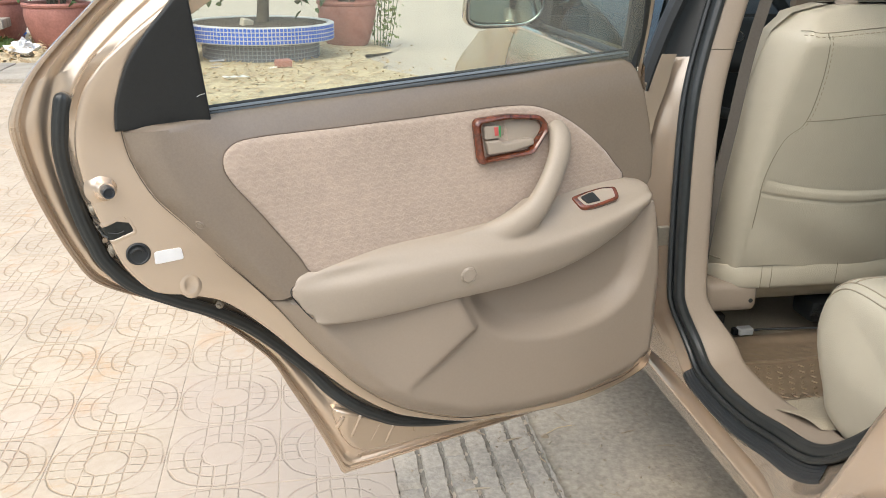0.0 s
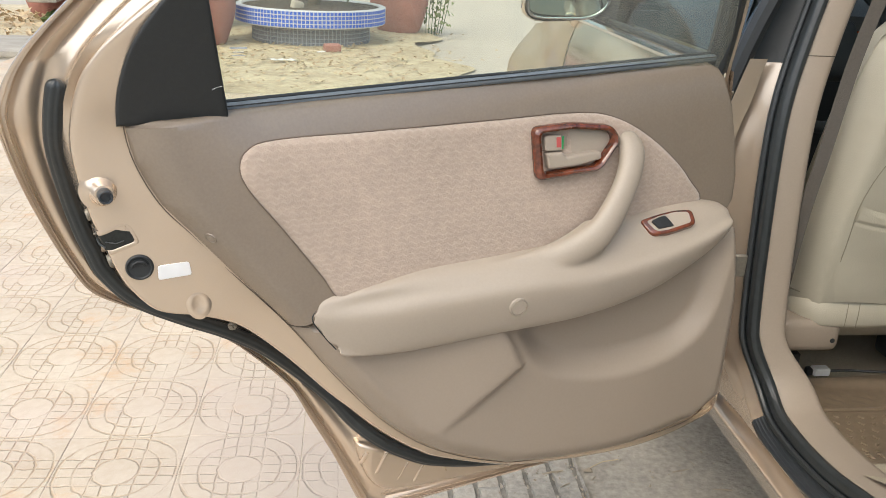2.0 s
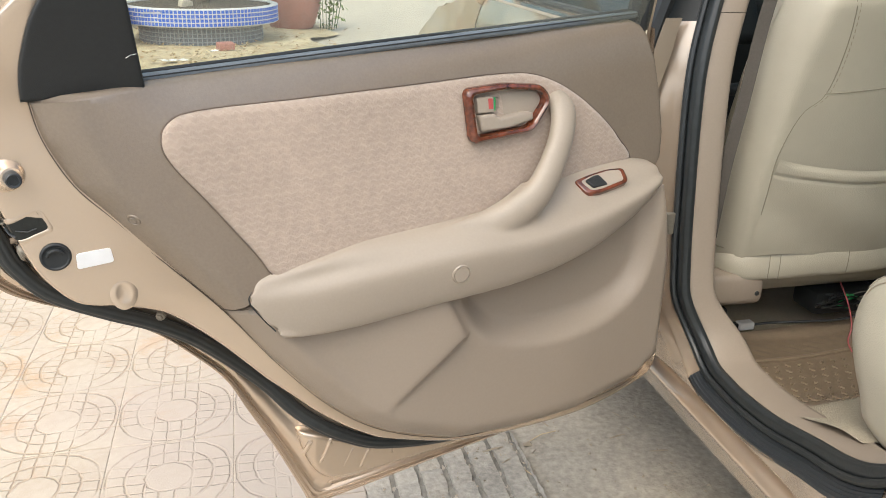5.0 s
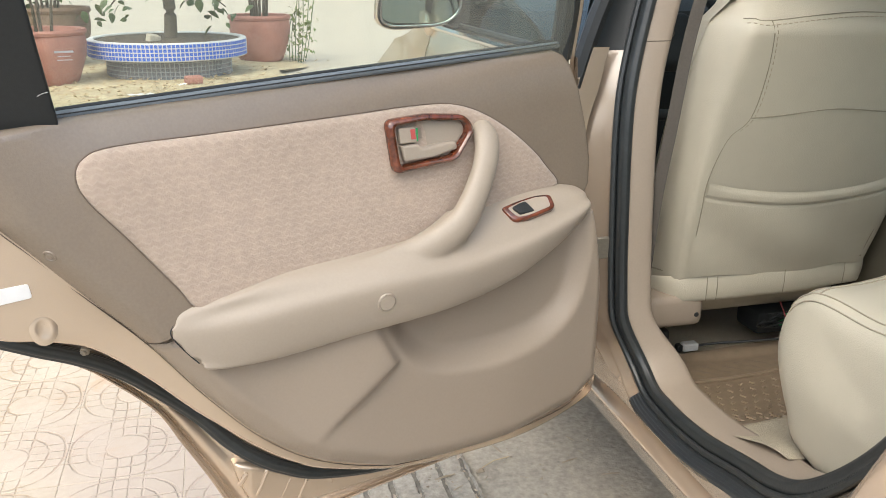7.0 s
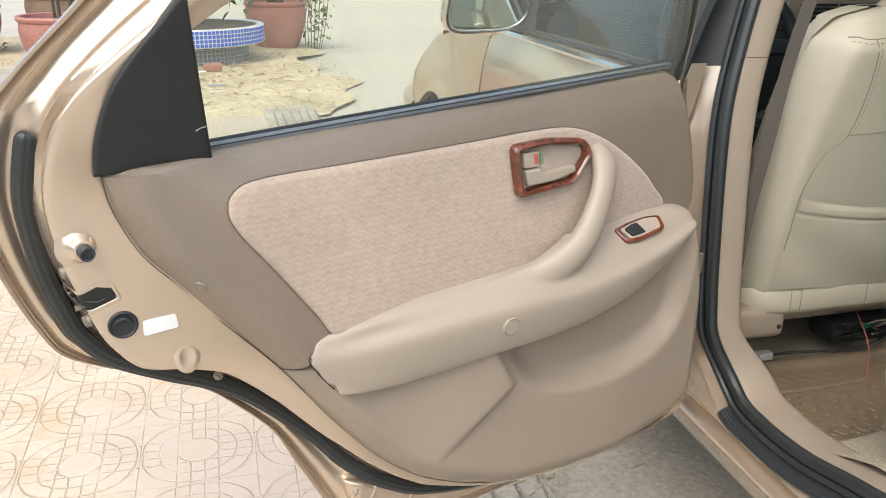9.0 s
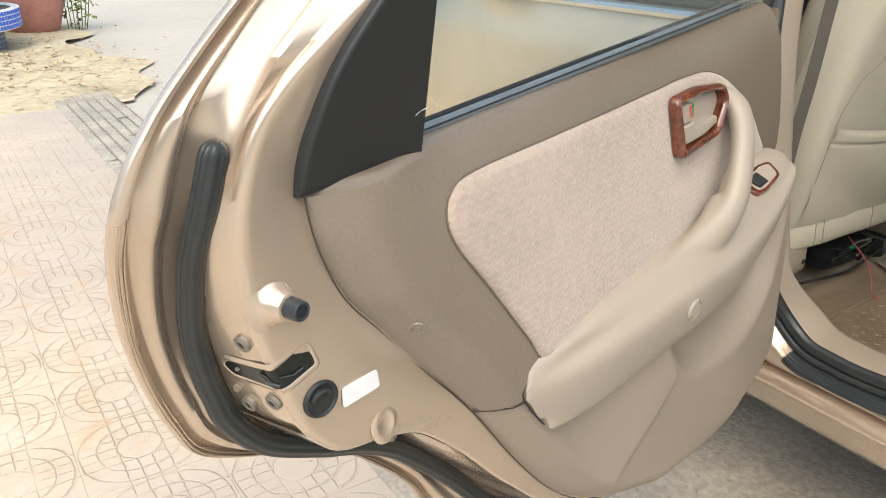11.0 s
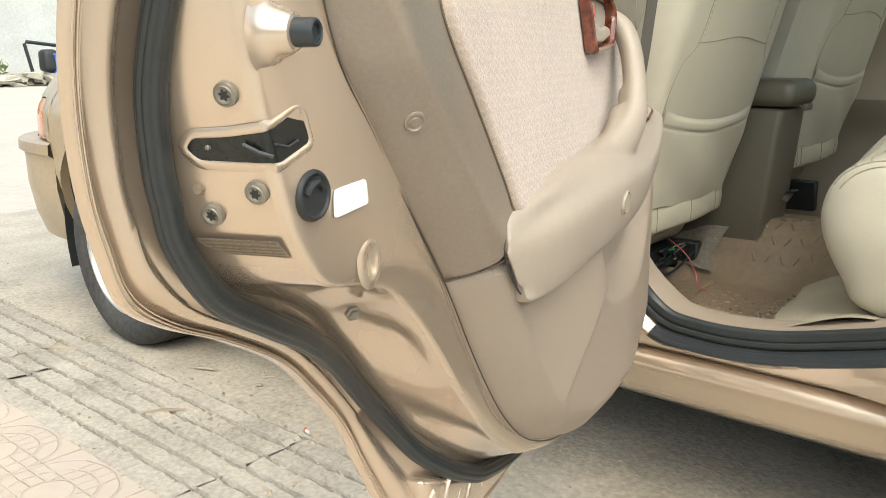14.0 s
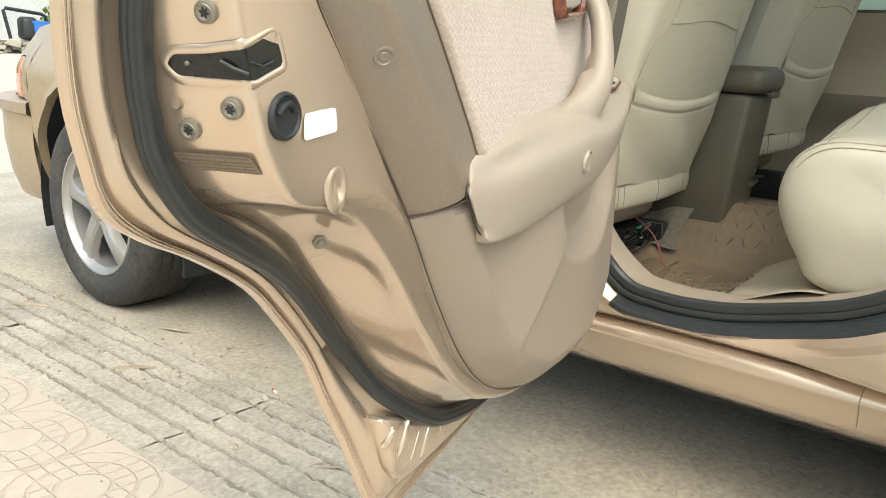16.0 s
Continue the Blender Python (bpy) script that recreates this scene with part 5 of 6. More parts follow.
def build_shell():
    part("roof_panel", loft([[(0.215 + w * 1.19, y, 1.385 + 0.05 * math.sin(w * math.pi)) for w in np.linspace(0, 1, 9)] for y in np.linspace(-0.75, 0.68, 8)]), PAINT, CAR)
    part("roof_lining", loft([[(0.235 + w * 1.15, y, 1.36 + 0.05 * math.sin(w * math.pi)) for w in np.linspace(0, 1, 9)] for y in np.linspace(-0.75, 0.68, 8)]), BEIGE, CAR)
    part("far_side", loft([[(1.62 - side_x(z), y, z) for z in np.linspace(0.22, 0.95, 8)] for y in np.linspace(-2.1, 2.3, 12)]), PAINT, CAR)
    part("far_pillar", box((1.45, 0.10, 0.9), (1.55, 0.22, 1.38), 0.02, 2), FARTRIM, CAR)
    part("far_door_trim", loft([[(1.53 - 0.05 * math.exp(-((z - 0.72) / 0.06) ** 2), y, z) for z in np.linspace(0.3, 0.98, 20)] for y in np.linspace(-1.0, 1.1, 12)]), FARTRIM, CAR, "taupe far door trim")
    fg = part("far_glass", loft([[(1.53 - 0.35 * (z - 0.97), y, z) for z in np.linspace(0.97, 1.37, 4)] for y in (-0.8, 1.1)]), DEEPGLASS, CAR)
    fg.visible_shadow = False
    part("car_floor", loft([[(x, y, 0.315 + 0.125 * smooth(0.60, 0.74, x) * smooth(1.0, 0.9, x) + 0.10 * smooth(0.0, -0.22, y) + 0.012 * math.sin(x * 13 + y * 9) * math.sin(y * 17)) for x in np.linspace(0.13, 1.5, 40)] for y in np.linspace(-0.35, 1.3, 40)]), CARPET, CAR, "cream carpeted cabin floor")
    # Black blocks hung below the floor to cut light and darken beneath the car.
    part("under_shade_block", box((0.30, -0.70, 0.140), (1.50, 1.30, 0.262), 0.02, 2), BLACK, CAR)
    part("under_shade_block", box((0.50, -2.2, 0.10), (1.50, 2.3, 0.262), 0.0), BLACK, CAR)
    rows = []
    for y in np.linspace(-0.56, -2.2, 80):
        d = y + 0.92
        low = 0.30 + math.sqrt(max(0, 0.365 ** 2 - d * d)) if abs(d) < 0.365 else 0.29
        top = float(np.interp(-y, [0.44, 0.50, 0.57, 0.63, 0.69, 0.76, 0.8], [0.40, 0.452, 0.535, 0.665, 0.81, 0.95, 0.96]))
        lo2 = min(low, top - 0.004)
        rows.append([(side_x(z) - 0.012 * smooth(0.05, 0.0, z - low) * (abs(d) < 0.365) + 0.03 * smooth(0.05, 0.0, top - z), y, z) for z in np.linspace(lo2, top, 16)])
    part("rear_quarter", loft(rows), PAINT, CAR, "champagne gold rear quarter panel")
    part("rear_wheel_well", loft([[(x, -0.92 + 0.37 * math.cos(a), 0.30 + 0.37 * math.sin(a)) for a in np.linspace(-0.3, math.pi + 0.3, 24)] for x in (-0.02, 0.3)]), BLACK, CAR)
    part("pillar_c", loft([[(side_x(0.95), -1.0, 0.95), (side_x(0.95), -1.5, 0.95)], [(0.20, -0.72, 1.37), (0.20, -1.0, 1.37)]]), PAINT, CAR)
    rg = part("rear_glass", loft([[(0.25, -0.78, 1.37), (1.38, -0.78, 1.37)], [(0.15, -1.5, 1.0), (1.47, -1.5, 1.0)]]), DARKGLASS, CAR)
    rg.visible_shadow = False
    part("boot_lid", box((0.1, -2.2, 0.4), (1.52, -1.48, 1.0), 0.06, 3), PAINT, CAR)


build_shell()


# ---------------------------------------------------------------- cabin
def seat_y(z):
    return 0.312 - 0.268 * z


def stitches(line, onto, dash=0.006, gap=0.0045):
    """A row of short thread stitches laid along a line on a surface."""
    p = np.array(line, float)
    d = np.concatenate([[0], np.cumsum(np.linalg.norm(np.diff(p, axis=0), axis=1))])
    at = lambda q: (float(np.interp(q, d, p[:, 0])), float(np.interp(q, d, p[:, 1])))
    return join(*[tube(onto([at(q), at(q + dash)], 0.0006), 0.0008, 5) for q in np.arange(0.004, d[-1] - dash, dash + gap)])


def build_front_seat(x0, dy, dz):
    def half(z):
        return 0.265 * float(np.interp(z, [0.48, 0.55, 0.7, 0.9, 1.0, 1.05, 1.085, 1.10], [0.90, 0.95, 1.0, 0.99, 0.96, 0.92, 0.80, 0.55]))

    def back(x, z):
        """Rear face of the backrest."""
        w = abs(x) / half(z)
        sag = 0.010 * math.sin(6 * x + 8 * z) * smooth(1.0, 0.7, w) * smooth(0.5, 0.6, z)
        return seat_y(z) - 0.020 * (1 - w ** 2) + 0.05 * smooth(1.03, 1.10, z) + 0.002 * math.sin(31 * x + 17 * z) - sag * 0.4

    rails = []
    for z in np.concatenate([np.linspace(0.515, 1.0, 34), np.linspace(1.01, 1.10, 12)]):
        h = half(z)
        ring = []
        for a in np.linspace(0, 2 * math.pi, 56, endpoint=False):
            cx, cy = math.cos(a), math.sin(a)
            px = h * math.copysign(abs(cx) ** 0.38, cx)
            if cy < 0:
                edge = smooth(0.80, 1.0, abs(px) / h)
                py = back(px * 0.97, z) + 0.045 * edge ** 2 * 1.6
            else:
                py = seat_y(z) + 0.07 + 0.07 * abs(cy) ** 0.5
            ring.append((px, py, z))
        rails.append(ring)
    M = Matrix.Translation((x0, dy, dz))
    seat = part("front_seat", loft(rails, closed=True, cap=True), LEATHER, CAR, "cream leather front seat with back pocket", M)
    onback = lambda pts, o=0.0: [(x, back(x, z) - o, z) for x, z in pts]
    C = 0.443
    L = lambda pts: [(x - C, z) for x, z in pts]
    mir = lambda pts: [(-x, z) for x, z in pts]
    v = [tuple(q) for q in catmull(L([(0.270, 1.052), (0.280, 0.97), (0.277, 0.885), (0.249, 0.845), (0.233, 0.765), (0.236, 0.70), (0.240, 0.62), (0.247, 0.515)]), 6)]
    for s in (v, mir(v)):
        part("seam", tube(onback(s, 0.0002), 0.0011, 6), SEAMLINE, seat)
        part("stitching", stitches([(x + (0.006 if s is v else -0.006), z) for x, z in s[:17]], onback), STITCH, seat)
    pt = [tuple(q) for q in catmull(L([(0.277, 0.885), (0.334, 0.889), (0.443, 0.898), (0.55, 0.889), (0.609, 0.885)]), 5)]
    part("seam", tube(onback(pt, 0.0004), 0.0012, 6), SEAMLINE, seat)
    ts = [tuple(q) for q in catmull(L([(0.222, 1.056), (0.240, 1.056), (0.272, 1.053), (0.443, 1.066), (0.614, 1.053), (0.664, 1.056)]), 5)]
    part("seam", tube(onback(ts, 0.0004), 0.0010, 6), SEAMLINE, seat)
    part("stitching", stitches([(x, z - 0.007) for x, z in ts], onback), STITCH, seat)
    # slack pocket: a bag of leather with a gathered rolled hem
    cols, rws = 30, 64
    grid = []
    for j in range(rws):
        f = j / (rws - 1)
        row = []
        for i in range(cols):
            e = i / (cols - 1)
            x = (e - 0.5) * 0.415
            zt = 0.762 - 0.028 * math.sin(math.pi * e) ** 0.8
            z = 0.552 + (zt - 0.552) * f + 0.008 * math.sin(3 * math.pi * e) * (1 - f)
            hem = smooth(0.845, 0.895, f) * smooth(1.0, 0.935, f)
            belly = 0.011 * math.sin(math.pi * e) ** 0.6 * math.sin(math.pi * (0.12 + 0.80 * f)) + 0.003 * math.sin(9 * e + 8 * f) + 0.0045 * hem * math.sin(math.pi * e) ** 0.4 - 0.003 * math.exp(-((f - 0.85) / 0.012) ** 2)
            row.append((x, back(x, z) - 0.002 - belly, z))
        grid.append(row)
    part("seat_pocket", loft(grid), LEATHER, seat, "slack leather back pocket")
    part("pocket_seam", tube([(x, y + 0.0012, z) for x, y, z in grid[54]], 0.0012, 6), SEAMLINE, seat)
    crease = [(x, 0.566 + 0.006 * math.sin(5 * x)) for x in np.linspace(-0.19, 0.20, 20)]
    part("cover_crease", tube(onback(crease, 0.0022), 0.0016, 6), SEAMLINE, seat)
    # lower roll of the cover and the hinge cover
    roll = [(x, back(x, 0.53) - 0.004 + 0.05 * smooth(0.8, 1.0, abs(x) / 0.25) ** 2, 0.524 + 0.014 * math.sin(3 * x + 1)) for x in np.linspace(-0.245, 0.25, 24)]
    part("cover_roll", tube(roll, np.interp(np.linspace(0, 1, 24), [0, 0.06, 0.5, 0.94, 1], [0.014, 0.028, 0.032, 0.030, 0.016]), 16, 0.26, up=(0, 1, 0)), LEATHER, seat, "perforated leather lower cover edge")
    part("seam", tube([(x, y + 0.002, z + 0.031) for x, y, z in roll], 0.0016, 6), SEAMLINE, seat)
    for k in (4, 5, 12, 19):
        x, y, z = roll[k]
        part("cover_seam", tube([(x, y - 0.0075, z + 0.024), (x + 0.001, y - 0.0085, z), (x + 0.002, y - 0.0065, z - 0.026)], 0.0008, 5), SEAMLINE, seat)
    part("hinge_cover", box((-0.275, 0.155, 0.445), (-0.150, 0.30, 0.515), 0.016, 3), BEIGE2, seat, "beige plastic seat hinge cover")
    part("cover_screw", disc(0.005, 0.002, 0.001, 12), BLACK, seat, "", Matrix.Translation((-0.168, 0.155, 0.472)) @ Matrix.Rotation(radians(90), 4, "X"))
    part("seat_cushion", box((-0.25, 0.24, 0.42), (0.25, 0.74, 0.56), 0.05, 4), LEATHER, seat)
    part("seat_rail", box((-0.225, 0.20, 0.33), (-0.195, 0.74, 0.42), 0.004, 1), BLACK, seat, "dark steel seat rail")
    part("seat_rail", box((0.195, 0.20, 0.33), (0.225, 0.74, 0.42), 0.004, 1), BLACK, seat)
    for sx in (-0.105, 0.09):
        part("headrest_collar", lathe([(0.022, -0.03), (0.021, 0.006), (0.014, 0.012), (0.007, 0.014), (0.007, 0.2)], 20), BEIGE, seat, "", Matrix.Translation((sx, 0.09, 1.098)))
    part("headrest", box((-0.135, 0.02, 1.20), (0.135, 0.12, 1.36), 0.04, 4), LEATHER, seat)
    return seat


build_front_seat(0.443, 0.0, 0.0)
build_front_seat(1.15, -0.045, 0.07)


def build_console():
    bm = box((0.700, 0.045, 0.34), (0.858, 0.46, 0.742), 0.014, 3)
    for v in bm.verts:
        v.co.y += 0.10 * (0.735 - v.co.z)
        v.co.x = 0.780 + (v.co.x - 0.780) * (1.0 + 0.10 * (0.735 - v.co.z))
    con = part("centre_console", bm, GREY, CAR, "dark taupe centre console", angle=30)
    part("console_front", box((0.69, 0.44, 0.34), (0.90, 1.0, 0.60), 0.03, 3), GREY, con)
    part("console_seam", box((0.815, 0.0445, 0.535), (0.859, 0.0600, 0.539), 0.001, 1), BLACK, con)
    part("console_lid", box((0.692, 0.020, 0.745), (0.864, 0.40, 0.808), 0.026, 5), GREY, con, "padded console lid")
    part("lid_latch", box((0.775, 0.016, 0.735), (0.815, 0.03, 0.752), 0.004, 2), GREY, con)
    part("console_handle", tube([(0.813, 0.060, 0.52), (0.860, 0.066, 0.525)], 0.008, 8), GREY, con)


build_console()


def build_rear_seat():
    rails = []
    ends = [(0.1585, 0.25), (0.1590, 0.55), (0.1610, 0.76), (0.1650, 0.86), (0.1720, 0.92), (0.1790, 0.948), (0.1860, 0.966), (0.1960, 0.983), (0.2080, 0.994), (0.2250, 1.0)] + [(x, 1.0) for x in np.linspace(0.26, 1.46, 24)]
    sec = catmull([(-0.80, 0.43), (-0.55, 0.435), (-0.30, 0.445), (-0.245, 0.50), (-0.205, 0.585), (-0.212, 0.650), (-0.25, 0.690), (-0.32, 0.705), (-0.45, 0.712), (-0.65, 0.728), (-0.80, 0.745)], 5)
    for x, r in ends:
        rails.append([(x - 0.010 * math.sin(math.pi * min(1.0, max(0.0, (z - 0.44) / 0.25))) * smooth(0.95, 0.7, r), -0.50 + (y + 0.50) * r, 0.565 + (z - 0.565) * r + 0.055 * smooth(0.20, 0.60, x) * smooth(0.56, 0.68, z) + 0.003 * math.sin(20 * x + 30 * y)) for y, z in sec])
    seat = part("rear_seat", loft(rails, closed=True, cap=True), LEATHER, CAR, "cream leather rear bench cushion with double stitching")
    for k in (4, 6):
        part("stitching", tube([(x - 0.0006, y, z + 0.0006) for x, y, z in rails[k][26:]], 0.0012, 5), STITCH, seat)
    for k in (30, 32):
        part("front_seam", tube([(r[k][0], r[k][1] + 0.0004, r[k][2] + 0.0006) for r in rails[6:]], 0.0013, 5), STITCH, seat)
    part("seat_back", loft([[(x, y, z) for x in np.linspace(0.2, 1.42, 12)] for y, z in ((-0.74, 0.62), (-0.70, 0.70), (-0.82, 1.1), (-0.95, 1.12))]), LEATHER, seat)


build_rear_seat()


def build_dash():
    d = part("dashboard", loft([[(x, y + 0.06 * (x - 0.8) ** 2, z) for x in np.linspace(0.12, 1.5, 16)] for y, z in ((1.0, 0.5), (0.92, 0.60), (0.90, 0.80), (0.86, 0.92), (0.88, 1.02), (0.98, 1.055), (1.3, 1.0))]), DASH, CAR, "dark grey dashboard with wood strip")
    part("wood_strip", loft([[(x, 0.872 + 0.06 * (x - 0.8) ** 2, z) for x in np.linspace(0.5, 1.45, 12)] for z in (0.955, 0.985)]), WOOD, d)
    part("vent_panel", box((0.70, 0.85, 0.995), (1.02, 0.885, 1.065), 0.01, 2), BEIGE2, d)
    for k in range(2):
        for j in range(5):
            part("vent_slat", box((0.735 + 0.125 * k, 0.842, 1.003 + 0.011 * j), (0.845 + 0.125 * k, 0.852, 1.008 + 0.011 * j)), BLACK, d)
    wm = Matrix.Translation((0.43, 0.68, 0.96)) @ Matrix.Rotation(radians(65), 4, "X")
    ring = [(0.185 * math.cos(a), 0.185 * math.sin(a), 0) for a in np.linspace(0, 2 * math.pi, 41)]
    w = part("steering_wheel", tube(ring, 0.015, 10, cap=False), DASH, CAR, "dark grey steering wheel with airbag hub", wm)
    part("airbag_hub", box((-0.09, -0.075, -0.03), (0.09, 0.07, 0.03), 0.03, 4), DASH, w)
    ring = [(0.022 * math.cos(a), 0.015 * math.sin(a) + 0.01, 0.031) for a in np.linspace(0, 2 * math.pi, 21)]
    part("hub_badge", tube(ring, 0.0016, 6, cap=False), CHROME, w)
    part("wheel_spoke", box((-0.175, -0.02, -0.015), (0.175, 0.02, 0.012), 0.01, 2), DASH, w)
    part("front_door_trim", loft([[(0.12 + 0.03 * math.exp(-((z - 0.75) / 0.05) ** 2), y, z) for z in np.linspace(0.4, 0.96, 14)] for y in np.linspace(0.24, 1.1, 8)]), BEIGE2, CAR)


build_dash()


def build_mats():
    # moulded brown vinyl tray behind the driver's seat and over the tunnel
    def mat_z(x, y):
        rib = 0.0
        gx, gy = (x + y) / 0.036, (x - y) / 0.060
        fx, fy = gx - math.floor(gx), gy - math.floor(gy)
        if 0.30 < x < 0.60 and 0.14 < y < 0.20 and 0.25 < fx < 0.62 and 0.15 < fy < 0.85:
            rib = 0.0015
        wall = 0.010 * smooth(0.028, 0.0, min(x - 0.168, 0.245 - y + 0.02 * math.sin(9 * x)))
        return 0.334 + rib + wall + 0.138 * smooth(0.60, 0.76, x) * smooth(1.02, 0.9, x) + 0.060 * smooth(0.0, -0.16, y) + 0.006 * math.sin(11 * x + 5 * y)

    rows = [[(x, y, mat_z(x, y)) for x in np.linspace(0.168, 1.40, 150)] for y in np.linspace(-0.16, 0.245, 70)]
    bm = loft(rows)
    tagged(part("floor_mat", bm, MAT, None, angle=30), "brown moulded vinyl floor mat with tread ribs", "floor mat")
    bars = []
    for i in range(13):
        for j in range(9):
            x, y = 0.235 + 0.026 * i + (0.013 if j % 2 else 0), -0.085 + 0.024 * j
            bars.append((x, y, 35 if (i + j) % 2 else -55, 0.0055))
    for i in range(5):
        for j in range(7):
            x, y = 0.672 + 0.030 * i, -0.09 + 0.033 * j
            bars.append((x, y, 45 if (i + j) % 2 else -45, 0.011))
    mat_ob, shapes = bpy.data.objects["floor_mat"], {}
    for x, y, a, ln in bars:
        if y > 0.11 - 0.02 * (x > 0.6):
            continue
        slope = (mat_z(x + 0.01, y) - mat_z(x - 0.01, y)) / 0.02
        m = pose(x, y, mat_z(x, y), 0, -math.degrees(math.atan(slope)), a)
        if ln not in shapes:
            shapes[ln] = part("tread_bar", box((-ln, -0.0026, -0.002), (ln, 0.0026, 0.0030), 0.0010, 1), MAT, mat_ob, "", m).data
        else:
            ob = new("tread_bar", shapes[ln])
            ob.parent, ob.matrix_basis = mat_ob, m
    lip = [(x, 0.128 + 0.03 * (x - 0.25), mat_z(x, 0.128 + 0.03 * (x - 0.25)) + 0.002) for x in np.linspace(0.215, 0.60, 24)]
    part("mat_ridge", tube(lip, 0.0045, 8), MAT, mat_ob)
    wire = catmull([(0.345, 0.272, 0.338), (0.40, 0.262, 0.345), (0.47, 0.235, 0.355), (0.55, 0.215, 0.365), (0.63, 0.205, 0.40)], 6)
    w = tagged(part("seat_wire", tube(wire, 0.0028, 6), BLACK), "thin black cable with white plug under the seat", "cable")
    part("plug", box((0.325, 0.262, 0.330), (0.362, 0.284, 0.348), 0.003, 1), WHITE, w, "white plastic plug")
    part("plug_collar", box((0.312, 0.266, 0.330), (0.325, 0.282, 0.346), 0.002, 1), BLACK, w)
    red = catmull([(0.52, 0.22, 0.45), (0.505, 0.165, 0.42), (0.50, 0.14, 0.385), (0.485, 0.125, 0.362), (0.478, 0.10, 0.350)], 5)
    tagged(part("red_wire", tube(red, 0.0016, 6), PINKWIRE), "loose red wire hanging below the seat", "cable")
    box_ = tagged(part("wire_box", box((0.49, 0.245, 0.36), (0.655, 0.33, 0.415), 0.012, 2), BLACK), "black control box under the seat", "control unit")
    for k in range(7):
        c = np.array((0.50 + 0.02 * k, 0.232, 0.40))
        r = [c + np.array((0.02 * math.sin(3 * a + k), -0.012 * math.sin(2 * a + k), 0.018 * math.cos(a * 1.3 + k))) for a in np.linspace(0, 4, 14)]
        part("wire_loop", tube(r, 0.0028, 5), (BLACK, BLACK, BLACK, GREEN, BLACK, STEEL, BLACK)[k], box_)
    # cloth scrap and carpet flap at the foot of the bench
    rows = []
    for f in np.linspace(0, 1, 16):
        row = []
        for x in np.linspace(0.145, 0.78, 30):
            yf = -0.135 + 0.16 * (x - 0.2) + 0.006 * math.sin(23 * x)
            y = yf + (-0.32 - yf) * f
            row.append((x, y, 0.341 + 0.060 * smooth(0.0, -0.16, y) + 0.05 * smooth(-0.12, -0.30, y) + 0.138 * smooth(0.62, 0.78, x) + 0.008 * math.sin(16 * x + 9 * y) * math.sin(7 * y + 1)))
        rows.append(row)
    tagged(part("carpet_flap", loft(rows), CARPET), "cream carpet flap at the foot of the rear bench", "carpet")
    rows = [[(x + 0.012 * math.sin(30 * y), y + 0.010 * math.sin(40 * x), 0.356 + 0.138 * smooth(0.60, 0.76, x) + 0.005 * math.sin(60 * x) * math.sin(50 * y)) for x in np.linspace(0.625, 0.715, 18)] for y in np.linspace(0.15, 0.34, 22)]
    tagged(part("foam_scrap", loft(rows), INSUL), "crumpled pale insulation scrap beside the console", "insulation")


build_mats()


# ---------------------------------------------------------------- ground
P = 0.271
PX, PY = -0.493, 0.553


def build_ground():
    gz = lambda x, y: 0.010 * math.sin(1.3 * x + 0.7 * y) * math.sin(0.9 * y - 0.4 * x) * smooth(2.0, 5.0, math.hypot(x, y - 1)) - 0.016
    xs = np.concatenate([[-400, -120, -40, -15], np.linspace(-8, 8, 33), [15, 40, 120, 400]])
    ys = np.concatenate([[-400, -120, -40, -12], np.linspace(-6, 14, 41), [20, 40, 120, 400]])
    tagged(part("ground", loft([[(x, y, gz(x, y)) for x in xs] for y in ys]), ROAD), "pale sunlit concrete yard with dust and cracks", "ground", kind="structure")
    # stained slab under the car
    rng = np.random.default_rng(4)
    ys = np.linspace(-3.0, 4.1, 160)
    edge = -0.118 + 0.018 * np.cumsum(rng.normal(0, 0.25, 160)) * 0.15 + rng.normal(0, 0.006, 160)
    worn = lambda x, y: y + smooth(2.6, 4.1, y) * (0.45 * math.sin(1.9 * x + 0.6) + 0.16 * math.sin(6.1 * x) + 0.06 * math.sin(17 * x))
    rows = [[(x if k else float(e), worn(x, y), 0.003 + 0.003 * math.sin(5 * x + 3 * y) + (0.0 if k else -0.008)) for k, x in enumerate([0] + list(np.linspace(-0.09, 2.4, 48)))] for y, e in zip(ys, edge)]
    tagged(part("pavement_slab", loft(rows), CONCRETE), "rough stained concrete slab under the car", "pavement", kind="structure")
    # dirt bed
    rows = []
    for f in np.linspace(0, 1, 60):
        near = lambda x: 4.92 + 1.40 * smooth(-1.95, -2.25, x)
        edge = lambda x: near(x) + f * (10.6 - near(x))
        y = 4.75 + f * 5.85
        rows.append([(x, edge(x) + 0.06 * math.sin(3 * x) * smooth(-2.3, -1.9, x), 0.006 + 0.02 * smooth(0.0, 0.5, min(y - 4.75, 0.35 + 0.1 * math.sin(y * 5) - x)) * (1 + 0.6 * math.sin(7 * x + 5 * y) * math.sin(9 * y))) for x in np.linspace(-6.5, 0.22 + 0.16 * math.sin(2.3 * y) + 0.09 * math.sin(6.1 * y + 1), 60)])
    tagged(part("dirt_bed", loft(rows), DIRT), "dry yellowish dirt with fallen leaves", "dirt", kind="structure")


build_ground()


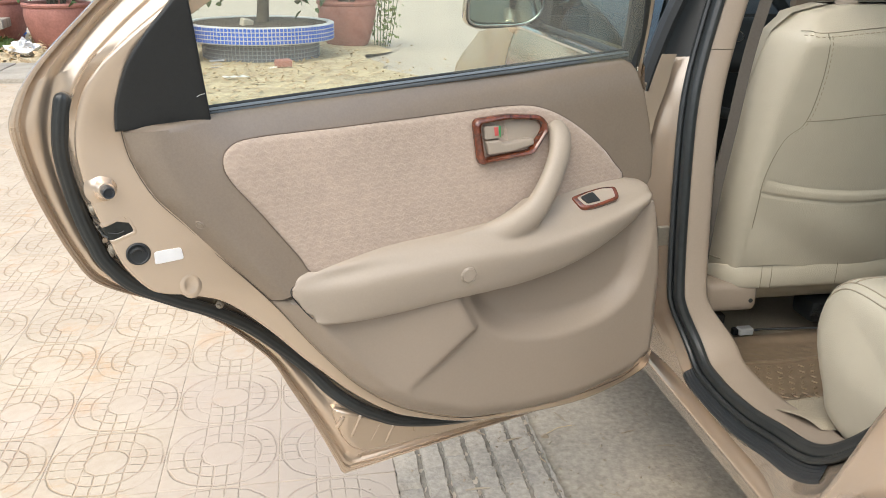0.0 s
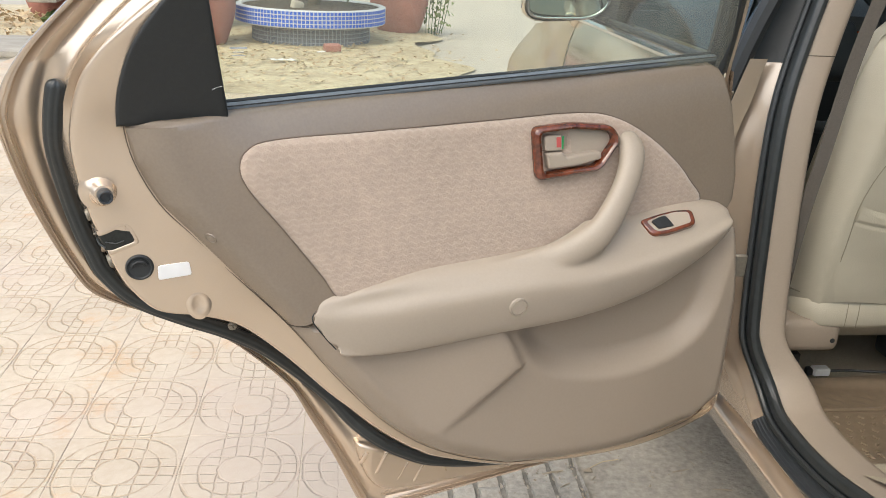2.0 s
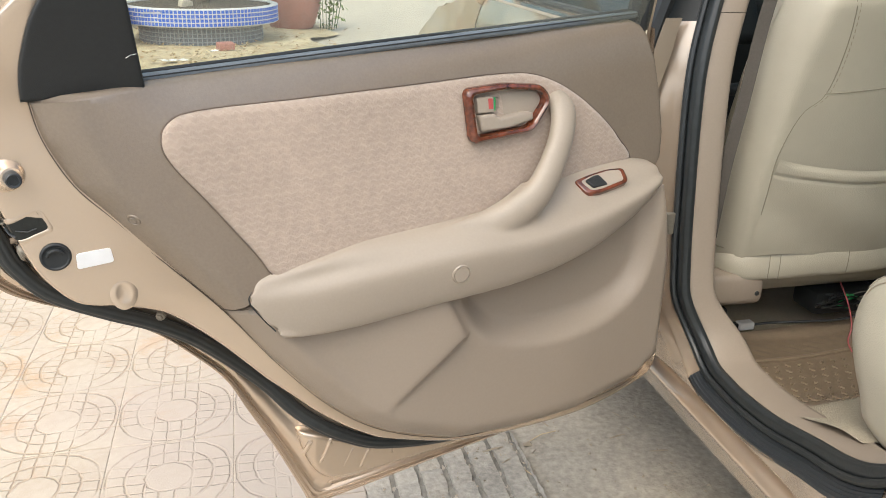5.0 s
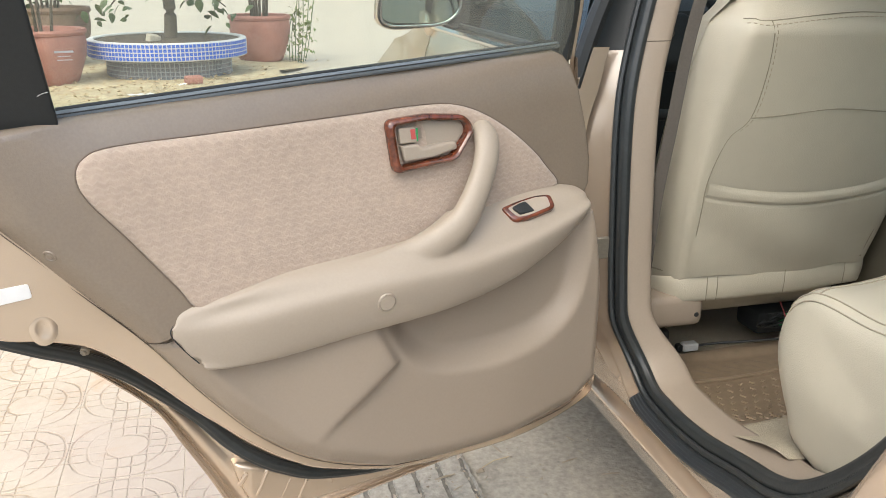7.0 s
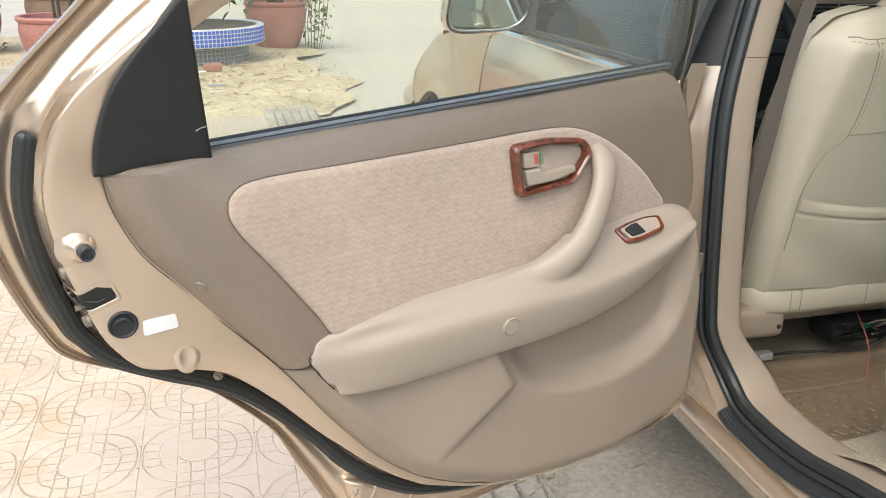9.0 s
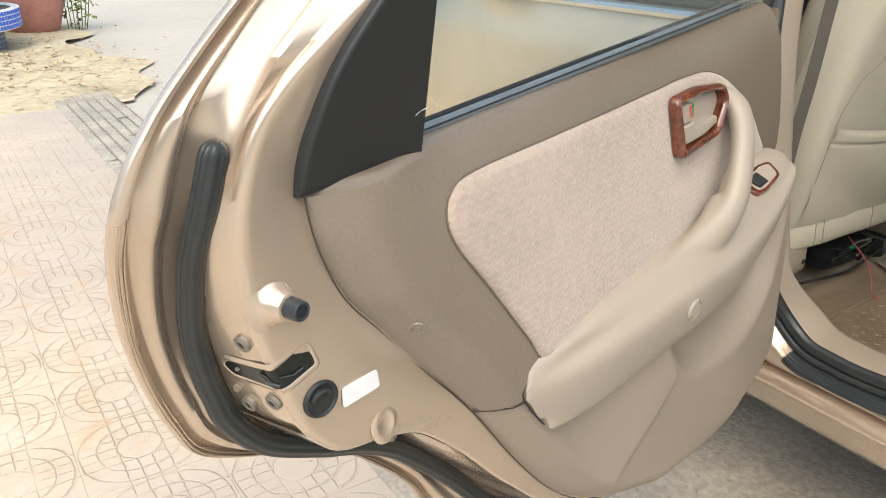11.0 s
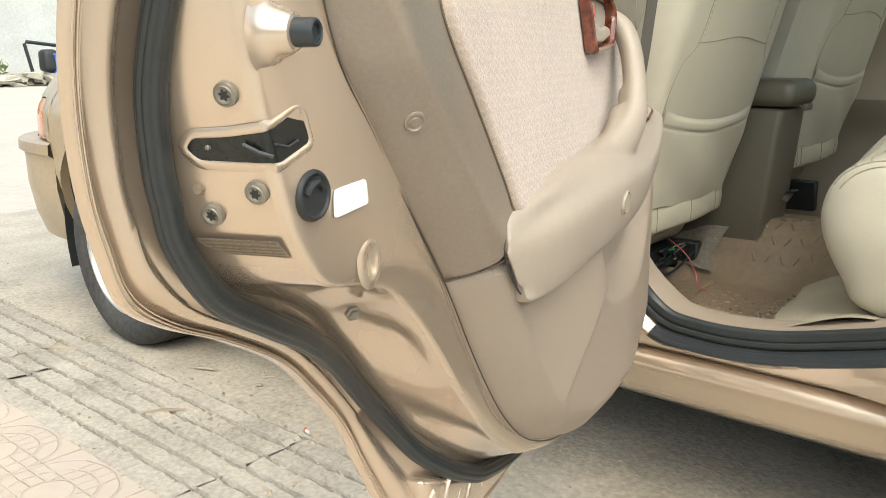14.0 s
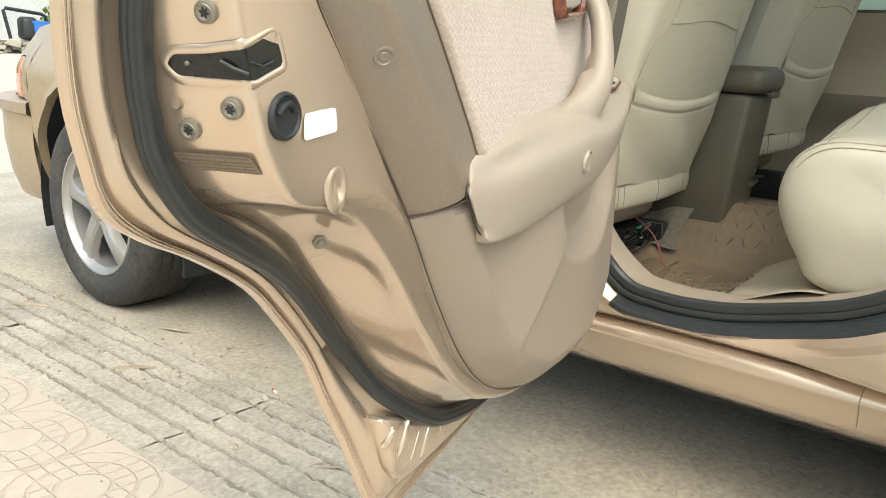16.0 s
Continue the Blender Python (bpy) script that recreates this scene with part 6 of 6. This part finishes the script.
def build_planter():
    pl = tagged(new("planter"), "round raised tree planter faced with blue mosaic tiles", "planter")
    pl.matrix_basis = place(-1.09, 8.05, 0.0)
    part("base", lathe([(0.60, 0.0), (0.62, 0.02), (0.62, 0.215)], 64), GROUT, pl)
    part("rim", lathe([(0.62, 0.205), (0.775, 0.208), (0.785, 0.216), (0.785, 0.374), (0.77, 0.382), (0.725, 0.382), (0.715, 0.372), (0.715, 0.30)], 64), PALEGROUT, pl, "pale mortar rim")
    part("soil", lathe([(0.0001, 0.37), (0.3, 0.39), (0.72, 0.366)], 40), SOIL, pl)
    tile = lambda w, h: box((-w / 2, -0.002, -h / 2), (w / 2, 0.003, h / 2), 0.001, 1)

    def wall(name, m, radius, rows, n, z0, size, pitch):
        me = None
        for j in range(rows):
            for i in range(n):
                a = -math.pi + 0.15 + (math.pi - 0.3) * i / n
                mx = Matrix.Translation((radius * math.cos(a), radius * math.sin(a), z0 + pitch * j)) @ Matrix.Rotation(a + math.pi / 2, 4, "Z")
                if me is None:
                    ob = part(name, tile(size, size), m, pl, "", mx)
                    me = ob.data
                else:
                    ob = new(name, me)
                    ob.parent, ob.matrix_basis = pl, mx

    wall("blue_tile", BLUE, 0.786, 4, 56, 0.236, 0.030, 0.0395)
    wall("grey_tile", GREYTILE, 0.621, 5, 40, 0.034, 0.034, 0.041)
    part("stone", box((-0.09, -0.06, 0.35), (0.03, 0.04, 0.45), 0.02, 2), ROCK, pl, "", pose(-0.20, -0.38, 0, 8, 12, 30))
    return pl


build_planter()


def leaf_mesh(length, width, fold=0.2):
    bm = bmesh.new()
    prof = [(0, 0.0), (0.2, 0.75), (0.45, 1.0), (0.75, 0.65), (1.0, 0.0)]
    mid = [bm.verts.new((0, t * length, -0.25 * length * t * t)) for t, w in prof]
    for s in (-1, 1):
        side = [bm.verts.new((s * w * width / 2, t * length, fold * w * width / 2 - 0.25 * length * t * t)) for t, w in prof]
        for i in range(len(prof) - 1):
            vs = [mid[i], mid[i + 1], side[i + 1], side[i]]
            try:
                bm.faces.new(vs)
            except ValueError:
                pass
    bmesh.ops.remove_doubles(bm, verts=bm.verts, dist=1e-5)
    return bm


def scatter_leaves(rng, pts, n, length, spread, droop=0.4):
    """Many small leaves round the given points, in one mesh."""
    verts, faces = [], []
    base = leaf_mesh(1.0, 0.62)
    bv = [v.co.copy() for v in base.verts]
    base.verts.index_update()
    bf = [[v.index for v in f.verts] for f in base.faces]
    base.free()
    for k in range(n):
        c = np.array(pts[rng.integers(len(pts))]) + rng.normal(0, spread, 3)
        s = length * rng.uniform(0.6, 1.25)
        m = Matrix.Translation(c) @ Euler((rng.normal(-droop, 0.5), rng.normal(0, 0.5), rng.uniform(0, 6.28))).to_matrix().to_4x4() @ Matrix.Scale(s, 4)
        o = len(verts)
        verts += [tuple(m @ v) for v in bv]
        faces += [[o + i for i in f] for f in bf]
    me = bpy.data.meshes.new("leaves")
    me.from_pydata(verts, [], faces)
    bm = bmesh.new()
    bm.from_mesh(me)
    bpy.data.meshes.remove(me)
    return bm


def build_tree(x, y, z, rng):
    t = tagged(new("tree"), "small broad-leaved tree with a grey trunk in the planter", "tree")
    t.matrix_basis = place(x, y, z)
    trunk = catmull([(0, 0, -0.05), (0.02, 0.0, 0.3), (-0.01, 0.02, 0.65), (0.03, 0.0, 1.1), (0.0, 0.05, 1.6)], 6)
    part("trunk", tube(trunk, np.linspace(0.064, 0.046, len(trunk)) + 0.012 * np.exp(-np.linspace(0, 9, len(trunk))), 12), BARK, t)
    tips = []
    for k in range(16):
        a = k * 2.4
        h = 0.40 + 0.075 * k
        r = rng.uniform(0.45, 0.95)
        b = catmull([(0.02, 0.0, h), (0.4 * r * math.cos(a), 0.4 * r * math.sin(a), h + 0.16), (r * math.cos(a), r * math.sin(a), h + 0.10 + rng.uniform(-0.35, 0.2))], 5)
        part("limb", tube(b, np.linspace(0.024, 0.006, len(b)), 6), BARK, t)
        tips += [tuple(b[-1]), tuple(b[-3]), tuple(b[-5])]
    part("crown", scatter_leaves(rng, tips, 620, 0.115, 0.12), LEAF, t)


build_tree(-1.07, 8.10, 0.36, np.random.default_rng(2))


def build_pot(x, y, r, h, label, m=None, z=0.02):
    pot = tagged(part("plant_pot", lathe([(0.0001, 0.0), (0.66 * r, 0.0), (0.72 * r, 0.05 * h), (0.84 * r, 0.28 * h), (0.95 * r, 0.55 * h), (0.985 * r, 0.74 * h), (0.965 * r, 0.86 * h), (0.955 * r, 0.89 * h), (1.0 * r, 0.91 * h), (1.02 * r, 0.955 * h), (0.99 * r, 1.0 * h), (0.90 * r, 0.99 * h), (0.87 * r, 0.88 * h)], 48), m or CLAY, None, "", place(x, y, z)), label, "plant pot", "clay pots in the yard")
    part("soil", lathe([(0.0001, 0.90 * h), (0.91 * r, 0.88 * h)], 30), SOIL, pot)
    return pot


def build_plants():
    rng = np.random.default_rng(7)
    p1 = build_pot(-0.11, 9.05, 0.355, 0.52, "glazed terracotta pot with bare stems, beside the mosaic planter")
    p2 = build_pot(-2.17, 7.45, 0.38, 0.50, "large weathered terracotta pot beside the mosaic planter")
    p3 = build_pot(-2.35, 9.0, 0.42, 0.62, "brown clay bowl with a shrub", BROWNCLAY)
    p4 = build_pot(-3.35, 8.9, 0.36, 0.50, "red terracotta pot with a leafy shrub near the stone bench")
    p5 = build_pot(-4.15, 9.4, 0.34, 0.50, "red terracotta pot with a leafy shrub near the stone bench")
    for pot, n, ln, sp, hgt, stems in ((p1, 60, 0.10, 0.10, 0.75, 9), (p2, 20, 0.10, 0.10, 0.7, 3), (p3, 150, 0.10, 0.16, 0.6, 7), (p4, 260, 0.11, 0.16, 0.55, 8), (p5, 260, 0.11, 0.16, 0.55, 8)):
        x, y, z = pot.matrix_basis.translation
        sh = tagged(new("shrub"), "leafy shrub growing from a clay pot", "shrub", "shrubs in clay pots")
        sh.matrix_basis = place(x, y, z + 0.44)
        tips = []
        for k in range(stems):
            a = k * 2.39
            s = catmull([(0.08 * math.cos(a), 0.08 * math.sin(a), 0), (0.12 * math.cos(a), 0.12 * math.sin(a), 0.5 * hgt), (rng.uniform(0.15, 0.32) * math.cos(a), rng.uniform(0.15, 0.32) * math.sin(a), hgt * rng.uniform(0.8, 1.15))], 4)
            part("stem", tube(s, np.linspace(0.018, 0.006, len(s)), 6), BARK, sh)
            tips += [tuple(s[-1]), tuple(s[-3])]
        part("foliage", scatter_leaves(rng, tips, n, ln, sp), LEAF, sh)
    # weed climbing beside the pot
    w = tagged(new("weed"), "straggling green weed beside the pot", "weed")
    w.matrix_basis = place(0.32, 9.0, 0.0)
    tips = []
    for k in range(7):
        a = k * 0.9
        s = catmull([(0.03 * k - 0.1, 0.05 * math.cos(a), 0.0), (0.04 * k - 0.1, 0.08 * math.sin(a), 0.35), (0.05 * k - 0.08 + 0.05 * math.cos(a), 0.1 * math.cos(a), 0.55 + 0.08 * k)], 5)
        part("stalk", tube(s, 0.005, 5), LEAF, w)
        tips += [tuple(q) for q in s[2:]]
    part("foliage", scatter_leaves(rng, tips, 170, 0.055, 0.05), LEAFL, w)
    # litter on the dirt: leaves, twigs, chips
    verts, faces = [], []
    for k in range(2600):
        x = rng.uniform(-5.6, 0.3) if k % 3 else rng.normal(-1.2, 0.8)
        y = rng.uniform(4.8, 9.6) if k % 2 else rng.normal(6.6, 0.7)
        if not (-6 < x < 0.9 and (5.0 if x > -1.95 else 6.5) < y < 10.4) or math.hypot(x + 1.1, y - 8.05) < 0.66:
            continue
        s = rng.uniform(0.010, 0.042)
        a, tl = rng.uniform(0, 6.28), rng.normal(0, 0.35)
        o = len(verts)
        for px, py in ((-1, 0), (0, 0.45), (1, 0), (0, -0.45)):
            verts.append((x + s * (px * math.cos(a) - py * math.sin(a)), y + s * (px * math.sin(a) + py * math.cos(a)), 0.045 + s * 0.35 * (abs(px) - 0.4) + s * px * 0.3 * tl))
        faces += [(o, o + 1, o + 3), (o + 1, o + 2, o + 3)]
    me = bpy.data.meshes.new("leaf_litter")
    me.from_pydata(verts, [], faces)
    me.materials.append(LITTER)
    tagged(new("leaf_litter", me), "scattered dry fallen leaves on the dirt", "leaf litter", kind="stuff")
    # flat white fragments
    for x, y, w, a in ((-1.25, 6.35, 0.22, 10), (-0.95, 6.9, 0.10, 50), (-2.3, 6.0, 0.12, 30)):
        rows = [[(w * (i / 5 - 0.5) * (1 + 0.2 * math.sin(j * 2)), 0.35 * w * (j / 3 - 0.5), 0.004 + 0.01 * math.sin(3 * i + j)) for i in range(6)] for j in range(4)]
        tagged(part("paper_scrap", loft(rows), WHITE, None, "", pose(x, y, 0.045, 0, 0, a)), "crumpled scrap of white paper on the dirt", "paper", "paper scraps")
    tagged(part("brick_chip", box((-0.08, -0.05, 0), (0.08, 0.05, 0.07), 0.015, 2), CLAY, None, "", pose(-0.85, 7.1, 0.03, 6, 0, 20)), "broken red brick chip on the dirt", "brick")
    # kerb slabs, a concrete beam and a heap of rubbish behind them
    for k in range(4):
        tagged(part("kerb_slab", box((-2.35 - 1.02 * (k + 1), 6.33, -0.02), (-2.35 - 1.02 * k - 0.015, 7.36, 0.055), 0.012, 2), CONCRETE2), "pale worn concrete kerb slab at the edge of the pavers", "kerb slab", "kerb slabs")
    bm = box((-0.14, -1.15, -0.05), (0.14, 1.15, 0.05), 0.012, 2)
    tagged(part("concrete_beam", bm, CONCRETE2, None, "", pose(-4.12, 9.35, 0.27, -3, 0, 12)), "pale concrete beam lying on the rubbish heap", "beam")
    heap = np.random.default_rng(15)
    bag = lambda r: [(r[0] * math.sin(t) ** 0.8 * (1 + 0.18 * math.sin(5 * t)), r[1] * (1 - math.cos(t))) for t in np.linspace(0.03, math.pi - 0.03, 12)]
    for x, y, z, r, m, lab in ((-4.02, 9.45, 0.05, (0.13, 0.09), BUCKET, "crumpled blue plastic bag on the rubbish heap"), (-3.86, 8.55, 0.03, (0.12, 0.06), LEAFL, "crumpled green plastic bag on the rubbish heap"), (-3.55, 8.15, 0.03, (0.15, 0.07), WHITE, "crumpled white plastic bag on the rubbish heap")):
        bm = lathe(bag(r), 18)
        for v in bm.verts:
            v.co += Vector(heap.normal(0, 0.016, 3))
        tagged(part("plastic_bag", bm, m, None, "", pose(x, y, z, 0, 0, 40 * z)), lab, "plastic bag", "plastic bags")
    verts, faces = [], []
    for k in range(700):
        x, y = heap.uniform(-5.2, -3.0), heap.uniform(7.4, 9.3)
        s, a, h = heap.uniform(0.02, 0.055), heap.uniform(0, 6.28), 0.03 + 0.10 * heap.random() * smooth(7.4, 8.2, y)
        o = len(verts)
        for px, py in ((-1, 0), (0, 0.5), (1, 0), (0, -0.5)):
            verts.append((x + s * (px * math.cos(a) - py * math.sin(a)), y + s * (px * math.sin(a) + py * math.cos(a)), h + s * heap.normal(0, 0.4)))
        faces += [(o, o + 1, o + 3), (o + 1, o + 2, o + 3)]
    me = bpy.data.meshes.new("rubbish_heap")
    me.from_pydata(verts, [], faces)
    me.materials.append(LITTER)
    tagged(new("rubbish_heap", me), "low heap of dry leaves and scraps behind the kerb", "rubbish", kind="stuff")


build_plants()


def build_debris():
    """Grit, twigs and leaf bits on the slab and the grooved strip."""
    rng = np.random.default_rng(21)
    verts, faces = [], []
    for k in range(2600):
        x, y = (rng.uniform(-0.62, 0.25), rng.uniform(-0.6, 4.5)) if k % 3 else (rng.normal(-0.16, 0.10), rng.uniform(-0.3, 3.2))
        s = 0.0016 + 0.0035 * rng.random() ** 4
        if k % 17 == 0:
            s *= 2.2
        long = 1 + 5 * (k % 11 == 0)
        a = rng.uniform(0, 6.28)
        o = len(verts)
        z = 0.019 if x < -0.12 else 0.007
        for px, py, pz in ((-1, -0.5, 0), (1, -0.6, 0), (1, 0.6, 0), (-1, 0.5, 0), (0.1, 0, 0.9)):
            px, py = px * s * long, py * s
            verts.append((x + px * math.cos(a) - py * math.sin(a), y + px * math.sin(a) + py * math.cos(a), z + pz * s))
        faces += [(o, o + 1, o + 4), (o + 1, o + 2, o + 4), (o + 2, o + 3, o + 4), (o + 3, o, o + 4)]
    me = bpy.data.meshes.new("ground_grit")
    me.from_pydata(verts, [], faces)
    me.materials.append(GRIT)
    tagged(new("ground_grit", me), "grit, twigs and leaf crumbs on the concrete", "grit", kind="stuff")
    butt = tagged(part("cigarette_butt", tube([(-0.010, 0, 0.004), (0.006, 0, 0.004)], 0.0038, 10), WHITE, None, "", pose(-0.102, 0.795, 0.008, 0, 0, 70)), "stubbed cigarette end lying on the concrete", "litter")
    part("filter", tube([(0.006, 0, 0.004), (0.016, 0, 0.004)], 0.0040, 10), ORANGE, butt, "orange filter")
    for x, y, a, ln in ((0.161, -0.032, 40, 0.018), (-0.142, 0.326, 110, 0.05), (-0.05, 0.416, 20, 0.04), (-0.19, 0.566, 75, 0.03), (-0.147, 0.232, 95, 0.035)):
        tagged(part("dry_twig", tube([(-ln, 0, 0.002), (0, 0.006, 0.004), (ln, 0, 0.003)], 0.0014, 5), LITTER, None, "", pose(x, y, 0.010, 0, 0, a)), "thin dry twig on the concrete", "twig", "dry twigs")


build_debris()


def build_distance():
    """The far side of the yard: a rendered wall, greenery, rubble and a drum."""
    tagged(part("wall_far", box((2.0, 33.0, -0.1), (40.0, 33.4, 7.0), 0.0), WALLM), "grey rendered wall with faded painted patches", "wall", kind="structure")
    tagged(part("wall_left", box((-30.0, 24.0, -0.1), (-12.0, 24.3, 3.0), 0.0), WALLM), "low pale yard wall", "wall", kind="structure")
    # Added walls beside and behind the camera, unseen except in reflections.
    tagged(part("unseen_wall_side", box((-11.3, -12.0, -0.1), (-11.0, 15.0, 3.4), 0.0), WALLM), "plain grey wall added out of view", "wall", kind="structure")
    tagged(part("unseen_wall_behind", box((-11.0, -12.3, -0.1), (14.0, -12.0, 3.4), 0.0), WALLM), "plain grey wall added out of view", "wall", kind="structure")
    rng = np.random.default_rng(11)
    f = tagged(new("metal_fence"), "green painted corrugated metal fence panel", "fence")
    for k in range(24):
        part("fence_strip", box((4.2 + 0.19 * k, 31.2, 0.0), (4.36 + 0.19 * k, 31.26, 3.6), 0.02, 1), GREENPAINT, f)
    for x0, w, n in ((7.6, 3.0, 1500), (14.4, 1.3, 260)):
        pts = [(x0 + rng.uniform(-w, w), 30.2 + rng.uniform(-0.6, 0.6), rng.uniform(0.1, 1.3)) for _ in range(60)]
        tagged(part("grass_clump", scatter_leaves(rng, pts, 2 * n, 0.24, 0.20, -0.9), LEAFL), "tall green weeds against the far wall", "weeds", kind="stuff")
    verts, faces = [], []
    for k in range(260):
        x, y = rng.normal(11.5, 2.6), rng.normal(29.0, 0.6)
        s = rng.uniform(0.06, 0.28)
        h = 0.25 * math.exp(-((x - 11.5) / 3) ** 2) * rng.uniform(0, 1)
        o = len(verts)
        for dx in (-1, 1):
            for dy in (-1, 1):
                for dz in (0, 1):
                    verts.append((x + s * (dx + rng.normal(0, 0.3)), y + s * 0.7 * (dy + rng.normal(0, 0.3)), h + s * (0.7 * dz + rng.normal(0, 0.15))))
        faces += [[o + i for i in q] for q in ((0, 1, 3, 2), (4, 6, 7, 5), (0, 4, 5, 1), (2, 3, 7, 6), (1, 5, 7, 3))]
    me = bpy.data.meshes.new("rubble_pile")
    me.from_pydata(verts, [], faces)
    me.materials.append(ROCK)
    tagged(new("rubble_pile", me), "low heap of broken stones and rubble", "rubble", kind="stuff")
    d = tagged(part("plastic_drum", lathe([(0.0001, 0.0), (0.42, 0.0), (0.46, 0.05), (0.52, 0.85), (0.55, 0.87), (0.55, 0.92), (0.50, 0.92), (0.44, 0.2)], 40), BUCKET, None, "", pose(12.35, 28.6, 0.12, 0, 0, 0)), "big blue plastic drum on the rubble", "drum")
    part("dark_bag", box((-0.75, -0.3, 0.3), (-0.25, 0.3, 1.05), 0.15, 3), BLACK, d)
    tagged(part("steel_frame", tube([(11.45, 28.9, 0.2), (11.23, 28.9, 1.36), (11.30, 28.9, 1.42), (12.50, 28.9, 1.28), (12.62, 28.9, 1.20), (12.70, 28.9, 0.5)], 0.06, 8), BLACK), "bent black steel frame leaning by the wall", "frame")


build_distance()


# ---------------------------------------------------------------- paving, piece by piece
def build_paving():
    pave = tagged(new("pavement"), "cream patterned concrete pavers beside the car", "pavement", kind="structure")
    me = None
    rng = np.random.default_rng(5)
    for i in range(11):
        for j in range(-4, 16):
            x, y = PX - P * (i + 0.5), PY + P * (j + 0.5)
            mx = Matrix.Translation((x, y, 0.012 + 0.0004 * rng.uniform(-1, 1))) @ Euler((0.002 * rng.uniform(-1, 1), 0.002 * rng.uniform(-1, 1), 0)).to_matrix().to_4x4()
            if me is None:
                bm = box((-P / 2 + 0.0010, -P / 2 + 0.0010, -0.03), (P / 2 - 0.0010, P / 2 - 0.0010, 0.008), 0.0012, 1)
                ob = part("paver", bm, PAVER, pave, "", mx)
                me = ob.data
            else:
                ob = new("paver", me)
                ob.parent, ob.matrix_basis = pave, mx
    for i in range(6, 11):
        for j in range(16, 21):
            ob = new("paver", me)
            ob.parent, ob.matrix_basis = pave, Matrix.Translation((PX - P * (i + 0.5), PY + P * (j + 0.5), 0.012 + 0.0004 * rng.uniform(-1, 1)))
    part("mortar_bed", box((PX - 11 * P - 0.01, PY + 16 * P, -0.02), (PX - 6 * P, PY + 21.3 * P, 0.0183), 0.0), MORTAR, pave)
    # mortar showing in the joints
    part("mortar_bed", box((PX - 11 * P - 0.01, PY - 4 * P, -0.02), (PX, PY + 16 * P, 0.0183), 0.0), MORTAR, pave, "dusty mortar in the joints")
    part("strip_bed", box((-0.492, PY - 4 * P - 1.2, -0.02), (-0.121, PY + 16 * P, 0.0085), 0.0), MORTAR, pave)
    # grooved strip: bars with worn gaps between them
    me = None
    for j in range(-3, 6):
        L = 0.905
        y0 = 0.755 + L * j
        rails = []
        w = 0.371
        prof = [(0.0, -0.03), (0.0, 0.010)]
        for k in range(6):
            a = 0.010 + k * (w - 0.012) / 6
            prof += [(a, 0.012), (a + 0.045, 0.0115), (a + 0.0475, 0.001), (a + 0.0575, 0.001)]
        prof += [(w, 0.012), (w, -0.03)]
        r2 = np.random.default_rng(30 + j)
        for yy in np.linspace(0.001, L - 0.001, 60):
            rails.append([(-0.492 + px + r2.normal(0, 0.0012), y0 + yy, 0.006 + pz + r2.normal(0, 0.0017) - (0.006 * (r2.random() < 0.06) if pz > 0.005 else 0)) for px, pz in prof])
        for k in range(6):
            a = -0.492 + 0.010 + k * (w - 0.012) / 6
            dirt = [[(a + 0.0462 + e * 0.0125, y0 + yy, 0.0105 + r2.normal(0, 0.0022)) for e in (0, 0.5, 1)] for yy in np.linspace(0.003, L - 0.003, 60)]
            part("groove_dirt", loft(dirt), GROOVE, pave)
        part("tactile_slab", loft(rails), CONCRETE2, pave, "grooved grey concrete strip", angle=30)


build_paving()
